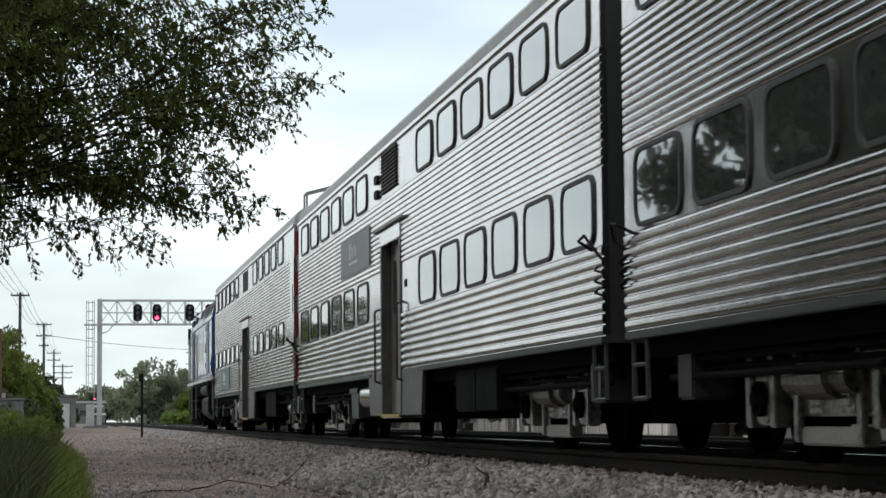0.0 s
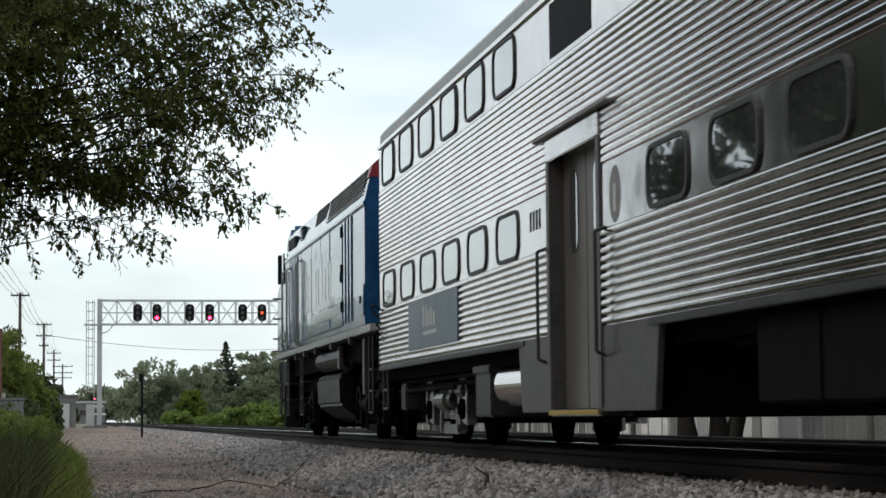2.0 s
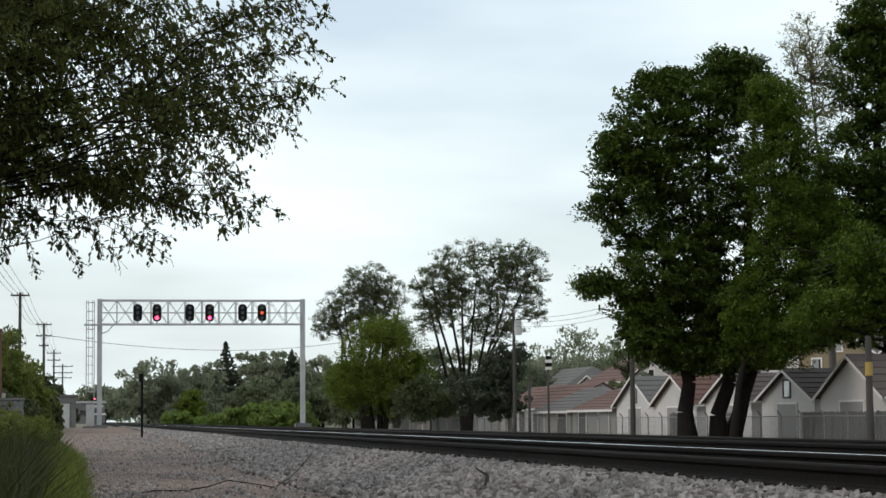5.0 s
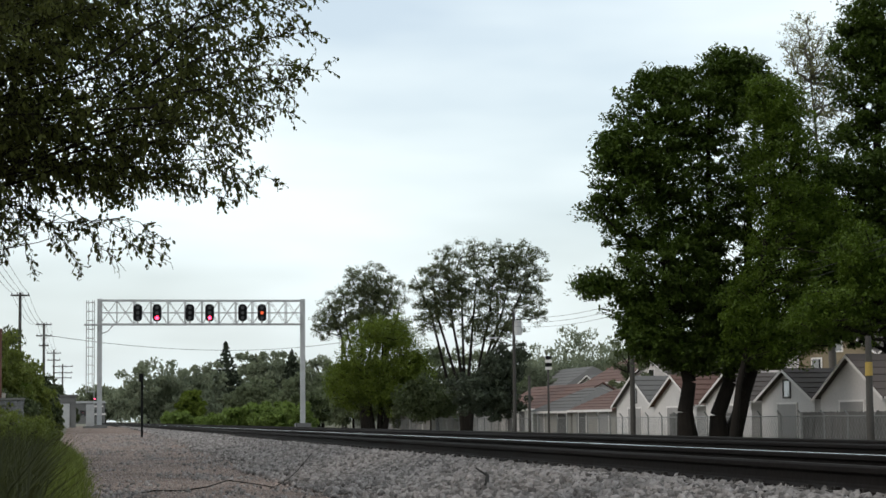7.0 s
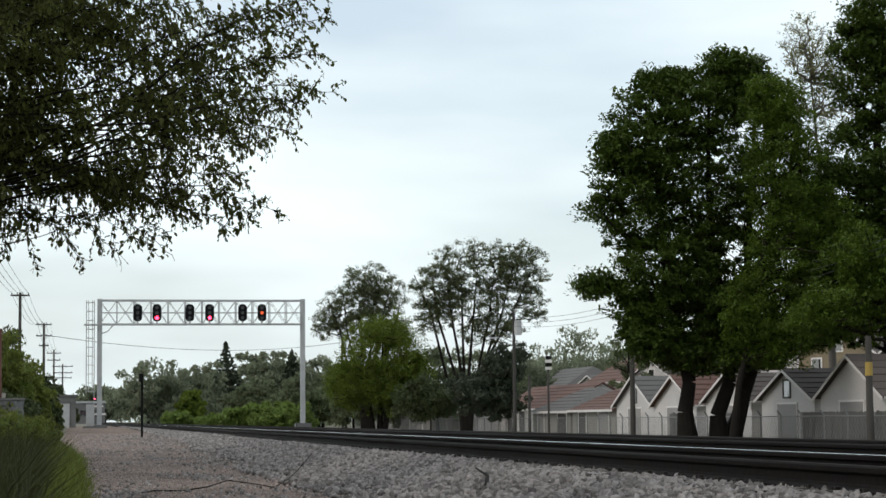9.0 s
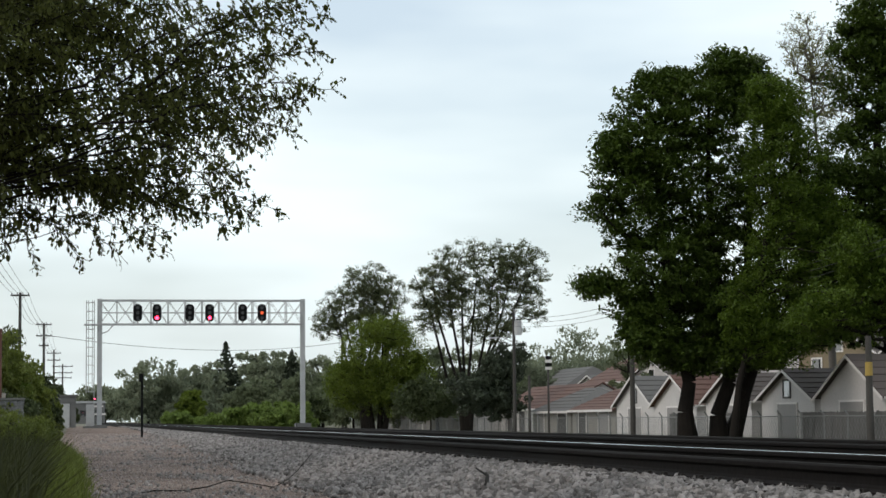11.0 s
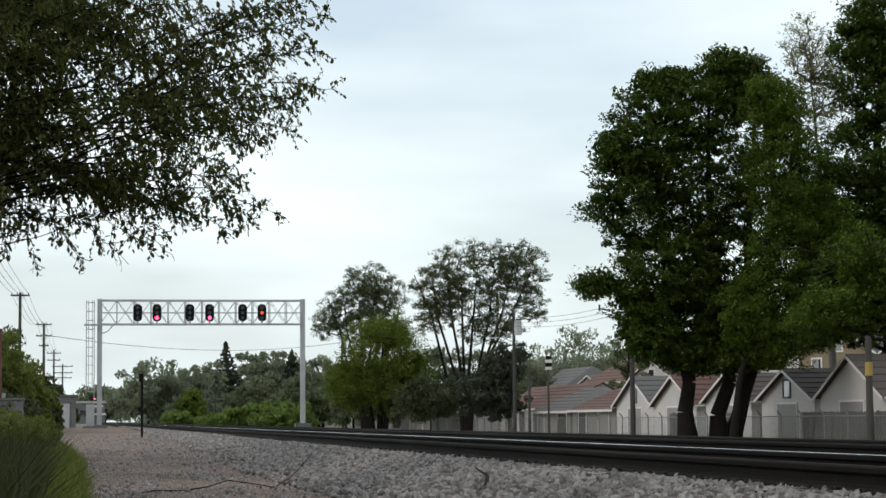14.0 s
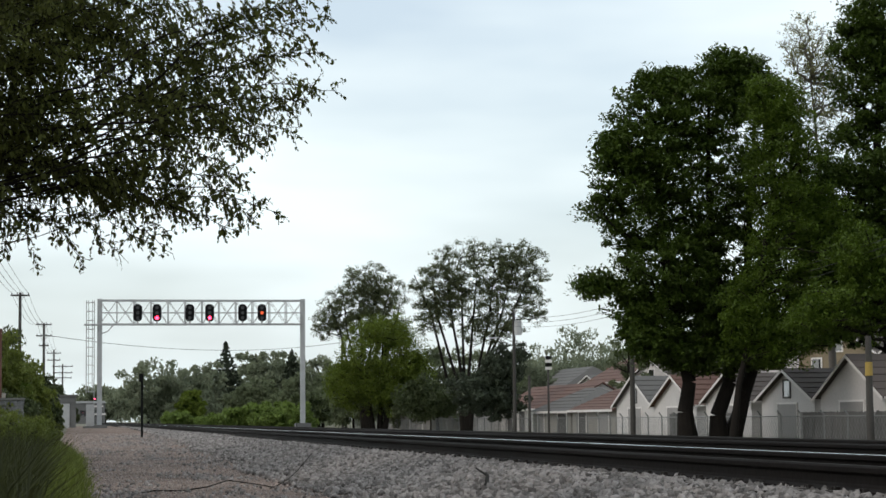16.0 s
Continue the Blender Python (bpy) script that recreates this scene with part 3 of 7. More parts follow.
def gallery_car(center, label, low0, band0, band1, up1, eave, low_win, up_win, win_low, win_up, door, sign, sign_mat, vent, ends):
    car = thing("gallery_car", pose(TRACK_X[0], center, 0), label, "railway car", "cars of the train")
    d0, d1 = door
    s0, s1 = d0 - 1.95, d1 + 1.55          # the low skirt round the door
    turn = Matrix.Rotation(math.pi, 4, "Z")

    def both(name, geo, material, lab="", bevel=0.0, parent=None):
        """One part on each side of the car, the far one turned about its middle."""
        a = part(name, geo, material, parent or car, lab, bevel)
        b = part(name, a.data, material, car, lab)
        b.matrix_basis = turn
        return a, b

    low_pitch = 0.078 if low0 > 1.05 else 0.098
    # fluted panels
    both("lower_fluting", Geo().along_y(fluted(low0 + 0.06, band0, low_pitch, SIDE, 0.026), -HALF, d0 - 0.14), STEEL_LOW, "fluted stainless steel side")
    both("lower_fluting", Geo().along_y(fluted(low0 + 0.06, band0, low_pitch, SIDE, 0.026), d1 + 0.14, HALF), STEEL_LOW, "fluted stainless steel side")
    dt = 3.02 if low0 > 1.05 else 3.12
    both("upper_fluting", Geo().along_y(fluted(dt + 0.06, up1, 0.074, SIDE, 0.02), -HALF, HALF), STEEL, "finely fluted stainless steel side")
    both("upper_fluting", Geo().along_y(fluted(band1, dt + 0.06, 0.074, SIDE, 0.02), -HALF, d0 - 0.14), STEEL)
    both("upper_fluting", Geo().along_y(fluted(band1, dt + 0.06, 0.074, SIDE, 0.02), d1 + 0.14, HALF), STEEL)
    both("window_band", Geo().box(SIDE - 0.012, SIDE + 0.05, -HALF, d0 - 0.14, band0, band1), STEEL_FLAT, "smooth steel window band", 0.006)
    both("window_band", Geo().box(SIDE - 0.012, SIDE + 0.05, d1 + 0.14, HALF, band0, band1), STEEL_FLAT, "", 0.006)
    both("upper_window_band", Geo().box(SIDE - 0.010, SIDE + 0.05, -HALF, HALF, up1, eave), STEEL_FLAT, "smooth steel window band", 0.006)
    both("side_sill", Geo().box(SIDE - 0.03, SIDE + 0.05, -HALF, s0 + 0.3, low0 - 0.01, low0 + 0.06), LADDER, "", 0.01)
    both("side_sill", Geo().box(SIDE - 0.03, SIDE + 0.05, s1 - 0.3, HALF, low0 - 0.01, low0 + 0.06), LADDER, "", 0.01)
    # skirt by the door, sloped at its ends
    for a, b, slope in ((s0, d0 - 0.06, 0.16), (d1 + 0.06, s1, -0.16)):
        q = [(a, low0 + 0.06), (b, low0 + 0.06), (b - (0.0 if slope > 0 else -slope), 0.40), (a + (slope if slope > 0 else 0), 0.40)]
        both("door_skirt", Geo().along_x(q, SIDE - 0.016, SIDE + 0.04), SKIRT, "plain grey steel skirt", 0.008)
    # door in its recess
    both("door_post", Geo().box(SIDE - 0.03, SIDE + 0.42, d0 - 0.14, d0, 0.42, dt), SKIRT, "", 0.012)
    both("door_post", Geo().box(SIDE - 0.03, SIDE + 0.42, d1, d1 + 0.14, 0.42, dt), SKIRT, "", 0.012)
    both("door_header", Geo().box(SIDE - 0.035, SIDE + 0.4, d0 - 0.14, d1 + 0.14, dt - 0.17, dt + 0.06), STEEL_FLAT, "", 0.01)
    both("rain_gutter", Geo().box(SIDE - 0.085, SIDE - 0.01, d0 - 0.55, d1 + 0.5, dt + 0.062, dt + 0.10), STEEL_GREY, "", 0.01)
    both("door_step", Geo().box(SIDE - 0.03, SIDE + 0.45, d0 - 0.05, d1 + 0.05, 0.36, 0.42), CAST, "worn step with a yellow nosing", 0.01)
    both("step_nosing", Geo().box(SIDE - 0.045, SIDE - 0.03, d0 - 0.05, d1 + 0.05, 0.375, 0.415), YELLOW, "dirty yellow step edge")
    mid = (d0 + d1) / 2
    for a, b in ((d0, mid - 0.01), (mid + 0.01, d1)):
        leaf, leaf_b = both("sliding_door", Geo().box(SIDE + 0.12, SIDE + 0.17, a, b, 0.43, dt - 0.17), DOOR_STEEL, "dull brown-grey sliding door leaf", 0.008)
        g = Geo().along_x(rrect((a + b) / 2, 2.32, 0.30, 0.80, 0.14), SIDE + 0.108, SIDE + 0.122)
        part("door_window", g, GLASS, leaf)
        part("door_window", g, GLASS, leaf_b)
    for yy in (d0 - 0.24, d1 + 0.24):
        g = Geo().path([(SIDE, yy, 2.02), (SIDE - 0.10, yy, 1.98), (SIDE - 0.10, yy, 0.92), (SIDE, yy, 0.88)], 0.017)
        both("grab_rail", g, LADDER, "bent dark steel grab rail")
    # windows
    for zc, hh, spots, wid in ((low_win[0], low_win[1], win_low, low_win[2]), (up_win[0], up_win[1], win_up, up_win[2])):
        gask = Geo().ring_x(rrect(0, 0, wid, hh, 0.17), rrect(0, 0, wid - 0.076, hh - 0.076, 0.135), SIDE - 0.032, SIDE + 0.01).mesh("window_frame")
        gask.materials.append(RUBBER)
        pane = Geo().along_x(rrect(0, 0, wid - 0.076, hh - 0.076, 0.135), SIDE - 0.019, SIDE + 0.01).mesh("pane")
        pane.materials.append(GLASS)
        for yc in spots:
            for far in (0, 1):
                w = part("window", pane, GLASS, car, "rounded dark reflecting window")
                w.matrix_basis = (turn if far else Matrix()) @ pose(0, yc, zc, rng.uniform(-0.25, 0.25), 0, rng.uniform(-0.35, 0.35))
                part("window_frame", gask, RUBBER, w)
    # sign panel with plain marks, vent
    a, b, za, zb = sign
    sg = part("sign_panel", Geo().box(SIDE - 0.036, SIDE + 0.0, a, b, za, zb), sign_mat, car, "flat painted sign panel with a pale mark", 0.006)
    g = Geo()
    w = b - a
    c = a + w * 0.58
    for i, hgt in enumerate((0.42, 0.42, 0.30, 0.34, 0.26)):
        g.box(SIDE - 0.041, SIDE - 0.034, c - 0.20 * i + 0.22, c - 0.20 * i + 0.33, za + 0.42 * (zb - za), za + 0.42 * (zb - za) + hgt * (zb - za))
    g.box(SIDE - 0.041, SIDE - 0.034, c - 0.72, c + 0.33, za + 0.26 * (zb - za), za + 0.33 * (zb - za))
    part("sign_mark", g, SIGNMARK, sg)
    v0, v1, vz0, vz1 = vent
    # solid black slab; the dark inside the vent is put into its colour
    part("vent_recess", Geo().box(SIDE - 0.018, SIDE + 0.02, v0, v1, vz0, vz1), BLACK, car, "dark ventilation opening")
    for i in range(11):
        z = vz0 + (i + 0.5) * (vz1 - vz0) / 11
        if ends == "grey":
            part("vent_slat", Geo().add([(SIDE - 0.05, v0, z - 0.022), (SIDE - 0.05, v1, z - 0.022), (SIDE - 0.018, v1, z + 0.012), (SIDE - 0.018, v0, z + 0.012),
                                         (SIDE - 0.045, v0, z - 0.030), (SIDE - 0.045, v1, z - 0.030), (SIDE - 0.016, v1, z + 0.004), (SIDE - 0.016, v0, z + 0.004)],
                                        [(0, 1, 2, 3), (7, 6, 5, 4), (0, 4, 5, 1), (1, 5, 6, 2), (2, 6, 7, 3), (3, 7, 4, 0)]), STEEL_GREY, car)
    if ends == "grey":
        for z in (vz0 + 0.05, vz0 + 0.28):
            part("exhaust_port", Geo().along_x(rrect(v1 + 0.42, z, 0.34, 0.13, 0.05), SIDE - 0.05, SIDE), BLACK, car)
        for k in range(4):
            both("number_mark", Geo().box(SIDE - 0.0155, SIDE - 0.0125, d0 - 0.66 + 0.07 * k, d0 - 0.62 + 0.07 * k, band0 + 0.34, band0 + 0.45), BLACK)
    else:
        for k in range(4):
            both("number_mark", Geo().box(SIDE - 0.0155, SIDE - 0.0125, d1 + 0.45 + 0.14 * k, d1 + 0.52 + 0.14 * k, band0 + 0.24, band0 + 0.44), BLACK)
        em = part("emblem", Geo().along_x([(d0 - 0.62 + 0.19 * math.cos(radians(15 * i)), 2.27 + 0.25 * math.sin(radians(15 * i))) for i in range(24)], SIDE - 0.0145, SIDE - 0.01), STEEL_GREY, car, "faded grey oval emblem")
        part("emblem_mark", Geo().box(SIDE - 0.0185, SIDE - 0.0142, d0 - 0.66, d0 - 0.58, 2.12, 2.36), SIGNMARK, em)
        part("corner_window", Geo().along_x(rrect(-HALF + 0.42, 2.94, 0.36, 0.6, 0.04), SIDE - 0.03, SIDE), GLASS, car)
        both("smooth_panel", Geo().box(SIDE - 0.02, SIDE, -HALF + 0.02, -HALF + 0.85, band0, up1), STEEL_FLAT)
    # roof: fluted curve
    roof = []
    for i in range(13):
        a = radians(180 - 15 * i)
        roof.append(((1.535 + 0.012 * (i % 2)) * math.copysign(abs(math.cos(a)) ** 0.42, math.cos(a)), eave + 0.46 * math.sin(a) ** 0.6 if 0 < i < 12 else eave))
    part("roof", Geo().along_y(roof, -HALF, HALF), STEEL_ROOF, car, "weathered grey steel roof")
    both("roof_gutter", Geo().box(SIDE - 0.04, SIDE + 0.03, -HALF, HALF, eave - 0.02, eave + 0.03), STEEL_FLAT)
    for yy, ln in ((-1.6, 0.9), (1.6, 0.9), (-9.0, 0.5)):
        part("roof_vent", Geo().along_y([(-1.32, eave + 0.10), (-1.30, eave + 0.33), (-0.9, eave + 0.40), (-0.85, eave + 0.20)], yy - ln / 2, yy + ln / 2), STEEL_ROOF, car, bevel=0.03)
    # black core block standing in for the unlit inside, ends, underframe
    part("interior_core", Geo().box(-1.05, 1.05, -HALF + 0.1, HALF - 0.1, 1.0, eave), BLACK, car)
    for sy in (-1, 1):
        e0, e1 = sorted((sy * (HALF - 0.06), sy * HALF))
        ew = part("end_wall", Geo().along_y([(-1.53, low0), (-1.53, eave), (-1.3, eave + 0.34), (0, eave + 0.44), (1.3, eave + 0.34), (1.53, eave), (1.53, low0)], e0, e1),
                  CREAM if ends == "striped" and sy < 0 else END_GREY, car, "end bulkhead with red stripes" if ends == "striped" else "plain grey end bulkhead")
        part("diaphragm", Geo().box(-0.55, 0.55, sy * HALF, sy * (HALF + 0.24), 1.15, 3.5), BLACK, car, "black rubber diaphragm round the gangway", 0.03)
        part("coupler", Geo().box(-0.13, 0.13, sy * (HALF - 0.6), sy * (HALF + 0.27), 0.72, 0.98), CAST, car, bevel=0.03)
        if ends == "striped" and sy < 0:
            for i in range(5):
                z = low0 + 0.1 + 0.88 * i
                q = [(-1.525, z), (-0.56, z + 0.62), (-0.56, z + 1.14), (-1.525, z + 0.52)]
                top = [(x, min(zz, eave)) for x, zz in q]
                part("stripe", Geo().along_y(top, e0 - 0.004, e0 + 0.01), RED, ew, "red painted stripe")
                top = [(-x, min(zz, eave)) for x, zz in q]
                part("stripe", Geo().along_y(top, e0 - 0.004, e0 + 0.01), RED, ew)
        g = Geo().path([(SIDE - 0.02, sy * (HALF - 0.35), band0 - 0.02), (SIDE - 0.16, sy * (HALF - 0.30), band0 + 0.06), (SIDE - 0.16, sy * (HALF - 0.08), band0 + 0.09),
                        (SIDE - 0.10, sy * (HALF + 0.04), band0 - 0.04), (SIDE - 0.02, sy * (HALF - 0.02), band0 - 0.12)], 0.014)
        part("corner_handle", g, BLACK, car, "bent steel corner grab iron")
        for k in range(3):
            g = Geo().path([(SIDE - 0.03, sy * (HALF - 0.12), band0 - 0.18 - 0.1 * k), (SIDE - 0.075, sy * (HALF - 0.04), band0 - 0.22 - 0.1 * k), (SIDE - 0.02, sy * (HALF + 0.05), band0 - 0.25 - 0.1 * k)], 0.013)
            part("cable_jumper", g, BLACK, car, "black electric jumper cable")
        part("end_step", Geo().path([(SIDE + 0.03, sy * (HALF - 0.08), low0), (SIDE + 0.03, sy * (HALF - 0.08), 0.5), (SIDE + 0.03, sy * (HALF - 0.5), 0.5), (SIDE + 0.03, sy * (HALF - 0.5), low0)], 0.022)
             .path([(SIDE + 0.03, sy * (HALF - 0.08), 0.78), (SIDE + 0.03, sy * (HALF - 0.5), 0.78)], 0.02), LADDER, car)
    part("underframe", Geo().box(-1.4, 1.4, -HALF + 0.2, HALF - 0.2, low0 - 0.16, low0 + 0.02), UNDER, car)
    part("underfloor_box", Geo().box(-1.44, -0.6, -6.06, -4.8, 0.43, low0 - 0.06), SOOT_SHADE, car, "equipment case under the floor, soot and shade in its black", 0.02)
    part("underfloor_box", Geo().box(-1.44, -0.6, -7.36, -6.10, 0.43, low0 - 0.06), SOOT_SHADE, car, "equipment case under the floor, soot and shade in its black", 0.02)
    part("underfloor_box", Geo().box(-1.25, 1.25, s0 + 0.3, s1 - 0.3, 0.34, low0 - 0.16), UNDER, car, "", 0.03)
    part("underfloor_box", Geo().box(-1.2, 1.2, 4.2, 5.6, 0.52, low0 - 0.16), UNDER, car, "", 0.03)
    part("air_tank", Geo().tube((-1.2, s1 - 0.1, 0.72), (-1.2, s1 + 1.75, 0.72), 0.26, n=48), STEEL_FLAT, car, "bright steel air tank", smooth=False)
    battery = part("battery_case", Geo().box(-1.42, -0.7, s1 + 2.15, s1 + 3.05, 0.36, low0 - 0.12), LADDER, car, "dark steel case beside the truck", 0.02)
    part("case_lid", Geo().box(-1.45, -0.68, s1 + 2.1, s1 + 3.1, low0 - 0.22, low0 - 0.13), LADDER, battery, "", 0.01)
    for yy in (-HALF + 1.05, HALF - 1.05):
        part("hanging_box", Geo().box(-1.36, -1.0, yy - 0.2, yy + 0.2, 0.48, 0.86), LADDER, car, "small dark junction box", 0.02)
        part("box_hanger", Geo().box(-1.24, -1.12, yy - 0.05, yy + 0.05, 0.86, low0 - 0.1), STEEL_GREY, car)
    for k, (xx, zz) in enumerate(((-1.30, low0 - 0.2), (-1.22, low0 - 0.28), (-1.33, low0 - 0.34))):
        part("brake_pipe", Geo().tube((xx, -HALF + 0.6, zz), (xx, -4.0 - 1.2 * k, zz), 0.03), SOOT_SHADE, car, "brake pipe, soot and shade in its black")
        part("brake_pipe", Geo().tube((xx, 5.5 + k, zz), (xx, HALF - 0.6, zz), 0.03), SOOT_SHADE, car, "brake pipe, soot and shade in its black")
    # black filler blocks, added to close the open belly at the trucks
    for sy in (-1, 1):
        part("dark_filler", Geo().box(-0.6, 0.6, sy * 9.0 - 2.2, sy * 9.0 + 2.2, 0.28, 0.98), UNDER, car)
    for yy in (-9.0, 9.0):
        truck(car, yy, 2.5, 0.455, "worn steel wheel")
    return car


SIX = lambda a, b, n: [a + (b - a) * i / (n - 1) for i in range(n)]
car_a = gallery_car(30.32, "fluted stainless steel bilevel railway car with louvred vent and grey sign", 1.0, 1.86, 2.57, 3.64, 4.40, (2.21, 0.66, 1.27), (3.98, 0.60, 1.27),
                    SIX(11.45, 2.85, 6) + SIX(-3.35, -11.72, 6), SIX(11.4, 2.95, 6) + SIX(-3.2, -11.6, 6), (-1.02, 0.68), (1.95, 5.5, 2.76, 3.40), SIGNGREY, (-0.8, 0.72, 3.74, 4.36), "grey")
car_b = gallery_car(56.49, "fluted stainless steel bilevel railway car with red striped end", 1.09, 2.0, 2.58, 3.80, 4.48, (2.28, 0.53, 1.14), (4.15, 0.60, 1.14),
                    SIX(11.66, 3.1, 6) + SIX(-3.03, -9.8, 5), SIX(11.7, 3.2, 6) + SIX(-2.9, -9.7, 5), (-0.80, 1.04), (6.0, 9.75, 1.28, 1.95), SIGNBLUE, (-0.65, 0.98, 3.86, 4.40), "striped")
car_c = gallery_car(4.32, "fluted stainless steel bilevel railway car with wide dark windows", 1.0, 1.88, 2.58, 3.64, 4.40, (2.235, 0.66, 1.33), (3.98, 0.60, 1.27),
                    SIX(11.6, 3.3, 6) + SIX(-3.35, -11.72, 6), SIX(11.5, 3.05, 6) + SIX(-3.2, -11.6, 6), (-1.02, 0.68), (1.95, 5.5, 2.76, 3.40), SIGNGREY, (-0.8, 0.72, 3.74, 4.36), "grey")
for k in (0, 1):
    part("roof_bar", Geo().path([(-1.25, -HALF + 0.15 + 0.5 * k, 4.75), (-1.25, -HALF + 0.15 + 0.5 * k, 5.2), (-0.6, -HALF + 0.25 + 0.5 * k, 5.38), (0.3, -HALF + 0.2 + 0.5 * k, 5.25), (0.9, -HALF + 0.15 + 0.5 * k, 4.8)], 0.022), STEEL_GREY, car_b, "bent wire guard on the roof end")
part("roof_bar", Geo().tube((-1.25, -HALF + 0.15, 5.2), (-1.25, -HALF + 0.65, 5.2), 0.02), STEEL_GREY, car_b)


def locomotive(center):
    """A full-width diesel passenger locomotive; its cab end points to +y."""
    lo = thing("locomotive", pose(TRACK_X[0], center, 0), "glossy blue diesel passenger locomotive with pale lettering", "locomotive")
    W = 1.565
    R, C = 70.62 - center, 83.35 - center          # rear wall, start of the cab
    N = 85.45 - center
    hood = [(-W, 1.84), (-W, 3.84), (-W + 0.03, 3.98), (-1.43, 4.42), (-1.15, 4.66), (0, 4.76), (1.15, 4.66), (1.43, 4.42), (W - 0.03, 3.98), (W, 3.84), (W, 1.84)]
    part("hood", Geo().along_y(hood, R, C), BLUE, lo, "blue painted car body", 0.025)
    nose = [(C, 1.84), (N, 1.84), (N, 3.18), (N - 0.10, 3.32), (N - 0.62, 3.46), (N - 0.85, 3.98), (C, 3.98)]
    brow = [(C, 3.97), (N - 0.85, 3.97), (N - 1.0, 4.30), (N - 1.25, 4.46), (C, 4.66)]
    cab = part("cab", Geo().along_x(nose, -W + 0.02, W - 0.02), BLUE, lo, "blue cab with blunt nose", 0.07)
    part("cab_roof", Geo().along_x(brow, -1.43, 1.43), BLUE, cab, "", 0.09)
    part("cab_band", Geo().along_x([(C + 0.02, 4.40), (N - 1.3, 4.40), (N - 1.5, 4.52), (C + 0.02, 4.54)], -1.0, 1.0), RED, cab, "red roof edge")
    part("rear_band", Geo().along_y([(-1.49, 4.24), (-1.44, 4.43), (-1.16, 4.68), (0, 4.78), (1.16, 4.68), (1.44, 4.43), (1.49, 4.24)], R - 0.012, R + 0.3), RED, lo, "red painted rear roof edge")
    part("rear_window", Geo().box(-1.15, -0.6, R - 0.03, R, 3.05, 3.7), GLASS, lo)
    part("rear_wall", Geo().box(-1.4, 1.4, R - 0.02, R, 1.85, 3.0), BLUE, lo, "", 0.01)
    part("rear_door", Geo().box(-0.4, 0.4, R - 0.05, R - 0.018, 1.9, 3.7), BLUE, lo, "", 0.01)
    # side sill
    part("side_sill", Geo().box(-W - 0.03, W + 0.03, R - 0.75, N - 0.05, 1.72, 1.84), SILL, lo, "grimy worn side sill", 0.012)
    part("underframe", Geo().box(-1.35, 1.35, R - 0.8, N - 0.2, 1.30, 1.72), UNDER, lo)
    # black filler block, added so no daylight shows between the wheels
    part("dark_filler", Geo().box(-0.62, 0.62, R - 0.5, N - 0.5, 0.30, 1.30), UNDER, lo)
    # side panels and ribs
    S = -W
    Y = lambda w: w - center
    for a, b in ((75.10, 73.42), (80.0, 78.1), (78.1, 76.6), (76.6, 75.2)):
        for sx in (1, -1):
            p = part("access_panel", Geo().box(S * sx - 0.014, S * sx + 0.014, Y(b) + 0.02, Y(a) - 0.02, 1.98, 3.74), BLUE, lo, "", 0.008)
            part("panel_seam", Geo().box(S * sx - 0.016, S * sx + 0.016, Y(a) - 0.022, Y(a) + 0.012, 1.96, 3.76), SEAM, lo)
            part("panel_seam", Geo().box(S * sx - 0.010, S * sx + 0.010, Y(b), Y(a), 1.945, 1.97), SEAM, lo)
            for zz in (2.2, 2.85, 3.5):
                if a == 75.10:
                    part("hinge", Geo().box(S * sx - 0.035, S * sx + 0.035, Y(b) + 0.0, Y(b) + 0.10, zz, zz + 0.18), BLACK, p)
    for w in (81.95, 81.65, 81.35, 81.05, 80.75, 72.95, 72.55, 72.15):
        for sx in (1, -1):
            part("body_rib", Geo().box(S * sx - 0.022, S * sx + 0.022, Y(w) + 0.03, Y(w) + 0.20, 1.98, 3.76), BLUE, lo, "", 0.01)
            # proud dark strip that paints the shadow beside the raised rib
            part("rib_shadow_strip", Geo().box(S * sx - 0.007, S * sx + 0.007, Y(w) - 0.03, Y(w) + 0.03, 1.98, 3.76), SEAM, lo)
    for sx in (1, -1):
        part("belt_rail", Geo().box(S * sx - 0.022, S * sx + 0.022, R, C, 3.79, 3.85), BLUE, lo, "", 0.008)
        part("panel_seam", Geo().box(S * sx - 0.012, S * sx + 0.012, R, C, 3.765, 3.788), SEAM, lo)
        # intake drawn as a black slab, its inner dark given by colour
        part("radiator_opening", Geo().add([(S * sx + 0.035 * sx, Y(78.1), 3.97), (S * sx + 0.035 * sx, Y(76.3), 3.97), (-1.45 * sx, Y(76.3), 4.41), (-1.45 * sx, Y(78.1), 4.41),
                                             (-1.45 * sx, Y(78.1), 3.9), (-1.45 * sx, Y(76.3), 3.9), (-1.3 * sx, Y(76.3), 4.36), (-1.3 * sx, Y(78.1), 4.36)],
                                            [(0, 1, 2, 3), (7, 6, 5, 4), (0, 4, 5, 1), (1, 5, 6, 2), (2, 6, 7, 3), (3, 7, 4, 0)]), BLACK, lo, "dark intake opening")
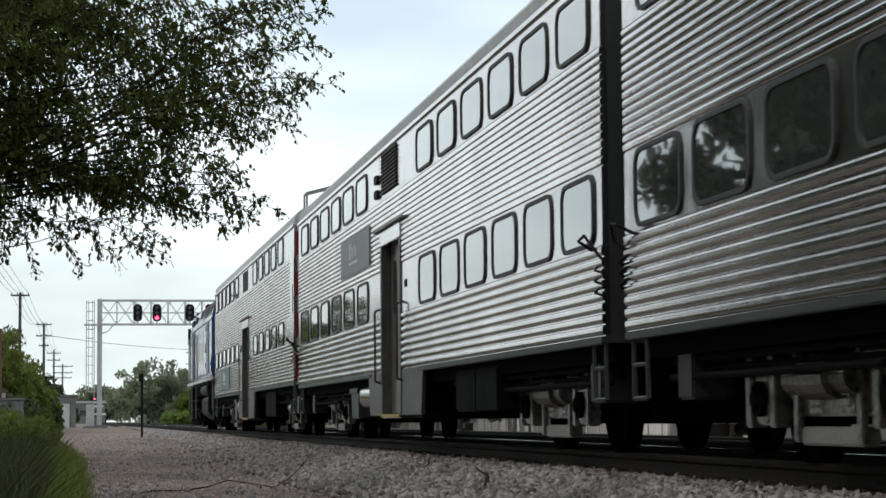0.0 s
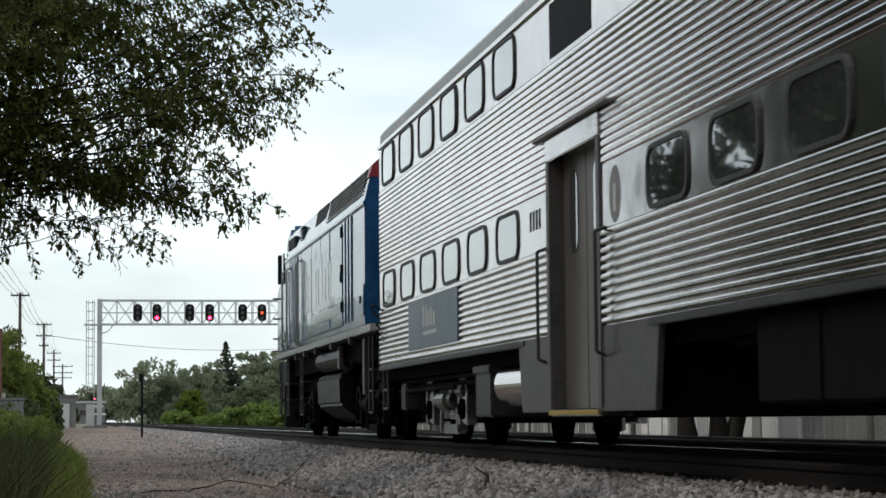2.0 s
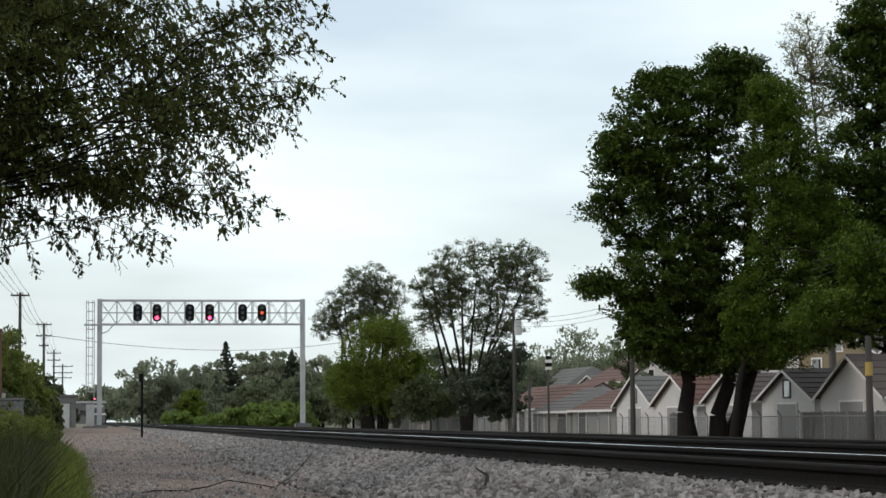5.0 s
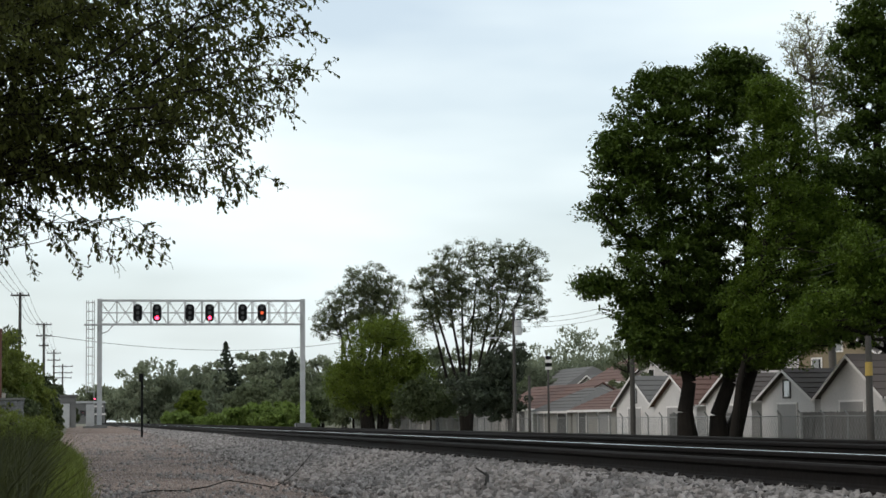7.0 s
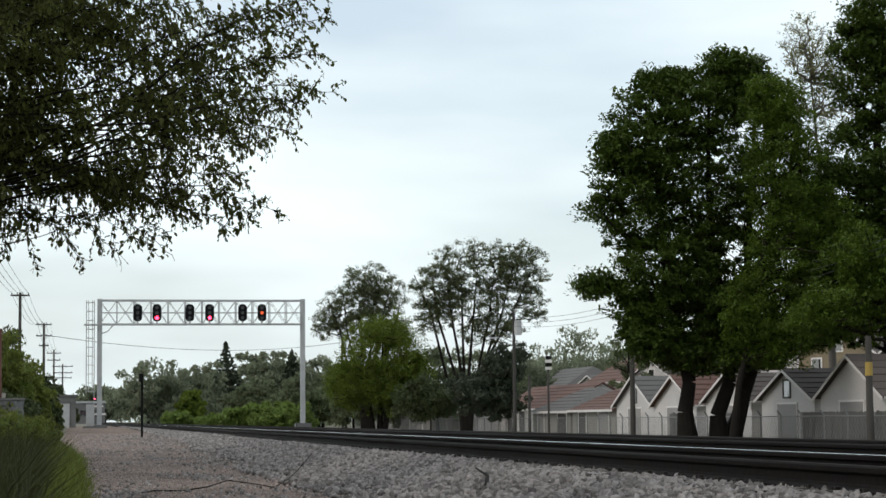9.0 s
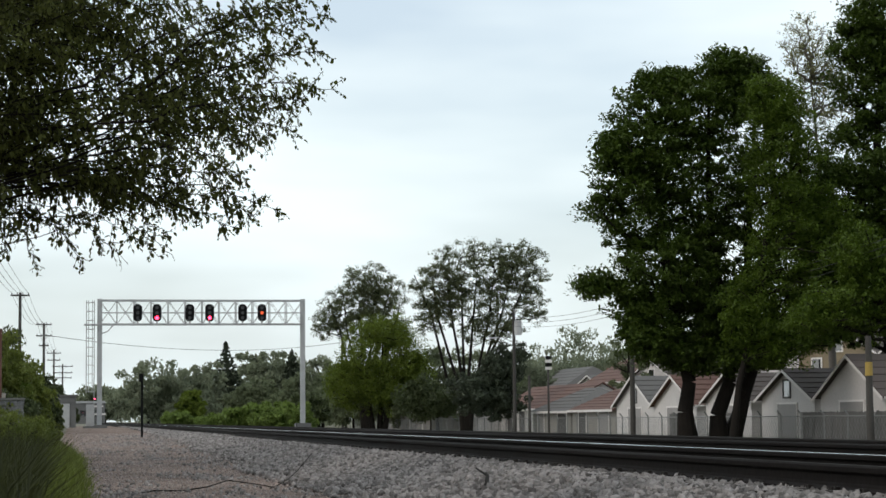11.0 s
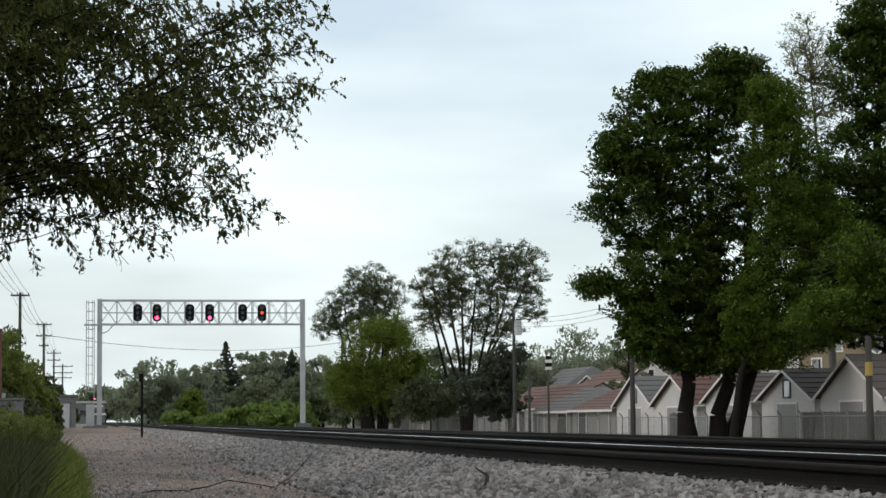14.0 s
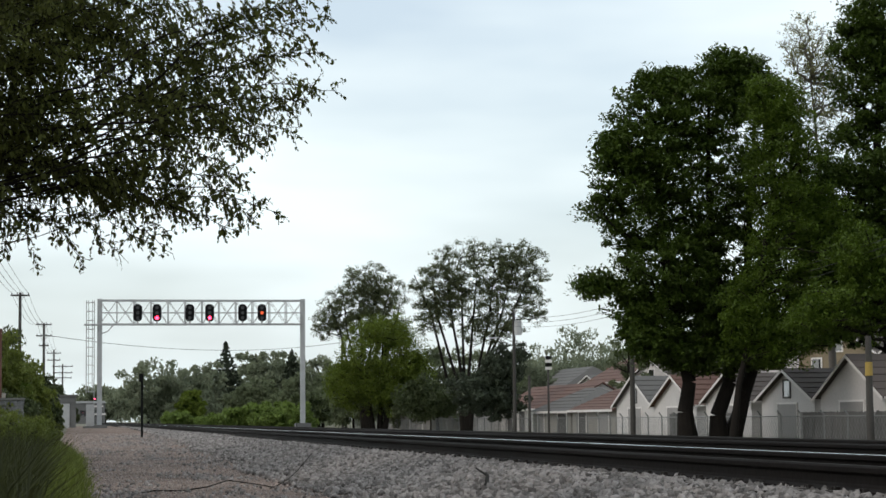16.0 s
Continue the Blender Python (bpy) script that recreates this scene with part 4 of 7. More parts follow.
        for a, b in ((75.9, 74.2), (74.1, 72.6), (72.5, 71.0)):
            gr = part("radiator_grille", Geo().add([(S * sx + 0.03 * sx, Y(a), 3.95), (S * sx + 0.03 * sx, Y(b), 3.95), (-1.45 * sx, Y(b), 4.41), (-1.45 * sx, Y(a), 4.41),
                                                     (-1.45 * sx, Y(a), 3.9), (-1.45 * sx, Y(b), 3.9), (-1.3 * sx, Y(b), 4.36), (-1.3 * sx, Y(a), 4.36)],
                                                    [(0, 1, 2, 3), (7, 6, 5, 4), (0, 4, 5, 1), (1, 5, 6, 2), (2, 6, 7, 3), (3, 7, 4, 0)]), BLACK, lo, "dark radiator grille")
            for i in range(7):
                u = (i + 0.5) / 7
                x = (S + 0.03) * (1 - u) + (-1.45) * u
                part("grille_slat", Geo().tube((sx * (x - 0.012), Y(a), 3.96 + 0.44 * u), (sx * (x - 0.012), Y(b), 3.96 + 0.44 * u), 0.012, n=4), STEEL_GREY, gr)
        part("intake_opening", Geo().box(sx * (S + 0.02), sx * (S + 0.3), Y(81.5), Y(82.9), 4.02, 4.24), BLACK, lo)
        for i in range(5):
            part("louvre", Geo().box(sx * (S + 0.025), sx * (S + 0.1), Y(80.0), Y(80.5), 4.04 + 0.06 * i, 4.07 + 0.06 * i), SEAM, lo)
        # cab side: window, door, ladders, rails
        part("cab_side_window", Geo().along_x(rrect(Y(83.95), 3.72, 0.62, 0.66, 0.06), sx * (S - 0.02), sx * (S + 0.02)), GLASS, cab, "dark cab side window")
        part("sun_visor", Geo().box(sx * (S - 0.06), sx * S, Y(84.35), Y(84.5), 3.4, 4.05), BLACK, cab)
        part("cab_door", Geo().box(sx * (S - 0.012), sx * (S + 0.02), Y(82.35), Y(83.05), 1.95, 3.8), BLUE, cab, "", 0.01)
        for w in (83.2, 82.2, 80.35, 79.95):
            g = Geo().path([(sx * S, Y(w), 3.62), (sx * (S - 0.09), Y(w), 3.56), (sx * (S - 0.09), Y(w), 1.92), (sx * S, Y(w), 1.86)], 0.02)
            part("hand_rail", g, STEEL_GREY, lo, "upright steel hand rail")
        # black slab on the cab side, painting the dark of a step recess
        part("step_recess", Geo().box(sx * (S - 0.006), sx * (S + 0.1), Y(82.7), Y(83.15), 1.9, 2.62), BLACK, cab)
        for zz in (2.05, 2.32):
            part("step", Geo().box(sx * (S - 0.02), sx * (S + 0.1), Y(82.72), Y(83.13), zz, zz + 0.04), GALV, cab)
    # windshield on the sloping front, headlights
    for x0, x1 in ((-1.35, -0.08), (0.08, 1.35)):
        a, b = (N - 0.66, 3.53), (N - 0.98, 4.24)
        part("windshield", Geo().add([(x0, a[0] + 0.03, a[1]), (x1, a[0] + 0.03, a[1]), (x1, b[0] + 0.03, b[1]), (x0, b[0] + 0.03, b[1]),
                                      (x0, a[0] - 0.02, a[1]), (x1, a[0] - 0.02, a[1]), (x1, b[0] - 0.02, b[1]), (x0, b[0] - 0.02, b[1])],
                                     [(0, 1, 2, 3), (7, 6, 5, 4), (0, 4, 5, 1), (1, 5, 6, 2), (2, 6, 7, 3), (3, 7, 4, 0)]), GLASS, cab, "dark windshield pane")
    for zz in (3.12, 2.66, 2.2, 1.92):
        g = Geo().path([(-W + 0.02, N - 0.35, zz), (-W - 0.10, N - 0.30, zz), (-W - 0.05, N + 0.06, zz), (-W + 0.25, N + 0.12, zz), (-W + 0.28, N, zz)], 0.014)
        part("grab_iron", g, CAST, cab, "bent steel grab iron on the nose corner")
    part("nose_door", Geo().box(-W + 0.006, -W + 0.03, N - 1.3, N - 0.75, 1.9, 2.5), BLUE, cab, "", 0.006)
    part("number_mark", Geo().box(-W + 0.004, -W + 0.02, N - 1.75, N - 1.42, 2.12, 2.3), PALE, cab)
    rivet = Geo().along_x(circle(0, 0, 0.016, 6), -0.008, 0.0).mesh("rivet")
    rivet.materials.append(BLUE)
    for w in (80.0, 78.1, 76.6, 75.1, 73.42):
        for k in range(9):
            part("rivet", rivet, BLUE, lo).location = (S - 0.012, Y(w) - 0.045, 2.04 + 0.2 * k)
    part("latch", Geo().box(S - 0.04, S - 0.01, Y(73.5), Y(73.56), 2.72, 2.9), BLACK, lo)
    hatch = part("lower_hatch", Geo().box(S - 0.02, S, R + 0.08, R + 0.62, 2.0, 2.52), BLUE, lo, "small square hatch on the rear corner", 0.01)
    part("hatch_latch", Geo().box(S - 0.035, S - 0.018, R + 0.4, R + 0.46, 2.22, 2.34), BLACK, hatch)
    for w in (80.9, 79.3, 77.4, 74.9, 72.3):
        part("sill_bracket", Geo().box(S - 0.05, S + 0.06, Y(w) - 0.07, Y(w) + 0.07, 1.6, 1.73), LADDER, lo, "", 0.01)
    # pale lettering reduced to plain upright bars and an underline
    g = Geo()
    for i, (w, zt) in enumerate(((79.2, 3.5), (78.75, 3.2), (78.3, 3.5), (77.5, 3.2), (77.1, 3.2), (76.5, 3.45), (76.0, 3.15), (75.5, 3.2), (75.15, 3.2))):
        g.add([(S - 0.019, Y(w) + 0.13, 2.45), (S - 0.019, Y(w) - 0.13, 2.45), (S - 0.019, Y(w) - 0.20, zt), (S - 0.019, Y(w) + 0.06, zt),
               (S - 0.008, Y(w) + 0.13, 2.45), (S - 0.008, Y(w) - 0.13, 2.45), (S - 0.008, Y(w) - 0.20, zt), (S - 0.008, Y(w) + 0.06, zt)],
              [(0, 1, 2, 3), (7, 6, 5, 4), (0, 4, 5, 1), (1, 5, 6, 2), (2, 6, 7, 3), (3, 7, 4, 0)])
    g.box(S - 0.019, S - 0.008, Y(78.0), Y(73.6), 2.16, 2.34)
    g.box(S - 0.019, S - 0.008, Y(77.2), Y(75.0), 2.40, 2.52)
    part("lettering", g, PALE, lo, "pale painted mark in plain bars")
    # roof things
    part("roof_fan", Geo().tube((0, Y(73.3), 4.58), (0, Y(73.3), 4.72), 0.62, n=24), STEEL_GREY, lo)
    part("roof_fan", Geo().tube((0, Y(75.0), 4.58), (0, Y(75.0), 4.72), 0.62, n=24), STEEL_GREY, lo)
    part("horn", Geo().tube((-0.9, Y(80.3), 4.52), (-0.9, Y(80.8), 4.62), 0.04, 0.1), STEEL_GREY, lo)
    part("exhaust_stack", Geo().box(-0.5, 0.5, Y(79.0), Y(78.4), 4.56, 4.72), BLACK, lo, "", 0.02)
    # fuel tank, air tanks, plough, steps
    tank = [(-1.42, 1.12), (-1.30, 1.22), (1.30, 1.22), (1.42, 1.12), (1.40, 0.62), (1.05, 0.36), (-1.05, 0.36), (-1.40, 0.62)]
    part("fuel_tank", Geo().along_y(tank, Y(75.1), Y(78.6)), TANK, lo, "dusty fuel tank, underfloor shade put into its black", 0.04)
    part("air_tank", Geo().tube((-1.30, Y(74.6), 1.46), (-1.30, Y(78.2), 1.46), 0.20, n=18), TANK, lo, "long grey air reservoir")
    part("plough", Geo().along_x([(N - 0.12, 1.66), (N - 0.12, 1.3), (N - 0.28, 0.9), (N - 0.8, 0.18), (N - 1.05, 0.18), (N - 0.85, 1.0), (N - 0.8, 1.66)], -1.46, 1.46), BLACK, lo, "black snow plough", 0.02)
    part("front_apron", Geo().box(-1.5, 1.5, N - 1.9, N - 0.85, 1.1, 1.66), BLACK, lo, "", 0.03)
    part("rear_apron", Geo().box(-1.45, 1.45, R - 0.75, R - 0.6, 0.95, 1.66), BLACK, lo, "", 0.03)
    for w in (84.9, 83.25, 80.45, 70.3):
        g = Geo().path([(-1.52, Y(w) - 0.2, 1.66), (-1.52, Y(w) - 0.2, 0.45), (-1.52, Y(w) + 0.2, 0.45), (-1.52, Y(w) + 0.2, 1.66)], 0.018)
        g.box(-1.53, -1.30, Y(w) - 0.2, Y(w) + 0.2, 0.78, 0.81).box(-1.53, -1.30, Y(w) - 0.2, Y(w) + 0.2, 1.12, 1.15)
        part("step_ladder", g, LADDER, lo, "open steel step ladder")
    part("rear_panel", Geo().box(-1.5, -1.42, Y(71.2), Y(71.45), 0.75, 1.66), LADDER, lo, "", 0.01)
    part("mudguard", Geo().box(-1.5, -1.42, Y(74.5), Y(74.72), 1.25, 1.66), SKIRT, lo, "", 0.01)
    part("hose", Geo().path([(-1.35, Y(74.7), 1.5), (-1.42, Y(74.3), 1.25), (-1.42, Y(73.7), 1.18), (-1.38, Y(73.2), 1.3)], 0.05), UNDER, lo)
    part("coupler", Geo().box(-0.13, 0.13, R - 1.25, R - 0.6, 0.72, 0.98), CAST, lo, "", 0.03)
    for w in (82.98, 72.9):
        truck(lo, Y(w), 2.74, 0.51, "worn steel wheel", SOOT_SHADE, SOOT_SHADE)
        part("truck_frame", Geo().box(-1.12, 1.12, Y(w) - 1.9, Y(w) + 1.9, 0.95, 1.22), UNDER, lo, "truck frame, soot and shade in its black", 0.04)
    return lo


loco = locomotive(77.95)


# ---- signal bridge over the tracks ----
GY, GX0, GX1, GTOP, GLOW = 146.0, 1.68, 15.84, 8.74, 7.08
bridge = thing("signal_bridge", pose(0, GY, 0), "grey galvanized steel truss signal bridge spanning three tracks", "signal bridge")
for x in (GX0, GX1):
    part("post", Geo().box(x - 0.17, x + 0.17, -0.17, 0.17, -0.9, GTOP + 0.12), GALV, bridge, "square grey steel post", 0.02)
    part("footing", Geo().box(x - 0.55, x + 0.55, -0.55, 0.55, -0.95, 0.12), CONCRETE, bridge, "concrete footing", 0.03)
for y in (-0.55, 0.55):
    for z in (GLOW, GTOP):
        part("chord", Geo().box(GX0 - 0.1, GX1 + 0.1, y - 0.05, y + 0.05, z - 0.05, z + 0.05), GALV, bridge)
n_bay = 12
for i in range(n_bay + 1):
    x = GX0 + (GX1 - GX0) * i / n_bay
    for y in (-0.55, 0.55):
        part("upright", Geo().box(x - 0.03, x + 0.03, y - 0.03, y + 0.03, GLOW, GTOP), GALV, bridge)
        if i < n_bay:
            x2 = x + (GX1 - GX0) / n_bay
            part("diagonal", Geo().tube((x, y, GLOW), (x2, y, GTOP), 0.024, n=4), GALV, bridge)
            part("diagonal", Geo().tube((x2, y, GLOW), (x, y, GTOP), 0.024, n=4), GALV, bridge)
    part("cross_member", Geo().box(x - 0.03, x + 0.03, -0.55, 0.55, GLOW - 0.03, GLOW + 0.03), GALV, bridge)
part("walkway", Geo().box(GX0, GX1, 0.56, 1.0, GLOW - 0.03, GLOW), GALV, bridge, "steel grating walkway")
part("mid_rail", Geo().box(GX0, GX1, -0.58, -0.55, 7.86, 7.90).box(GX0, GX1, 0.98, 1.02, 7.9, 7.94), GALV, bridge)
part("knee_brace", Geo().path([(GX0 + 0.15, 0, 6.45), (GX0 + 0.55, 0, 6.6), (GX0 + 0.95, 0, 7.05)], 0.04), GALV, bridge)
ladder = part("ladder", Geo().box(0.74, 0.80, -0.05, 0.05, 2.35, GTOP + 0.02).box(1.28, 1.34, -0.05, 0.05, -0.1, GTOP + 0.02), GALV, bridge, "caged access ladder")
for i in range(11):
    z = 2.4 + 0.62 * i
    part("cage_hoop", Geo().path([(1.3, 0, z), (1.2, -0.36, z), (0.9, -0.36, z), (0.77, 0, z), (0.9, 0.36, z), (1.2, 0.36, z), (1.3, 0, z)], 0.022, 4), GALV, ladder)
for dx, dy in ((0.92, -0.36), (1.18, -0.36), (1.18, 0.36), (0.92, 0.36)):
    part("cage_bar", Geo().box(dx - 0.018, dx + 0.018, dy - 0.018, dy + 0.018, 2.35, GTOP), GALV, ladder)
part("landing", Geo().box(0.6, 1.6, -0.5, 0.5, 7.02, 7.10), GALV, bridge)
cabinet = thing("relay_cabinet", pose(1.05, GY - 0.3, path_z(GY)), "grey steel relay cabinet at the foot of the signal bridge", "cabinet")
part("body", Geo().box(-0.28, 0.28, -0.3, 0.3, 0.15, 1.65), GALV, cabinet, "", 0.03)
part("plinth", Geo().box(-0.5, 0.6, -0.4, 0.4, -0.06, 0.15), CONCRETE, cabinet, "", 0.02)
part("door", Geo().box(-0.24, 0.24, -0.325, -0.302, 0.25, 1.55), GALV, cabinet, "", 0.01)


def signal_head(x, lit):
    plate = rrect(0, 0, 0.62, 1.22, 0.30, 6)
    s = part("signal_head", Geo().add([(a, 0, b) for a, b in plate] + [(a, 0.03, b) for a, b in plate],
                                [tuple(range(len(plate))), tuple(range(len(plate), 2 * len(plate)))[::-1]] + [(i, (i + 1) % len(plate), len(plate) + (i + 1) % len(plate), len(plate) + i) for i in range(len(plate))]), BLACK, bridge,
             "black oval signal head, " + ("lower lamp lit red" if lit == 1 else "unlit" if lit == 0 else "faint amber lamp"))
    s.location = (x, -0.72, 7.86)
    part("housing", Geo().box(-0.2, 0.2, 0.03, 0.3, -0.5, 0.5), BLACK, s, "", 0.03)
    part("bracket", Geo().box(-0.24, 0.24, -0.05, 0.25, -0.86, -0.76).box(-0.05, 0.05, 0.0, 0.12, -0.78, -0.5), GALV, s)
    for k, z in enumerate((0.36, 0.0, -0.36)):
        m = LENS
        if lit == 1 and k == 2:
            m = REDGLOW
        if lit == 2 and k == 1:
            m = DIMRED
        part("lens", Geo().tube((0, -0.03, z), (0, -0.005, z), 0.125, n=16), m, s, "glowing red lens" if m is REDGLOW else "")
        v = Geo()
        for i in range(9):
            a, b = radians(20 + 140 * i / 9), radians(20 + 140 * (i + 1) / 9)
            r0, r1 = 0.145, 0.155
            v.add([(r0 * math.cos(a), -0.2, z + r0 * math.sin(a)), (r0 * math.cos(b), -0.2, z + r0 * math.sin(b)), (r0 * math.cos(b), 0, z + r0 * math.sin(b)), (r0 * math.cos(a), 0, z + r0 * math.sin(a)),
                   (r1 * math.cos(a), -0.2, z + r1 * math.sin(a)), (r1 * math.cos(b), -0.2, z + r1 * math.sin(b)), (r1 * math.cos(b), 0, z + r1 * math.sin(b)), (r1 * math.cos(a), 0, z + r1 * math.sin(a))],
                  [(0, 1, 2, 3), (7, 6, 5, 4), (0, 4, 5, 1), (3, 2, 6, 7), (0, 3, 7, 4), (1, 5, 6, 2)])
        part("visor", v, BLACK, s)


for x, lit in ((4.27, 0), (5.60, 1), (7.87, 0), (9.25, 1), (11.55, 0), (12.91, 2)):
    signal_head(x, lit)

# ---- left of the tracks: marker post, shed, wall, poles ----
mp = thing("marker_post", pose(2.92, 92.5, path_z(92.5)), "thin dark steel marker post beside the ballast", "post")
part("stake", Geo().box(-0.05, 0.05, -0.03, 0.03, -0.1, 2.8), BLACK, mp, "", 0.01)
part("plate", Geo().box(-0.13, 0.06, -0.045, -0.032, 2.45, 2.82), BLACK, mp, "", 0.005)
sh = thing("trackside_shed", pose(-0.95, 168, path_z(168)), "small grey concrete equipment shed", "shed")
part("wall", Geo().box(-1.05, 1.05, -1.2, 1.2, -0.1, 2.45), CONCRETE, sh, "", 0.02)
part("roof", Geo().box(-1.15, 1.15, -1.3, 1.3, 2.45, 2.6), CONCRETE, sh, "", 0.03)
part("door", Geo().box(-0.2, 0.55, -1.24, -1.2, 0.0, 1.9), GALV, sh, "", 0.01)
part("door_frame", Geo().box(-0.26, -0.2, -1.25, -1.2, 0, 1.96).box(0.55, 0.61, -1.25, -1.2, 0, 1.96).box(-0.26, 0.61, -1.25, -1.2, 1.9, 1.97), CONCRETE, sh)
part("vent", Geo().box(-0.85, -0.45, -1.23, -1.2, 1.6, 1.9), BLACK, sh)
wl_ = thing("block_wall", pose(-3.35, 76, path_z(76)), "stained concrete block wall with dark scrawls", "wall")
for r in range(8):
    for c in range(7):
        ww = 0.44
        x0 = -1.54 + ww * c + (0.22 if r % 2 else 0)
        part("block", Geo().box(x0 + 0.006, min(x0 + ww - 0.006, 1.56), -0.15, 0.15, 0.2 * r, 0.2 * r + 0.19), WALLSTONE, wl_, "", 0.008)
part("coping", Geo().box(-1.6, 1.6, -0.2, 0.2, 1.6, 1.68), CONCRETE, wl_, "", 0.015)
rp = thing("rusty_post", pose(-3.06, 86, path_z(86)), "rust-red steel post rising behind the wall", "post")
part("tube", Geo().tube((0, 0, -0.1), (0, 0, 4.5), 0.14, n=14), RUSTPOLE, rp)
part("cap", Geo().tube((0, 0, 4.5), (0, 0, 4.55), 0.17, n=14), RUSTPOLE, rp)
part("lamp_box", Geo().box(0.14, 0.3, -0.1, 0.1, 1.75, 1.95), CREAM, rp, "", 0.01)


def utility_pole(x, y, top, arms, base=-0.2, r=0.16, extra=None):
    p = thing("utility_pole", pose(x, y, base), "weathered wooden utility pole with crossarms", "utility pole", "utility poles")
    part("shaft", Geo().tube((0, 0, -0.2), (0, 0, top - base), r, r * 0.7, n=10), WOODPOLE, p)
    for k, (dz, half) in enumerate(arms):
        z = top - base - dz
        a = part("crossarm", Geo().box(-half, half, -0.16, -0.05, z - 0.06, z + 0.06), WOODPOLE, p, "", 0.01)
        for j in range(4):
            u = -half + 0.1 + (2 * half - 0.2) * j / 3
            part("insulator", Geo().tube((u, -0.1, z + 0.06), (u, -0.1, z + 0.22), 0.05, 0.03, n=8), STEEL_GREY, a)
        part("brace", Geo().tube((-half * 0.5, -0.06, z), (0, -0.06, z - 0.5), 0.02, n=4).tube((half * 0.5, -0.06, z), (0, -0.06, z - 0.5), 0.02, n=4), GALV, p)
    return p


utility_pole(-4.12, 160, 10.15, [(0.22, 0.72)], r=0.15)
utility_pole(-3.13, 215, 10.4, [(0.15, 0.8), (1.3, 0.8), (2.3, 0.5)])
utility_pole(-2.95, 300, 10.6, [(0.5, 1.0), (1.5, 0.9)])
utility_pole(-1.9, 330, 9.4, [(0.4, 1.6), (1.4, 1.5), (2.2, 1.4)])


def wire(points, sag, label, r=0.012, n=14):
    pts = []
    for a, b in zip(points[:-1], points[1:]):
        a, b = Vector(a), Vector(b)
        for i in range(n + 1):
            u = i / n
            q = a.lerp(b, u)
            q.z -= sag * 4 * u * (1 - u)
            pts.append(q)
    return tagged(new("overhead_wire", _one(Geo().path(pts, r, 4), "overhead_wire", WIRE)), label, "cable", "overhead wires")


def _one(geo, name, material):
    me = geo.mesh(name)
    me.materials.append(material)
    return me


for dx in (-0.62, -0.2, 0.2, 0.62):
    wire([(-4.6 + dx, 30, 9.6), (-4.12 + dx, 160, 10.1), (-3.13 + dx, 215, 10.35), (-2.95 + dx, 300, 10.4)], 0.9, "thin black overhead wires between wooden poles", 0.014)
wire([(-3.1, 215, 9.2), (41, 300, 12.0)], 1.6, "thin black overhead cable crossing the tracks", 0.035, 24)
for k in range(3):
    wire([(39.0, 183, 8.6 + 0.4 * k), (40.5, 143, 8.4 + 0.4 * k), (41, 100, 8.6 + 0.4 * k)], 0.6, "overhead wires along the alley", 0.016)

# ---- right of the tracks: alley poles, fence, garages, houses ----
def alley_pole(x, y, top, label, r=0.15, box=False, sign=False, band=False, base=-1.05):
    p = thing("alley_pole", pose(x, y, base), label, "pole", "poles by the alley")
    part("shaft", Geo().tube((0, 0, -0.1), (0, 0, top - base), r, r * 0.8, n=10), WOODPOLE, p)
    if box:
        part("transformer", Geo().tube((0.35, -0.2, top - base - 2.1), (0.35, -0.2, top - base - 0.8), 0.34, n=16), GALV, p, "grey can transformer")
        part("bracket", Geo().box(0, 0.4, -0.2, 0.0, top - base - 1.6, top - base - 1.5), GALV, p)
        part("insulator", Geo().tube((0, 0, top - base), (0, 0, top - base + 0.3), 0.05), STEEL_GREY, p)
        part("lamp_arm", Geo().path([(0, 0, 8.2), (-1.0, 0, 8.6), (-1.7, 0, 8.6)], 0.04).box(-2.3, -1.6, -0.15, 0.15, 8.52, 8.66), GALV, p, "pale street lamp on an arm")
    if sign:
        for k in range(4):
            part("sign_board", Geo().box(-0.28, 0.28, -0.2, -0.16, top - base - 0.26 - 0.3 * k, top - base - 0.03 - 0.3 * k), TRIM if k % 2 else BLACK, p)
    if band:
        part("band", Geo().tube((0, 0, 3.4), (0, 0, 4.1), r * 0.99, r * 0.97, n=14), YELLOW, p, "yellow painted band")
    return p


alley_pole(39.0, 183, 9.9, "leaning wooden pole with a grey can transformer", 0.17, box=True)
alley_pole(39, 305, 12.3, "tall grey wooden pole by the alley", 0.2)
alley_pole(39, 176.8, 4.0, "short dark wooden post", 0.14)
alley_pole(39, 169.4, 5.5, "thin dark post with striped boards on top", 0.1, sign=True)
alley_pole(39, 142.8, 8.5, "grey wooden pole by the alley fence", 0.2)
alley_pole(40.2, 101.2, 4.4, "dark pole with a yellow band", 0.2, band=True)

FX = 41.0
fence = thing("chain_link_fence", pose(FX, 0, -1.08), "grey chain-link fence with bent-top posts along the alley", "fence")
for i in range(62):
    y = 92 + 3.6 * i
    part("post", Geo().path([(0, y, -0.05), (0, y, 1.45), (-0.22, y, 1.72)], 0.045, 6), STEEL_GREY, fence)
part("top_rail", Geo().tube((0, 90, 1.38), (0, 314, 1.38), 0.035, n=6), STEEL_GREY, fence)
weave = Geo()
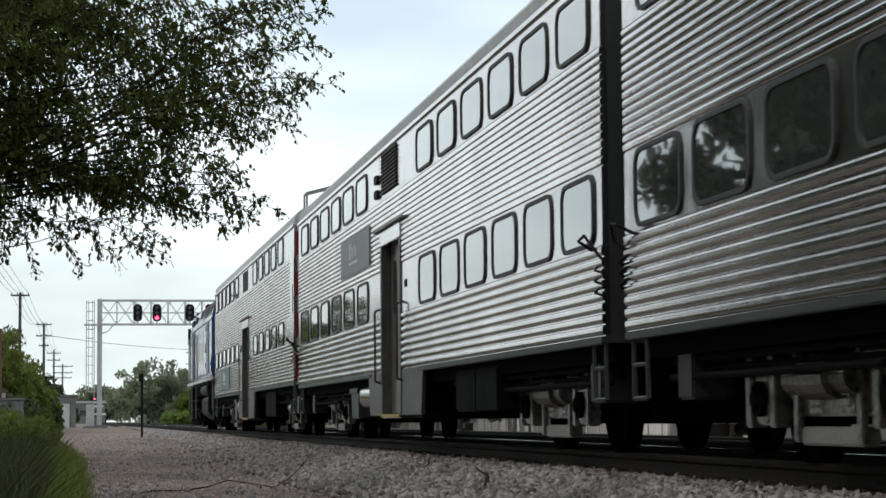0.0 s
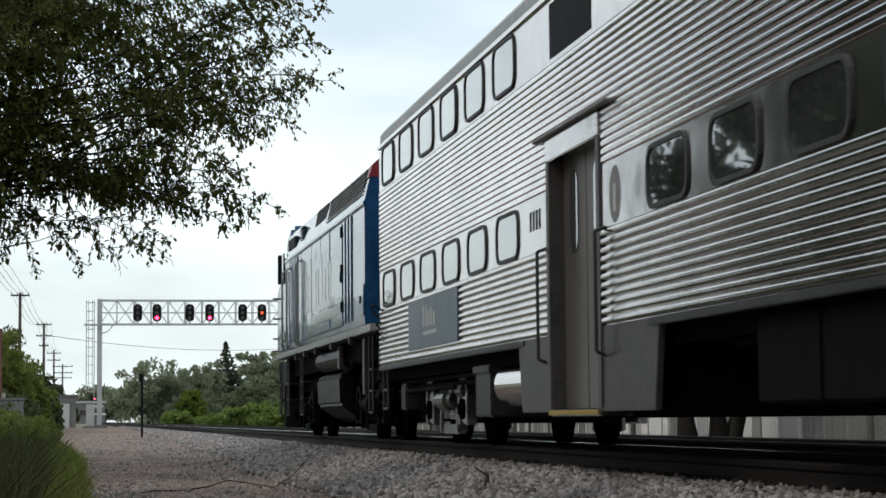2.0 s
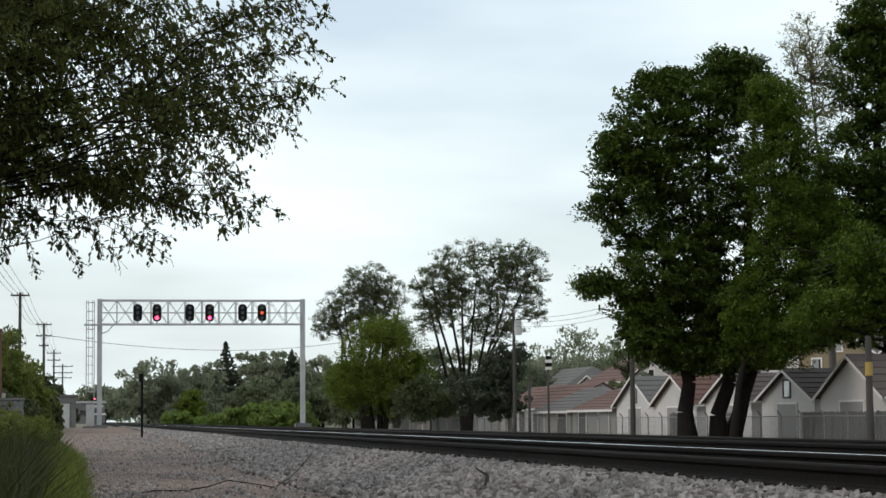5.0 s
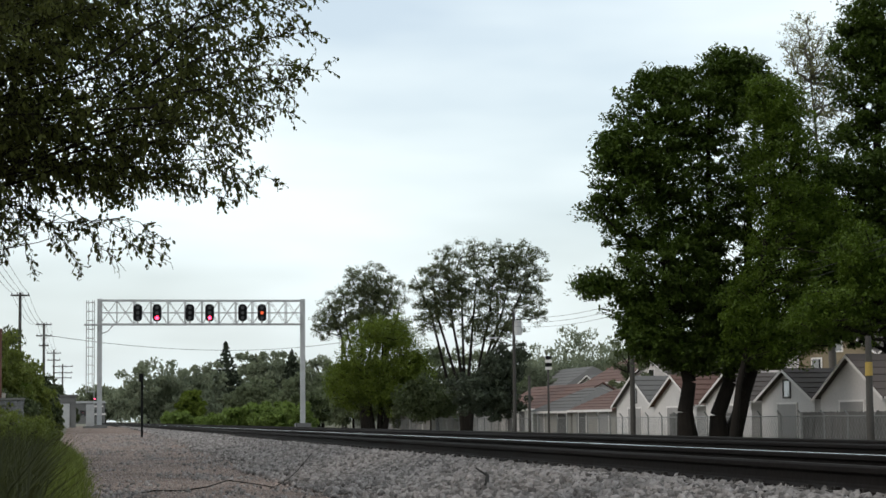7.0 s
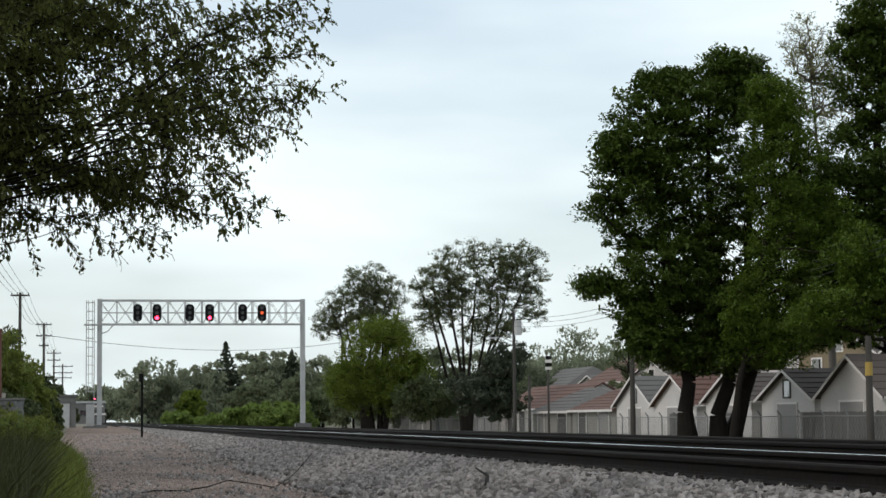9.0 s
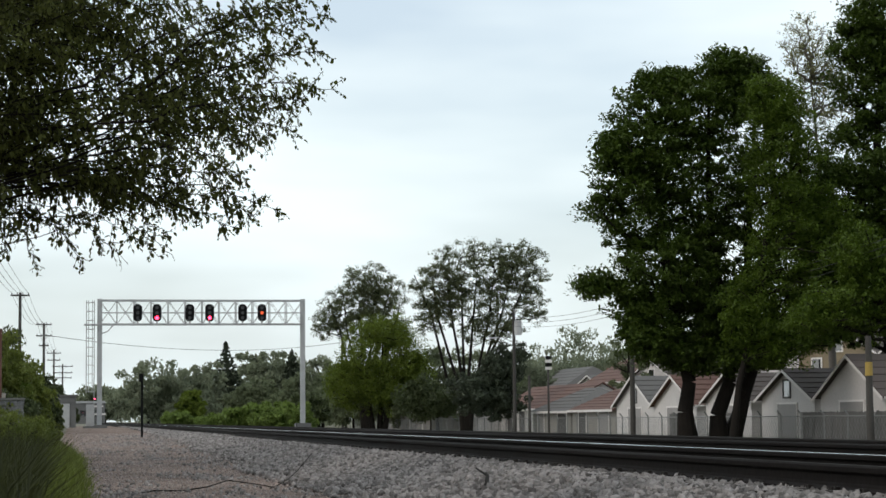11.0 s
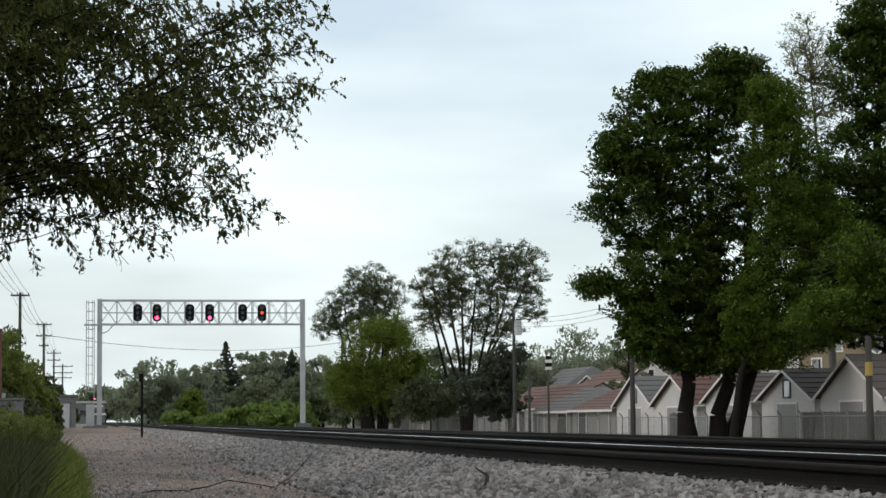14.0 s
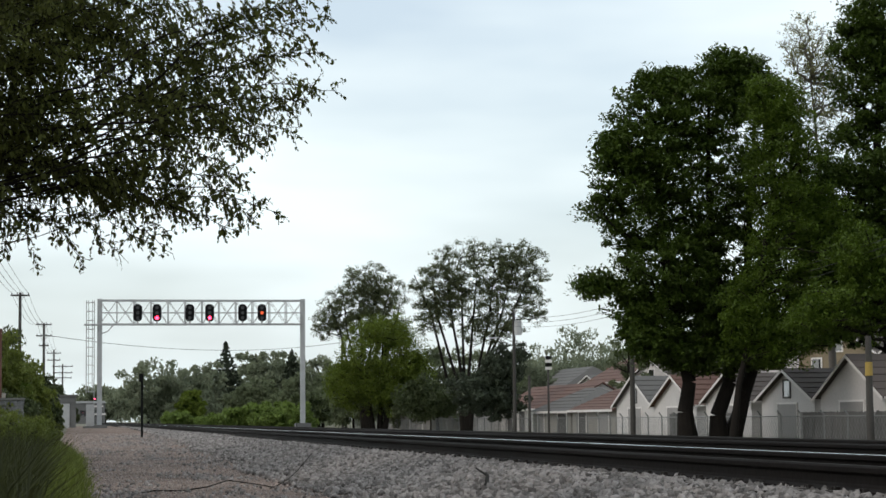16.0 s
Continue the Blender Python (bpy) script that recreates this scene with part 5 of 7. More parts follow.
for i in range(520):
    y = 90 + 0.42 * i
    for sgn in (1, -1):
        a, b = (y, 0.02) if sgn > 0 else (y + 1.36, 0.02), (y + 1.36, 1.38) if sgn > 0 else (y, 1.38)
        weave.add([(0, a[0], a[1]), (0, a[0] + 0.016, a[1]), (0, b[0] + 0.016, b[1]), (0, b[0], b[1]), (0.012, a[0], a[1]), (0.012, a[0] + 0.016, a[1]), (0.012, b[0] + 0.016, b[1]), (0.012, b[0], b[1])],
                  [(0, 1, 2, 3), (7, 6, 5, 4), (0, 4, 5, 1), (1, 5, 6, 2), (2, 6, 7, 3), (3, 7, 4, 0)])
tagged(part("wire_mesh", weave, STEEL_GREY, fence, "grey woven wire"), kind="stuff")


def gable_house(name, x, y, w, depth, eave, peak, wall, roof, label, category, base=-1.1, turn=6.0, door=None, window=True, big=False):
    """A gabled building whose gable looks to the tracks."""
    h = thing(name, pose(x, y, base, 0, 0, turn), label, category, category + " row")
    e, p = eave - base, peak - base
    part("wall", Geo().along_x([(-w / 2, -0.1), (-w / 2, e), (0, p - 0.08), (w / 2, e), (w / 2, -0.1)], 0, depth), wall, h)
    n = int((p - 0.3) / 0.28)
    for i in range(n):          # lap boards on the front
        z = 0.15 + i * 0.28
        half = w / 2 if z + 0.27 < e else max(0.05, (p - 0.1 - z - 0.27) / (p - e) * w / 2)
        part("board", Geo().add([(-0.008, -half, z), (-0.008, half, z), (-0.035, half, z), (-0.035, -half, z), (-0.006, -half, z + 0.27), (-0.006, half, z + 0.27), (-0.012, half, z + 0.27), (-0.012, -half, z + 0.27)],
                                [(0, 1, 2, 3), (7, 6, 5, 4), (0, 4, 5, 1), (1, 5, 6, 2), (2, 6, 7, 3), (3, 7, 4, 0)]), wall, h)
    k = (p - e) / (w / 2)
    over = 0.35
    for s in (-1, 1):
        q = [(s * (w / 2 + over), e - k * over), (0, p), (0, p + 0.12), (s * (w / 2 + over), e - k * over + 0.12)]
        r = part("roof", Geo().along_x(q, -0.38, depth + 0.3), roof, h, "shingled roof slope", 0.01)
        q2 = [(s * (w / 2 + over), e - k * over - 0.13), (0, p - 0.13), (0, p + 0.05), (s * (w / 2 + over), e - k * over + 0.05)]
        part("bargeboard", Geo().along_x(q2, -0.43, -0.385), TRIM, h, "white bargeboard")
        part("gutter", Geo().box(-0.3, depth, s * (w / 2 + over) - 0.06, s * (w / 2 + over) + 0.06, e - k * over - 0.02, e - k * over + 0.10), TRIM, h)
        rows = 6
        for i in range(1, rows):
            u = i / rows
            yy, zz = s * (w / 2 + over) * u, p + 0.12 - (p - e + k * over) * u
            part("shingle_course", Geo().box(-0.38, depth + 0.3, yy - 0.04, yy + 0.04, zz - 0.01, zz + 0.035), roof, r)
    if door:
        dw, dh, dm = door
        dd = part("garage_door", Geo().box(-0.06, -0.036, -dw / 2, dw / 2, 0.0, dh), dm, h)
        for i in range(4):
            part("panel", Geo().box(-0.085, -0.06, -dw / 2 + 0.06, dw / 2 - 0.06, 0.06 + i * dh / 4, (i + 1) * dh / 4 - 0.03), dm, dd, "", 0.01)
        part("door_frame", Geo().box(-0.09, -0.03, -dw / 2 - 0.12, -dw / 2, 0, dh + 0.12).box(-0.09, -0.03, dw / 2, dw / 2 + 0.12, 0, dh + 0.12).box(-0.09, -0.03, -dw / 2, dw / 2, dh, dh + 0.12), TRIM, h)
    if window:
        zc = e + (p - e) * 0.32
        wd = part("window", Geo().box(-0.06, -0.03, -0.45, 0.45, zc - 0.5, zc + 0.5), GLASS, h)
        part("window_frame", Geo().ring_x(rrect(0, zc, 1.1, 1.2, 0.02, 1), rrect(0, zc, 0.86, 0.96, 0.02, 1), -0.09, -0.03), DARKDOOR if not big else TRIM, wd)
    if big:
        for s in (-1, 1):
            for zz in (1.6, e - 0.9):
                wd = part("window", Geo().box(-0.05, -0.03, s * w * 0.27 - 0.5, s * w * 0.27 + 0.5, zz - 0.65, zz + 0.65), GLASS, h)
                part("window_frame", Geo().ring_x(rrect(s * w * 0.27, zz, 1.24, 1.54, 0.02, 1), rrect(s * w * 0.27, zz, 0.96, 1.26, 0.02, 1), -0.09, -0.03), TRIM, wd)
        part("chimney", Geo().box(depth * 0.4, depth * 0.4 + 0.8, 0.6, 1.4, p - 1.0, p + 1.0), BRICK, h)
    return h


GD = (2.7, 2.15, DOORPANEL)
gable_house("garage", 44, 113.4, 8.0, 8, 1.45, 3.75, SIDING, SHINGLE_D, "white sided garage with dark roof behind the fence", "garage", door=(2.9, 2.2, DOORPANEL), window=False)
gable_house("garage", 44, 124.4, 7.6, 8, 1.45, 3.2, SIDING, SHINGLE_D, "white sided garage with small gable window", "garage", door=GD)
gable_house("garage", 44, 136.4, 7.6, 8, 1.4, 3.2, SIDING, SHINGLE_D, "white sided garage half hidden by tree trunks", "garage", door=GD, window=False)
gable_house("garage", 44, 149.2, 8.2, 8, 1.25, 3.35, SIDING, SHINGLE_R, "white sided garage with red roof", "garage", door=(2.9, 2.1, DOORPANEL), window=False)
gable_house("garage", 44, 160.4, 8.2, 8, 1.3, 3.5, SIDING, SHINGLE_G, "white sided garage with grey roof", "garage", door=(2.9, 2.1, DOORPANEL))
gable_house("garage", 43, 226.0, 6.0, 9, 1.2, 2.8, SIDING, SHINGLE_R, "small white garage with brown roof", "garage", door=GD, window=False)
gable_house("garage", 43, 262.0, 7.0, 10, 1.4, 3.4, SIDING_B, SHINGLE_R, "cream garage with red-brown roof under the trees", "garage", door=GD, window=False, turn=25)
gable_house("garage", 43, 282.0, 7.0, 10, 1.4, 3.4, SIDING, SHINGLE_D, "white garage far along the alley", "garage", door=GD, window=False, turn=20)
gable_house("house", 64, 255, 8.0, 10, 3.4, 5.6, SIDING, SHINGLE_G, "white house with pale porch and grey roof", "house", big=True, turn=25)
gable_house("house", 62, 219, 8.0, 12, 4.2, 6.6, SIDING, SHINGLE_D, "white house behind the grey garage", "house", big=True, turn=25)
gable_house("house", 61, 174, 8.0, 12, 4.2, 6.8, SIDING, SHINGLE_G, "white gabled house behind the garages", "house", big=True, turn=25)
gable_house("house", 61, 160, 9.0, 12, 5.2, 7.8, YELLOWBRICK, SHINGLE_D, "tan two-storey house behind the garages", "house", big=True, turn=25)
gable_house("house", 62, 146, 9.0, 12, 4.4, 7.8, SIDING_B, SHINGLE_D, "cream house half hidden in foliage", "house", big=True, turn=25)

def eave_house(name, x, y0, y1, depth, eave, ridge, wall, roof, label, category, hip=0.0, doors=(), base=-1.1):
    """A building whose eave runs along the tracks; hip: how far its ridge stops short of the ends."""
    mid = (y0 + y1) / 2
    h = thing(name, pose(x, mid, base), label, category, category + " row")
    e, p, a, b = eave - base, ridge - base, y0 - mid, y1 - mid
    part("wall", Geo().box(0, depth, a, b, -0.1, e), wall, h)
    o, half = 0.4, depth / 2
    lo = e - o * (p - e) / half
    for sx in (0, 1):
        ex, rx = (-o, half) if sx == 0 else (depth + o, half)
        v = [(ex, a - 0.3, lo), (ex, b + 0.3, lo), (rx, b + 0.3 - hip, p), (rx, a - 0.3 + hip, p)]
        r = part("roof", Geo().add(v + [(q[0], q[1], q[2] + 0.13) for q in v], [(0, 1, 2, 3), (7, 6, 5, 4), (0, 4, 5, 1), (1, 5, 6, 2), (2, 6, 7, 3), (3, 7, 4, 0)]), roof, h, "shingled roof slope")
        for i in range(1, 7):
            u = i / 7
            xx, zz = ex + (rx - ex) * u, lo + (p - lo) * u + 0.135
            part("shingle_course", Geo().box(xx - 0.03, xx + 0.03, a - 0.28 + hip * u, b + 0.28 - hip * u, zz - 0.02, zz + 0.03), roof, r)
    for yy, s in ((a, -1), (b, 1)):
        if hip:
            v = [(-o, yy + 0.3 * s, lo), (depth + o, yy + 0.3 * s, lo), (half, yy + (0.3 - hip) * s, p)]
            part("roof_end", Geo().add(v + [(q[0], q[1], q[2] + 0.13) for q in v], [(0, 1, 2), (5, 4, 3), (0, 3, 4, 1), (1, 4, 5, 2), (2, 5, 3, 0)]), roof, h, "hipped roof end")
        else:
            part("gable", Geo().add([(0, yy, e), (depth, yy, e), (half, yy, p - 0.05), (0, yy - 0.15 * s, e), (depth, yy - 0.15 * s, e), (half, yy - 0.15 * s, p - 0.05)], [(0, 1, 2), (5, 4, 3), (0, 3, 4, 1), (1, 4, 5, 2), (2, 5, 3, 0)]), wall, h)
    part("fascia", Geo().box(-o - 0.05, -o, a - 0.3, b + 0.3, lo - 0.06, lo + 0.14), TRIM, h, "white eave board")
    for dy, dw, dm in doors:
        d = part("garage_door", Geo().box(-0.05, -0.01, dy - dw / 2, dy + dw / 2, 0, e - 0.35), dm, h)
        for i in range(4):
            part("panel", Geo().box(-0.07, -0.05, dy - dw / 2 + 0.06, dy + dw / 2 - 0.06, 0.05 + i * (e - 0.4) / 4, (i + 1) * (e - 0.4) / 4 - 0.02), dm, d)
        part("door_frame", Geo().box(-0.08, -0.01, dy - dw / 2 - 0.12, dy - dw / 2, 0, e - 0.25).box(-0.08, -0.01, dy + dw / 2, dy + dw / 2 + 0.12, 0, e - 0.25), TRIM, h)
    return h


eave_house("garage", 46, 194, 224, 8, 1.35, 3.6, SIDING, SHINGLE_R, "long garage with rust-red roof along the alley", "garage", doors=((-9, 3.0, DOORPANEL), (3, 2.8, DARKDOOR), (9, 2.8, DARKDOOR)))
eave_house("garage", 44, 182.2, 198, 8, 1.0, 3.0, SIDING_B, SHINGLE_G, "low garage with grey hipped roof", "garage", 5.5, ((-4.6, 3.4, DARKDOOR), (4.2, 2.6, DOORPANEL)))
eave_house("garage", 44, 166.4, 181.6, 8, 1.02, 2.7, SIDING_B, SHINGLE_R, "low garage with patched rust-red roof", "garage", doors=((-3.6, 3.4, DOORPANEL), (3.8, 2.6, DARKDOOR)))
eave_house("house", 62, 221, 249, 10, 4.5, 7.3, SIDING_B, SHINGLE_R, "house with broad red-brown roof behind the garages", "house")
eave_house("house", 62, 262, 287, 10, 4.0, 6.9, SIDING_B, SHINGLE_G, "house with wide grey roof beyond the garages", "house", 3.0)

board_me = Geo().box(-0.012, 0.012, -0.068, 0.068, 0.03, 1.62).mesh("board")
board_me.materials.append(GREYWOOD)
boards = thing("board_fence", pose(42.3, 0, -1.08), "weathered grey wooden board fence before the garages", "fence")
for k, (y0, y1) in enumerate(((98, 117.5), (129.5, 133.0), (141.5, 145))):
    for i in range(int((y1 - y0) / 0.15)):
        b = part("board", board_me, GREYWOOD, boards)
        b.matrix_basis = pose(rng.normal(0, 0.008), y0 + 0.15 * i, rng.normal(0, 0.02), rng.normal(0, 0.5))
    part("rail", Geo().box(0.012, 0.06, y0, y1, 0.4, 0.5), GREYWOOD, boards)
    part("rail", Geo().box(0.012, 0.06, y0, y1, 1.25, 1.35), GREYWOOD, boards)

# level crossing far along the line
gate = thing("crossing_signal", pose(2.6, 240, path_z(240)), "white level crossing mast with small red lamps", "crossing signal")
part("mast", Geo().tube((0, 0, -0.1), (0, 0, 3.9), 0.09, n=8), TRIM, gate)
part("cross_board", Geo().box(-0.6, 0.6, -0.14, -0.1, 2.1, 2.3).box(-0.5, 0.9, -0.14, -0.1, 1.2, 1.4), TRIM, gate)
part("lamp", Geo().tube((-0.35, -0.2, 3.05), (-0.35, -0.12, 3.05), 0.09, n=12), REDGLOW, gate, "small glowing red lamp")
far_hall = thing("warehouse", pose(1.0, 420, 0), "long low grey building at the end of the line", "building")
part("wall", Geo().box(-9, 5, 0, 12, -0.6, 4.0), CONCRETE, far_hall, "", 0.05)
part("roof", Geo().box(-9.3, 5.3, -0.3, 12.3, 4.0, 4.4), GALV, far_hall, "", 0.05)
for i in range(5):
    part("window", Geo().box(-7.5 + 2.5 * i, -6.2 + 2.5 * i, -0.05, 0.0, 1.4, 2.6), GLASS, far_hall)


# ---- trees ----
def leaf_cloud(name, centers, radii, per, size, material, parent, flat=0.6, label=""):
    """Leaves in clumps round the given centers."""
    n = len(centers)
    c = np.repeat(centers, per, 0)
    r = np.repeat(radii, per)
    d = rng.normal(0, 1, (n * per, 3))
    d /= np.linalg.norm(d, axis=1)[:, None]
    d *= (rng.uniform(0, 1, n * per) ** 0.4)[:, None]
    pos = c + d * r[:, None] * np.array([1, 1, flat])
    me = scatter(LEAF_V, LEAF_F, pos, size * np.exp(rng.normal(0, 0.25, n * per)), name, material)
    return tagged(part(name, me, material, parent, label), kind="stuff")


def limb_path(a, b, r0, r1, geo, bend=0.12, n=5, sides=6):
    a, b = Vector(a), Vector(b)
    L = (b - a).length
    off = Vector(rng.normal(0, 1, 3)) * L * bend
    pts = []
    for i in range(n + 1):
        u = i / n
        q = a.lerp(b, u) + off * (u * (1 - u) * 1.6)
        q.z -= 0.10 * L * u * (1 - u) * 2
        pts.append(q)
    geo.path(pts, r0, sides, r1)


def tree(x, y, base, height, blobs, clumps, per, leaf, material, label, bark=None, clump_r=0.9, trunk_r=0.35, fork=0.3, shell=0.5, flat=0.7, lean=0.0, stems=1, boughs=26, splay=()):
    """A tree: tapered stems, boughs to the clumps and a crown of leaves in clumps inside the blobs (dx, dy, z, rx, ry, rz)."""
    t = thing("tree", pose(x, y, base), label, "tree", "trees")
    cs, rs = [], []
    vol = np.array([b[3] * b[4] * b[5] for b in blobs]) ** 0.7
    counts = np.maximum(1, (clumps * vol / vol.sum()).astype(int))
    for (dx, dy, z, rx, ry, rz), k in zip(blobs, counts):
        d = rng.normal(0, 1, (k, 3))
        d /= np.linalg.norm(d, axis=1)[:, None]
        ph = rng.uniform(0, 6.28, 3)
        lump = 1 + 0.16 * np.sin(d[:, 0] * 5 + ph[0]) * np.sin(d[:, 2] * 6 + ph[1]) + 0.10 * np.sin(d[:, 1] * 9 + ph[2])
        u = (shell + (1 - shell) * rng.uniform(0, 1, k)) * lump
        cs.append(np.array([dx, dy, z - base]) + d * u[:, None] * np.array([rx, ry, rz]))
        rs.append(clump_r * rng.uniform(0.6, 1.25, k))
    cs, rs = np.concatenate(cs), np.concatenate(rs)
    fork_z = height * fork
    trunk, heads = Geo(), []
    for i in range(stems):
        a = 2 * math.pi * i / stems + 0.6
        foot = Vector((0.7 * trunk_r * math.cos(a), 0.7 * trunk_r * math.sin(a), -0.15)) if stems > 1 else Vector((0, 0, -0.15))
        head = Vector((lean + (0.9 * math.cos(a) if stems > 1 else 0), 0.9 * math.sin(a) if stems > 1 else 0, fork_z))
        if splay:
            foot.x, head.x, head.y, head.z = splay[i][0], splay[i][1], 0.3 * i, splay[i][2]
        top = Vector((head.x * 1.6 + rng.normal(0, 0.3), head.y * 1.6 + rng.normal(0, 0.3), height * 0.82))
        trunk.tube(foot, foot.lerp(head, 0.12), trunk_r * 1.25, trunk_r, 12)
        limb_path(foot.lerp(head, 0.12), head, trunk_r, trunk_r * 0.8, trunk, 0.05, 5, 12)
        limb_path(head, top, trunk_r * 0.8, trunk_r * 0.15, trunk, 0.06, 6, 9)
        heads.append((head, top))
    part("trunk", trunk, bark or BARK, t, "rough dark trunk")
    order = rng.permutation(len(cs))
    for i in order[:boughs]:
        head, top = heads[int(rng.integers(len(heads)))]
        u = min(max((cs[i][2] - head.z) / max(top.z - head.z, 0.1) * 0.75, 0.0), 0.9)
        g = Geo()
        limb_path(head.lerp(top, u), cs[i], trunk_r * 0.30 * (1 - 0.5 * u), 0.025, g, 0.12, 5, 5)
        part("bough", g, bark or BARK, t)
    leaf_cloud("crown", cs, rs, per, leaf, material, t, flat)
    return t


def tufts(name, centers, radii, per, size, material, parent, flat=0.6, droop=0.35):
    """Leafy tufts: drawn out sideways, domed on top, their leaves lying level and hanging at the tip."""
    n = len(centers)
    k = n * per
    d = rng.normal(0, 1, (k, 3))
    d /= np.linalg.norm(d, axis=1)[:, None]
    d *= (rng.uniform(0, 1, k) ** 0.45)[:, None]
    d[:, 2] = np.where(d[:, 2] < 0, d[:, 2] * 0.6, d[:, 2]) * flat
    yaw = np.repeat(rng.uniform(0, 2 * np.pi, n), per)
    long_, wide = np.repeat(rng.uniform(1.0, 1.6, n), per), np.repeat(rng.uniform(0.65, 1.0, n), per)
    x, y = d[:, 0] * long_, d[:, 1] * wide
    d[:, 0], d[:, 1] = x * np.cos(yaw) - y * np.sin(yaw), x * np.sin(yaw) + y * np.cos(yaw)
    pos = np.repeat(centers, per, 0) + d * np.repeat(radii, per)[:, None]
    rots = (rng.uniform(0, 2 * np.pi, k), rng.normal(droop, 0.5, k), rng.normal(0, 0.5, k))
    me = scatter(LEAF_V, LEAF_F, pos, size * np.exp(rng.normal(0, 0.25, k)), name, material, rots=rots)
    return tagged(part(name, me, material, parent), kind="stuff")


def grown_tree(x, y, base, stems, blobs, clumps, per, leaf, material, label, bark=BARK, clump_r=0.6, trunk_r=0.4, shell=0.5, flat=0.7, tip=0.03, bare=0.0, droop=0.35, reach=0.35, core=0.0):
    """A tree whose limbs fork towards its tufts: stems are lines of (dx, dy, z), blobs (dx, dy, z, rx, ry, rz) hold the tufts."""
    t = thing("tree", pose(x, y, base), label, "tree", "trees")
    cs = []
    vol = np.array([b[3] * b[4] * b[5] for b in blobs]) ** 0.67
    for (dx, dy, z, rx, ry, rz), k in zip(blobs, np.maximum(3, (clumps * vol / vol.sum()).astype(int))):
        d = rng.normal(0, 1, (k, 3))
        d /= np.linalg.norm(d, axis=1)[:, None]
        u = shell + (1 - shell) * rng.uniform(0, 1, k) ** 0.8
        u = np.where(rng.uniform(0, 1, k) < 0.06, u * 1.12, u)
        cs.append(np.array([dx, dy, z - base]) + d * u[:, None] * np.array([rx, ry, rz]))
    cs = np.concatenate(cs)
    trunk = Geo()
    nodes, up, count, cost = [], [], [], []
    for line in stems:
        pts = [Vector((a, b, c - base)) for a, b, c in line]
        m = len(pts) - 1
        for i in range(m):
            r0, r1 = (trunk_r * (1 - 0.85 * (j / m) ** 1.2) * (1.3 if j == 0 else 1) for j in (i, i + 1))
            trunk.tube(pts[i], pts[i + 1], r0, r1, 12)
        for i in range(m):
            for j in range(3):
                q = pts[i].lerp(pts[i + 1], j / 3)
                if i > 0 or j > 0:
                    nodes.append(tuple(q)), up.append(-1), count.append(0), cost.append(0.0)
        nodes.append(tuple(pts[-1])), up.append(-1), count.append(0), cost.append(0.0)
    tagged(part("trunk", trunk, bark, t, "rough dark trunk"))
    first = np.array(nodes)
    order = np.argsort([np.min(np.linalg.norm(first - c, axis=1)) for c in cs])
    segs = []
    for i in order:
        c = cs[i]
        arr = np.array(nodes)
        dist = np.linalg.norm(arr - c, axis=1) + reach * np.array(cost) + 1.2 * np.maximum(0, arr[:, 2] - c[2])
        k = int(np.argmin(dist))
        a, b = Vector(nodes[k]), Vector(c)
        L = (b - a).length
        mid = a.lerp(b, 0.5) + Vector(rng.normal(0, 0.09, 3)) * L + Vector((0, 0, 0.06 * L))
        last = k
        for q in (mid, b):
            nodes.append(tuple(q)), up.append(last), count.append(0), cost.append(cost[last] + L / 2)
            segs.append((last, len(nodes) - 1))
            last = len(nodes) - 1
        j = last
        while j >= 0:
            count[j] += 1
            j = up[j]
    limbs = Geo()
    for a, b in segs:
        r = lambda j: min(tip * count[j] ** 0.5, trunk_r * 0.55)
        limbs.tube(nodes[a], nodes[b], r(b) if up[a] < 0 else min(r(a), r(b) * 1.4), r(b) * 0.85, 5, False)
    tagged(part("limb_work", limbs, bark, t, "forking limbs and twigs"), kind="stuff")
    leafy = rng.uniform(0, 1, len(cs)) >= bare
    tufts("crown", cs[leafy], clump_r * rng.uniform(0.6, 1.3, leafy.sum()), per, leaf, material, t, flat, droop)
    if core:
        inner = np.concatenate([np.array([dx, dy, z - base]) + rng.normal(0, 0.36, (int(core), 3)) * np.array([rx, ry, rz]) for dx, dy, z, rx, ry, rz in blobs])
        tufts("inner_leaves", inner, np.full(len(inner), clump_r * 1.6), 50, leaf * 1.3, material, t, 0.9, droop)
    return t


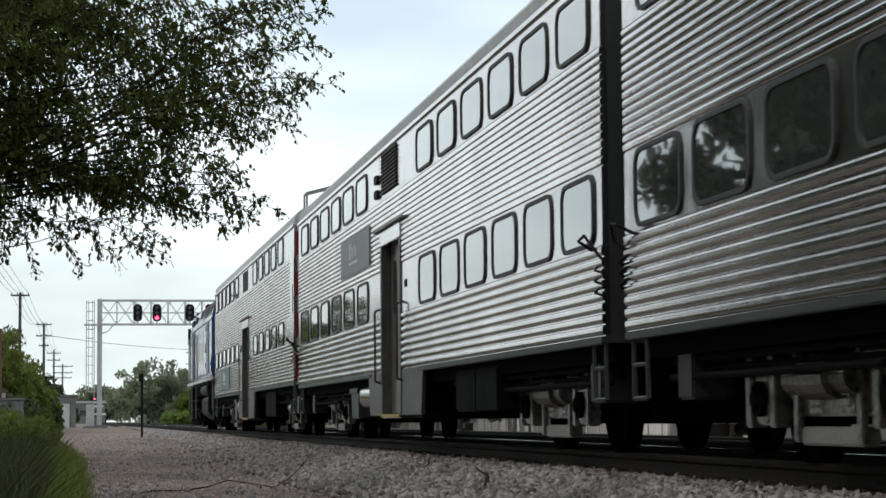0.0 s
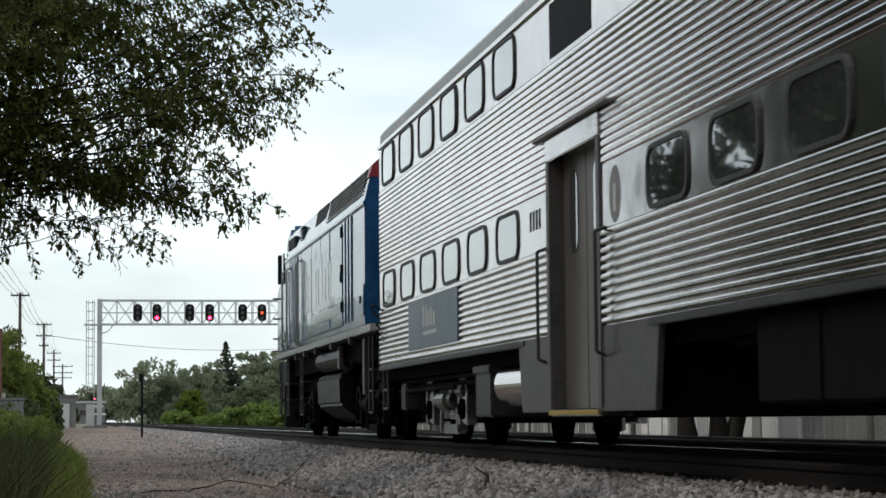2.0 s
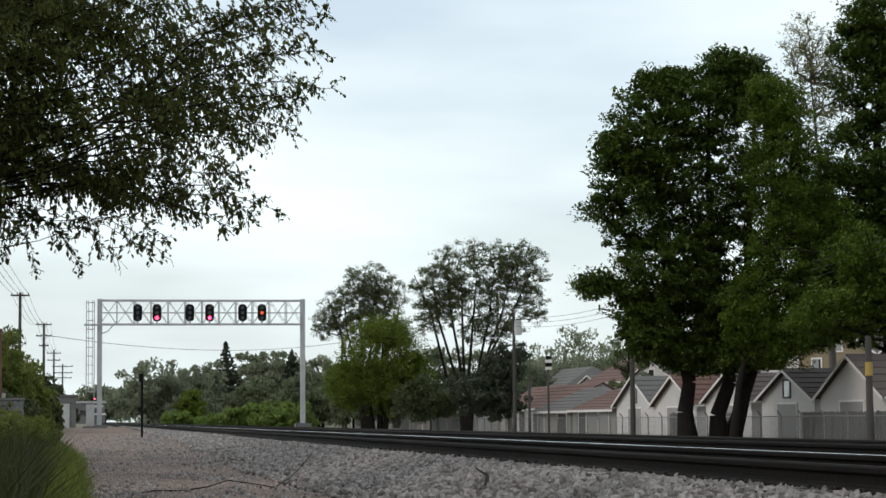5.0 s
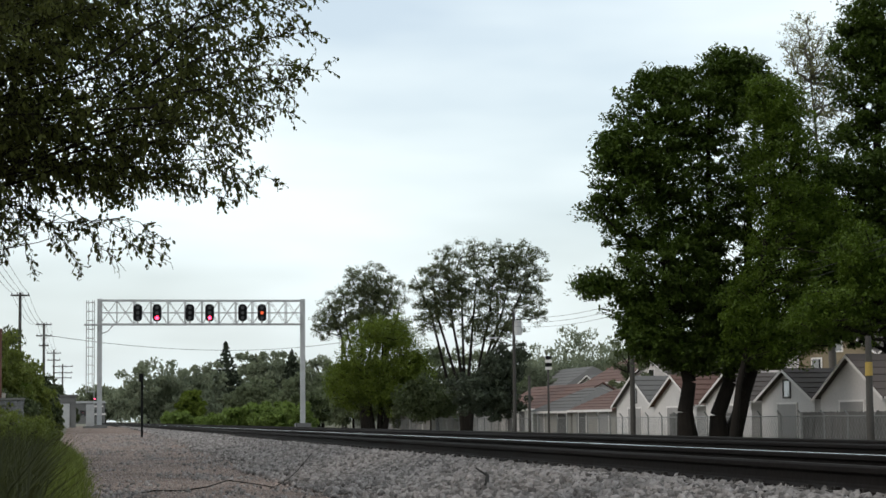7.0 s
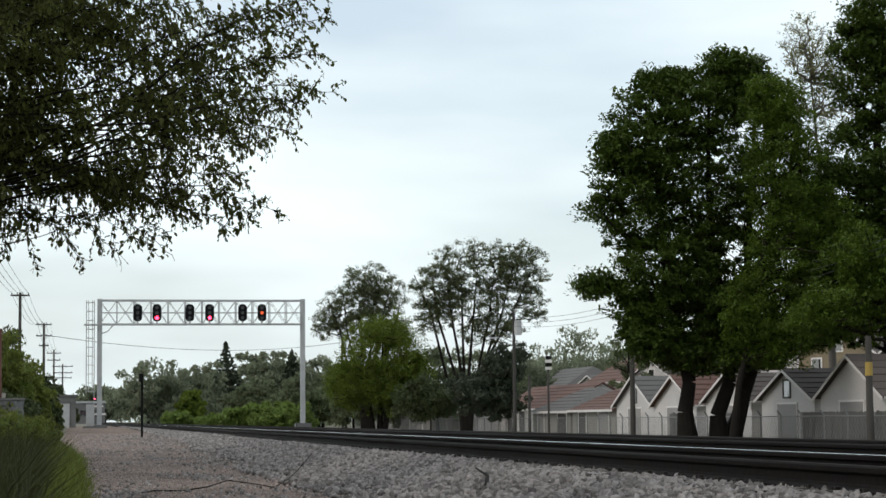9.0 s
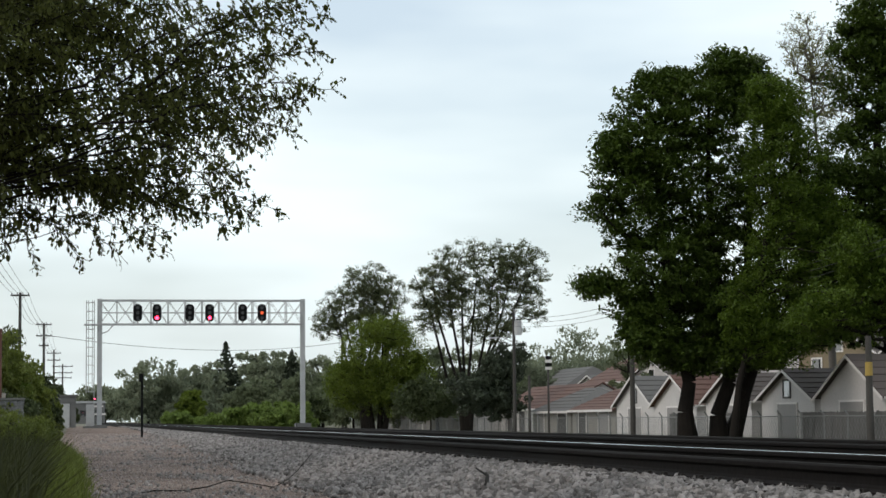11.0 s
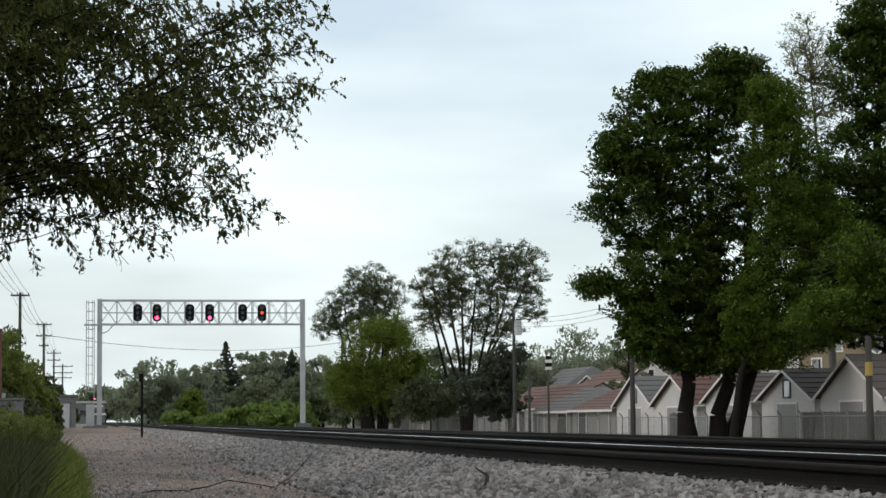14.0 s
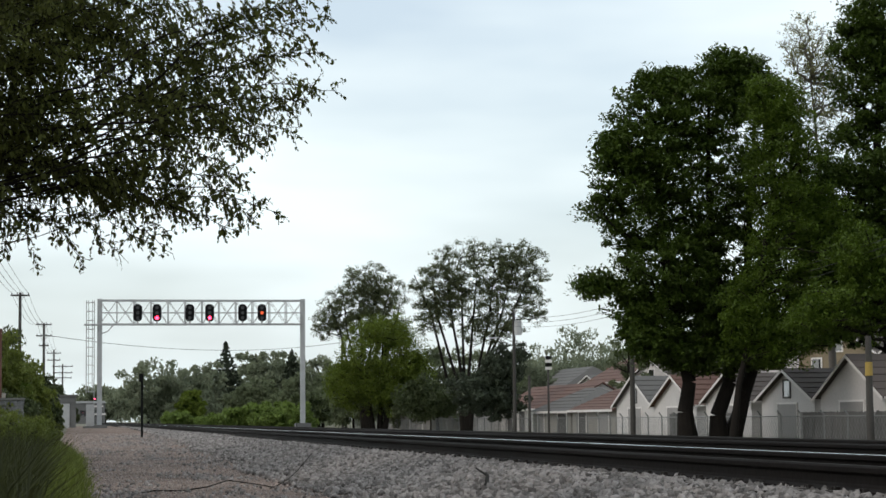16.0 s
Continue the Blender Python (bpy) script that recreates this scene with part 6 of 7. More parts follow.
# the big maples before the fence
grown_tree(37.8, 120.5, -1.02, [[(-1.5, 0, -1.2), (-1.65, 0, 0.6), (-1.35, 0, 2.4), (-1.9, 0, 5.0), (-2.6, 0, 9.0), (-3.0, 0, 13.0), (-3.2, 0, 17.5)],
                               [(0.6, 0.4, -1.2), (0.5, 0.4, 0.4), (1.3, 0.4, 2.4), (0.9, 0.2, 6.0), (0.2, 0, 11.0), (0.1, 0, 15.0), (0.2, 0, 19.5)],
                               [(1.3, 0.6, -1.2), (1.9, 0.6, 0.3), (2.3, 0.6, 1.8), (3.0, 0.6, 3.6), (2.6, 0.5, 6.5), (2.6, 0.3, 11.0), (3.0, 0, 15.5), (3.1, 0, 20.0)]],
           [(-3.5, 0, 17.3, 3.0, 2.7, 3.2), (0.0, 0, 19.2, 3.0, 2.8, 2.8), (-4.6, 0, 12.9, 2.7, 2.4, 2.9), (-0.2, 0, 14.3, 3.8, 3.4, 3.6), (-2.6, 0, 9.1, 3.4, 3.0, 3.0), (1.1, 0, 9.1, 3.6, 3.1, 3.6), (-1.9, 0, 6.0, 3.3, 2.9, 2.5), (1.9, 0, 5.8, 2.9, 2.5, 2.1),
            (-6.9, 0, 8.1, 1.5, 0.8, 0.6), (3.1, 0, 20.2, 1.9, 1.6, 2.2), (-4.6, 0, 6.4, 1.4, 1.2, 1.9), (-1.6, 0, 3.8, 1.2, 1.0, 0.8), (-5.7, 0, 16.2, 1.3, 1.2, 1.3), (-3.4, -0.5, 4.6, 1.9, 1.8, 1.3), (0.0, -1.0, 3.9, 2.7, 1.8, 1.2), (3.3, -0.4, 4.4, 1.8, 1.8, 1.5), (1.2, -0.8, 21.3, 1.8, 1.6, 1.2), (-2.9, 0, 20.3, 1.6, 1.4, 1.1)],
           1250, 100, 0.24, LEAF_MAPLE, "tall dense dark green maple with three leaning trunks", clump_r=0.64, trunk_r=0.52, shell=0.58, flat=0.75, core=34)
grown_tree(41.0, 114, -1.02, [[(-4.0, 0, -1.2), (-3.6, 0, 2.0), (-2.6, 0, 6.0), (-1.9, 0, 10.0), (-1.2, 0, 14.0), (-1.1, 0, 19.5)]],
           [(-0.7, 0, 14.6, 2.4, 2.4, 5.0), (-1.1, 0, 18.2, 1.6, 1.5, 2.2), (-0.3, 0, 9.0, 2.7, 2.5, 4.0), (-2.7, 0, 6.0, 1.8, 1.7, 2.6), (1.0, 0, 6.0, 2.2, 2.0, 2.2), (-1.2, -0.5, 4.6, 2.4, 1.8, 1.5), (2.2, 0, 10.5, 1.8, 1.8, 3.2)],
           950, 95, 0.18, LEAF_SPRING, "slender light green tree between the maples", clump_r=0.66, trunk_r=0.2, shell=0.35, flat=0.9, core=20)
grown_tree(50.0, 118, -1.05, [[(-1.5, 0, -1.2), (-1.6, 0, 4.0), (-2.0, 0, 9.0), (-2.4, 0, 15.0), (-1.6, 0, 24.0)], [(-1.2, 0.4, -1.2), (-0.6, 0.4, 5.0), (1.0, 0, 11.0), (1.4, 0, 18.0)]],
           [(-2.5, 0, 21.0, 2.6, 2.3, 4.6), (-3.6, 0, 14.1, 2.7, 2.5, 4.6), (-1.9, 0, 11.0, 3.9, 3.5, 4.8), (-0.7, 0, 23.5, 3.5, 3.2, 3.9), (-4.9, 0, 9.6, 2.2, 1.9, 2.9), (2.6, 0, 15.0, 4.0, 3.4, 6.5), (2.0, 0, 7.5, 4.0, 3.0, 3.0), (-4.2, 0, 6.2, 2.6, 2.0, 1.8), (-6.6, 0, 13.0, 1.6, 1.6, 3.0)],
           1250, 100, 0.24, LEAF_MAPLE, "huge dark green maple behind the alley fence", clump_r=0.7, trunk_r=0.6, shell=0.5, flat=0.75, core=34)
grown_tree(50.0, 132, -1.05, [[(0, 0, -1.2), (-0.2, 0, 8.0), (-0.6, 0, 16.0), (-1.2, 0, 23.0)]], [(-1.4, 0, 24.6, 1.9, 1.6, 2.9), (0, 0, 22.1, 1.9, 1.8, 3.2), (-2.5, 0, 20.7, 1.3, 1.1, 2.2)],
           420, 30, 0.16, LEAF_GOLD, "sparse tree in young golden leaf behind the maples", bark=PALEBARK, clump_r=0.5, trunk_r=0.26, shell=0.3, flat=1.2, tip=0.018, bare=0.25)
grown_tree(43.0, 104, -1.05, [[(0.4, 0, -1.2), (0.3, 0, 2.0), (-0.6, 0, 5.0), (-1.4, 0, 8.0)]], [(-3.6, 0, 5.9, 2.0, 1.9, 1.4), (-1.4, 0, 6.5, 2.0, 1.8, 2.3), (-5.0, 0, 5.3, 1.2, 1.1, 0.8), (1.5, 0, 7.0, 2.4, 2.0, 2.4), (-2.0, 0, 8.8, 1.8, 1.6, 1.6)],
           420, 90, 0.17, LEAF_SPRING, "low hanging light green branches by the fence", clump_r=0.55, trunk_r=0.2, shell=0.35, flat=0.9)

# elms and the willow farther along
def fan(x0, heads, fork_z, top):
    """Stems that rise together and spread to the given heads."""
    return [[(x0 + 0.06 * h, 0.3 * (i % 2), -1.2), (x0 + 0.12 * h, 0.3 * (i % 2), fork_z * 0.6), (x0 + 0.35 * h, 0.2, fork_z * (0.8 + 0.12 * (i * 7 % 5))), (x0 + (0.66 + 0.06 * (i * 3 % 4)) * h, 0.1, (fork_z + top) / 2 + 0.5), (x0 + h, 0, top - 0.12 * abs(h))] for i, h in enumerate(heads)]


grown_tree(39.5, 205, -1.02, fan(-0.8, (-5.2, -3.4, -1.8, -0.4, 1.3, 3.0, 4.8, 6.6), 5.0, 15.4),
           [(0.6, 0, 15.3, 5.6, 3.0, 3.1), (5.0, 0, 15.3, 3.0, 2.3, 3.0), (-3.6, 0, 13.4, 2.9, 2.2, 2.7), (6.2, 0, 12.0, 1.7, 1.5, 2.6), (0.4, 0, 11.6, 5.2, 2.6, 2.6), (-4.6, 0, 10.6, 1.8, 1.5, 2.0), (2.0, 0, 9.2, 3.6, 2.0, 1.8)],
           1250, 56, 0.18, LEAF_ELM, "spreading elm with open dark limbs and grey-green crown", clump_r=0.5, trunk_r=0.24, shell=0.4, flat=0.9, tip=0.016, bare=0.12, reach=0.12)
grown_tree(34.0, 246, -1.02, fan(0.2, (-4.6, -2.6, -0.6, 1.2, 2.8, 4.4), 5.5, 15.6),
           [(-1.2, 0, 13.6, 4.8, 2.9, 3.0), (2.6, 0, 15.0, 3.3, 2.6, 2.8), (0.4, 0, 16.8, 3.0, 2.0, 2.4), (-4.4, 0, 11.8, 1.9, 1.7, 2.1), (1.0, 0, 11.0, 4.4, 2.4, 2.4)],
           1050, 54, 0.19, LEAF_ELM, "grey-green elm with thin bare upper twigs", clump_r=0.58, trunk_r=0.22, shell=0.3, flat=0.9, tip=0.015, bare=0.25, reach=0.12)
grown_tree(33.5, 232, -1.02, [[(-0.4, 0, -1.2), (-0.7, 0, 2.0), (-1.2, 0, 6.0)], [(0.4, 0.3, -1.2), (0.6, 0.3, 3.0), (0.8, 0, 9.5)], [(0.9, 0, -1.2), (1.6, 0, 3.0), (2.8, 0, 6.5)]],
           [(0.4, 0, 6.8, 5.2, 4.6, 4.9), (-0.4, 0, 4.1, 5.6, 4.1, 3.2), (1.6, 0, 10.0, 2.8, 2.6, 2.2), (-3.6, 0, 4.6, 2.2, 2.0, 3.2), (4.5, 0, 5.2, 2.2, 2.0, 3.7)],
           800, 85, 0.2, LEAF_WILLOW, "bright yellow-green drooping willow", clump_r=0.75, trunk_r=0.3, shell=0.45, flat=1.5, droop=0.9)
tree(41.5, 195, -1.02, 7.6, [(-1.6, 0, 4.7, 2.0, 1.8, 2.4), (-3.8, 0, 3.1, 2.9, 2.4, 2.0), (-0.2, 0, 5.8, 1.6, 1.4, 2.1), (-1.8, 0, 2.0, 3.2, 2.2, 2.0)], 340, 90, 0.26, LEAF_PINE, "dark dense juniper by the garages", clump_r=0.6, trunk_r=0.2, shell=0.3)
tree(38.0, 222, -1.02, 5.0, [(0, 0, 2.4, 4.0, 3, 2.4)], 120, 70, 0.34, LEAF_DARK, "dark shrub at the foot of the elm", clump_r=0.8, trunk_r=0.1)


def background_tree(x, y, top, w, material, label, base=-0.6, clumps=80, dense=42):
    base = -1.03 if x > 17 else base
    h = top - base
    return tree(x, y, base, h * 0.95, [(0, 0, base + h * 0.62, w * 0.5, w * 0.4, h * 0.36), (-w * 0.2, 0, base + h * 0.4, w * 0.4, w * 0.35, h * 0.3), (w * 0.22, 0, base + h * 0.42, w * 0.38, w * 0.35, h * 0.32)],
                int(clumps * 1.5), int(dense * 1.5), max(0.42 if y < 90 else 0.2, 0.0019 * y), material, label, clump_r=w * 0.13, trunk_r=0.022 * h, fork=0.25, shell=0.45, boughs=10)


def conifer(x, y, top, w, label, base=-0.6):
    base = -1.03
    h = top - base
    t = thing("conifer", pose(x, y, base), label, "tree", "trees")
    part("trunk", Geo().tube((0, 0, -0.1), (0, 0, h * 0.97), 0.22, 0.03, 8), BARK, t)
    cs, rs = [], []
    for i in range(620):
        u = rng.uniform(0, 1)
        a = rng.uniform(0, 2 * math.pi)
        r = w * 0.42 * (1 - u) ** 0.8 * rng.uniform(0.2, 1.15)
        cs.append((r * math.cos(a), r * math.sin(a), h * (0.06 + 0.94 * u) - 0.22 * r))
        rs.append(0.06 * w * (1.15 - u))
    leaf_cloud("crown", np.array(cs), np.array(rs), 22, 0.36, LEAF_PINE, t, 0.45)
    return t


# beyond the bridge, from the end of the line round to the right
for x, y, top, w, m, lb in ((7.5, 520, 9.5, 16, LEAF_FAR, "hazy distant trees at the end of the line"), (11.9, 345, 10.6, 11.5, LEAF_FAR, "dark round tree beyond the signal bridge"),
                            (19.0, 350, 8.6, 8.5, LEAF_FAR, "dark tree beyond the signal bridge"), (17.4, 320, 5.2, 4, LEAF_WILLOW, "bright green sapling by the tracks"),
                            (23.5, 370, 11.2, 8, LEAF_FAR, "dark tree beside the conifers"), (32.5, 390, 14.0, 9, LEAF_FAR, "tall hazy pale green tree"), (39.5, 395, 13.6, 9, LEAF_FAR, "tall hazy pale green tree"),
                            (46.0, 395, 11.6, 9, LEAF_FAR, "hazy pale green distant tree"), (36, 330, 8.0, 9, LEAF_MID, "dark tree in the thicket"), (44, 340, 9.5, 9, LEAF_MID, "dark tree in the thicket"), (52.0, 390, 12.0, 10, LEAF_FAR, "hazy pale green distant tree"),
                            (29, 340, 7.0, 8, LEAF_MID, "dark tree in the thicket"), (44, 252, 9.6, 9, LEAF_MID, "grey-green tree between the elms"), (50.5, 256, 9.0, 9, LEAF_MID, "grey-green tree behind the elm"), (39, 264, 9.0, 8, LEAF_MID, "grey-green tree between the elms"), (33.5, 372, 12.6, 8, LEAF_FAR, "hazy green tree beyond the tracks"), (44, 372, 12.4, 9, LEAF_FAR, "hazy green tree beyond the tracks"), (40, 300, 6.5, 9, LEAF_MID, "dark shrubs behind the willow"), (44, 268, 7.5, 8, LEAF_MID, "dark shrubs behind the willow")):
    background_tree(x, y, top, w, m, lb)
conifer(27.0, 378, 14.6, 11.0, "dark pointed spruce rising over the trees")
conifer(38.4, 372, 12.8, 10.0, "dark pointed spruce among trees")
for x, y, top, w in ((17.6, 255, 1.6, 5), (20.2, 248, 2.2, 6), (22.8, 245, 1.9, 5), (24.8, 262, 2.6, 5), (14.5, 300, 1.8, 5), (27.4, 268, 3.0, 6), (31.0, 280, 4.0, 7)):
    background_tree(x, y, top, w, LEAF_SHRUB if w < 6.5 else LEAF_DARK, "bright green trackside shrub", base=-0.8, clumps=40, dense=60)
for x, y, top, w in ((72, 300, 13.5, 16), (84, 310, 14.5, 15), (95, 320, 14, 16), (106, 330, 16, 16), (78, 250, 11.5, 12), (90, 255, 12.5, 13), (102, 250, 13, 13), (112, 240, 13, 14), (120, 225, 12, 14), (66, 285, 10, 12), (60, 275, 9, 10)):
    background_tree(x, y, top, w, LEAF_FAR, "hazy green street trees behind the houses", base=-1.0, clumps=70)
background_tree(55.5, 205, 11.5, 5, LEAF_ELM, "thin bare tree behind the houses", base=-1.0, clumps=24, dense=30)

# hedge and small trees on the near side
for x, y, top, w, m in ((-5.6, 118, 6.4, 5.0, LEAF_DARK), (-4.6, 132, 5.2, 4.4, LEAF_HEDGE), (-3.5, 138, 3.6, 3.6, LEAF_HEDGE), (-5.0, 150, 5.6, 5, LEAF_HEDGE), (-3.4, 172, 4.6, 4.6, LEAF_DARK), (-3.9, 112, 3.2, 3.2, LEAF_SPRING),
                        (-2.6, 196, 3.8, 4.4, LEAF_DARK), (-6.5, 140, 7.4, 6, LEAF_DARK), (-8.5, 125, 8.8, 7, LEAF_DARK), (-2.3, 122, 2.4, 2.8, LEAF_DARK), (-3.2, 104, 1.8, 2.6, LEAF_DARK), (-3.2, 116, 4.2, 3.4, LEAF_HEDGE), (-2.0, 128, 2.0, 2.4, LEAF_HEDGE), (-4.4, 108, 5.2, 4.0, LEAF_HEDGE), (-1.6, 185, 2.6, 3.0, LEAF_DARK)):
    background_tree(x, y, top, w, m, "leafy hedge tree on the near side of the line", base=-0.35, clumps=90, dense=60)
# the wood beside the camera, which the train's side mirrors; trees behind are unseen, added to close off the sky
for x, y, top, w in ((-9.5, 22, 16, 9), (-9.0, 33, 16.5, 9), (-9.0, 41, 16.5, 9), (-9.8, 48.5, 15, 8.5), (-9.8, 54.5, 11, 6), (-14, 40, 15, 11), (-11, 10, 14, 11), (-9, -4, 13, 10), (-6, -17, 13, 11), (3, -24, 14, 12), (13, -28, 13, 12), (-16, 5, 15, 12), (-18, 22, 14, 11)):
    background_tree(x, y, top, w, LEAF_WOOD, "tall dark tree of the unseen wood round the camera", base=-0.6, clumps=90, dense=40)
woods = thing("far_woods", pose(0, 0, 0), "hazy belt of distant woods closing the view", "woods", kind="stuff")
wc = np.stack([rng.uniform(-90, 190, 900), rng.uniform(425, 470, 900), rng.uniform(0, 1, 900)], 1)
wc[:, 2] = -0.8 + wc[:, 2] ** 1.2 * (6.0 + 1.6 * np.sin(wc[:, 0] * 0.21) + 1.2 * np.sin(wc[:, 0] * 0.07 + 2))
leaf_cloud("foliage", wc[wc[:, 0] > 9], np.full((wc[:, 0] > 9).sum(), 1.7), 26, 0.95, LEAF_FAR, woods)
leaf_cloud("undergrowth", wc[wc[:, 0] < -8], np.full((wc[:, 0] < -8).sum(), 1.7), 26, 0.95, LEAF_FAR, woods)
# bushy weeds between the block wall and the grass
for x, y, w, h in ((-1.35, 56, 0.75, 0.62), (-0.95, 61, 0.6, 0.55), (-2.0, 64, 0.9, 0.75), (-1.3, 70, 0.7, 0.55), (-2.2, 76, 1.0, 0.9)):
    tree(x, y, path_z(y) - 0.02, 1.1, [(0, 0, path_z(y) + h * 0.75, w, w * 1.3, h)], 70, 60, 0.075, LEAF_HEDGE, "bushy green weeds beside the dirt path", clump_r=0.2, trunk_r=0.02, shell=0.3, boughs=10)


# ---- tall grass and weeds by the camera ----
def grass_patch(n, x0, x1, y0, y1, h0, h1, label, edge, material=GRASS):
    xs, ys = rng.uniform(x0, x1, n), rng.uniform(y0, y1, n)
    ok = edge(xs, ys)
    xs, ys = xs[ok], ys[ok]
    n = len(xs)
    h = rng.uniform(h0, h1, n)
    a = rng.uniform(0, 2 * np.pi, n)
    lean = rng.uniform(0.05, 0.95, n) * h
    h = h * rng.uniform(0.55, 1.05, n)
    z = np.array([ground_z(x, y) for x, y in zip(xs, ys)])
    w = 0.003 + 0.0045 * rng.uniform(0, 1, n)
    ca, sa = np.cos(a), np.sin(a)
    v = np.empty((n, 5, 3))
    v[:, 0] = np.stack([xs - w, ys, z - 0.02], 1)
    v[:, 1] = np.stack([xs + w, ys, z - 0.02], 1)
    v[:, 2] = np.stack([xs + w * 0.8 + ca * lean * 0.3, ys + sa * lean * 0.3, z + h * 0.55], 1)
    v[:, 3] = np.stack([xs - w * 0.8 + ca * lean * 0.3, ys + sa * lean * 0.3, z + h * 0.55], 1)
    v[:, 4] = np.stack([xs + ca * lean, ys + sa * lean, z + h], 1)
    k = (np.arange(n) * 5)[:, None]
    f = np.concatenate([k + np.array([[0, 1, 2]]), k + np.array([[0, 2, 3]]), k + np.array([[3, 2, 4]])])
    return tagged(new("tall_grass", raw_mesh("tall_grass", v.reshape(-1, 3), f, material)), label, "grass", kind="stuff")


grass_patch(14000, -2.6, 0.1, 15, 36, 0.5, 1.0, "tall dark green grass and weeds beside the path", lambda x, y: x < -0.0085 * y - 0.28 + 0.12 * np.sin(y * 1.3))
grass_patch(26000, -0.8, 0.6, 17, 60, 0.12, 0.40, "bright green grass edge of the dirt path", lambda x, y: x < 0.0016 * np.minimum(y, 46) - 0.02 * np.maximum(y - 46, 0) + 0.07 * np.sin(y * 0.7) + rng.normal(0, 0.08, len(x)), GRASS_FRESH)
grass_patch(5000, -4, 0.2, 56, 120, 0.3, 0.7, "green verge along the dirt path", lambda x, y: x < -0.4 - 0.012 * (y - 60) + 0.2 * np.sin(y * 0.5))
grass_patch(9000, 18.5, 40, 60, 220, 0.08, 0.3, "thin grass strip beyond the tracks", lambda x, y: x > 0)

# ---- fallen sticks ----
def stick(points, r, label):
    t = thing("fallen_branch", pose(0, 0, 0), label, "branch", "fallen branches")
    pts = [(x, y, ground_z(x, y) + 0.03 + dz) for x, y, dz in points]
    part("stem", Geo().strand(pts, r, 6, r * 0.4), BARK, t)
    part("twig", Geo().strand([pts[2], (pts[2][0] + 0.1, pts[2][1] + 1.2, pts[2][2] + 0.06)], r * 0.5, 5, r * 0.2), BARK, t)
    return t


stick([(0.85, 27.3, 0), (1.03, 27.9, 0.01), (1.39, 27.9, 0.0), (1.77, 28.4, 0.03), (2.14, 29.6, 0.09), (2.53, 29.4, 0.04), (2.73, 28.9, 0.01), (3.0, 29.6, 0.10), (3.2, 30.0, 0.24), (3.43, 30.4, 0.42)], 0.012, "thin dry fallen branch on the dirt path")
stick([(4.05, 20.6, 0.03), (4.15, 20.9, 0.05), (4.3, 21.6, 0.08), (4.4, 22.2, 0.07)], 0.03, "dark broken stick lying on the ballast")

# ---- the tree over the path, close to the camera ----
rng = np.random.default_rng(11)
near_tree = thing("overhanging_tree", pose(-4.2, 17.5, path_z(17)), "dark leafy tree with branches hanging over the path", "tree")
O = Vector((-4.2, 17.5, path_z(17)))
g = Geo()
g.tube((0, 0, -0.2), (0.02, 0, 0.3), 0.36, 0.27, 14)
limb_path((0.02, 0, 0.3), (0.5, -0.1, 2.4), 0.27, 0.2, g, 0.04, 6, 12)
limb_path((0.5, -0.1, 2.4), (0.2, 0.3, 6.4), 0.2, 0.07, g, 0.06, 6, 10)
part("trunk", g, BARK, near_tree, "rough dark trunk")
LEAF3_V = np.array([(-0.5, 0, 0), (-0.2, 0.27, 0.06), (0.2, 0.22, 0.03), (0.5, 0, -0.1), (0.2, -0.22, 0.03), (-0.2, -0.27, 0.06)], float)
LEAF3_F = np.array([(0, 2, 1), (0, 3, 2), (0, 4, 3), (0, 5, 4)])


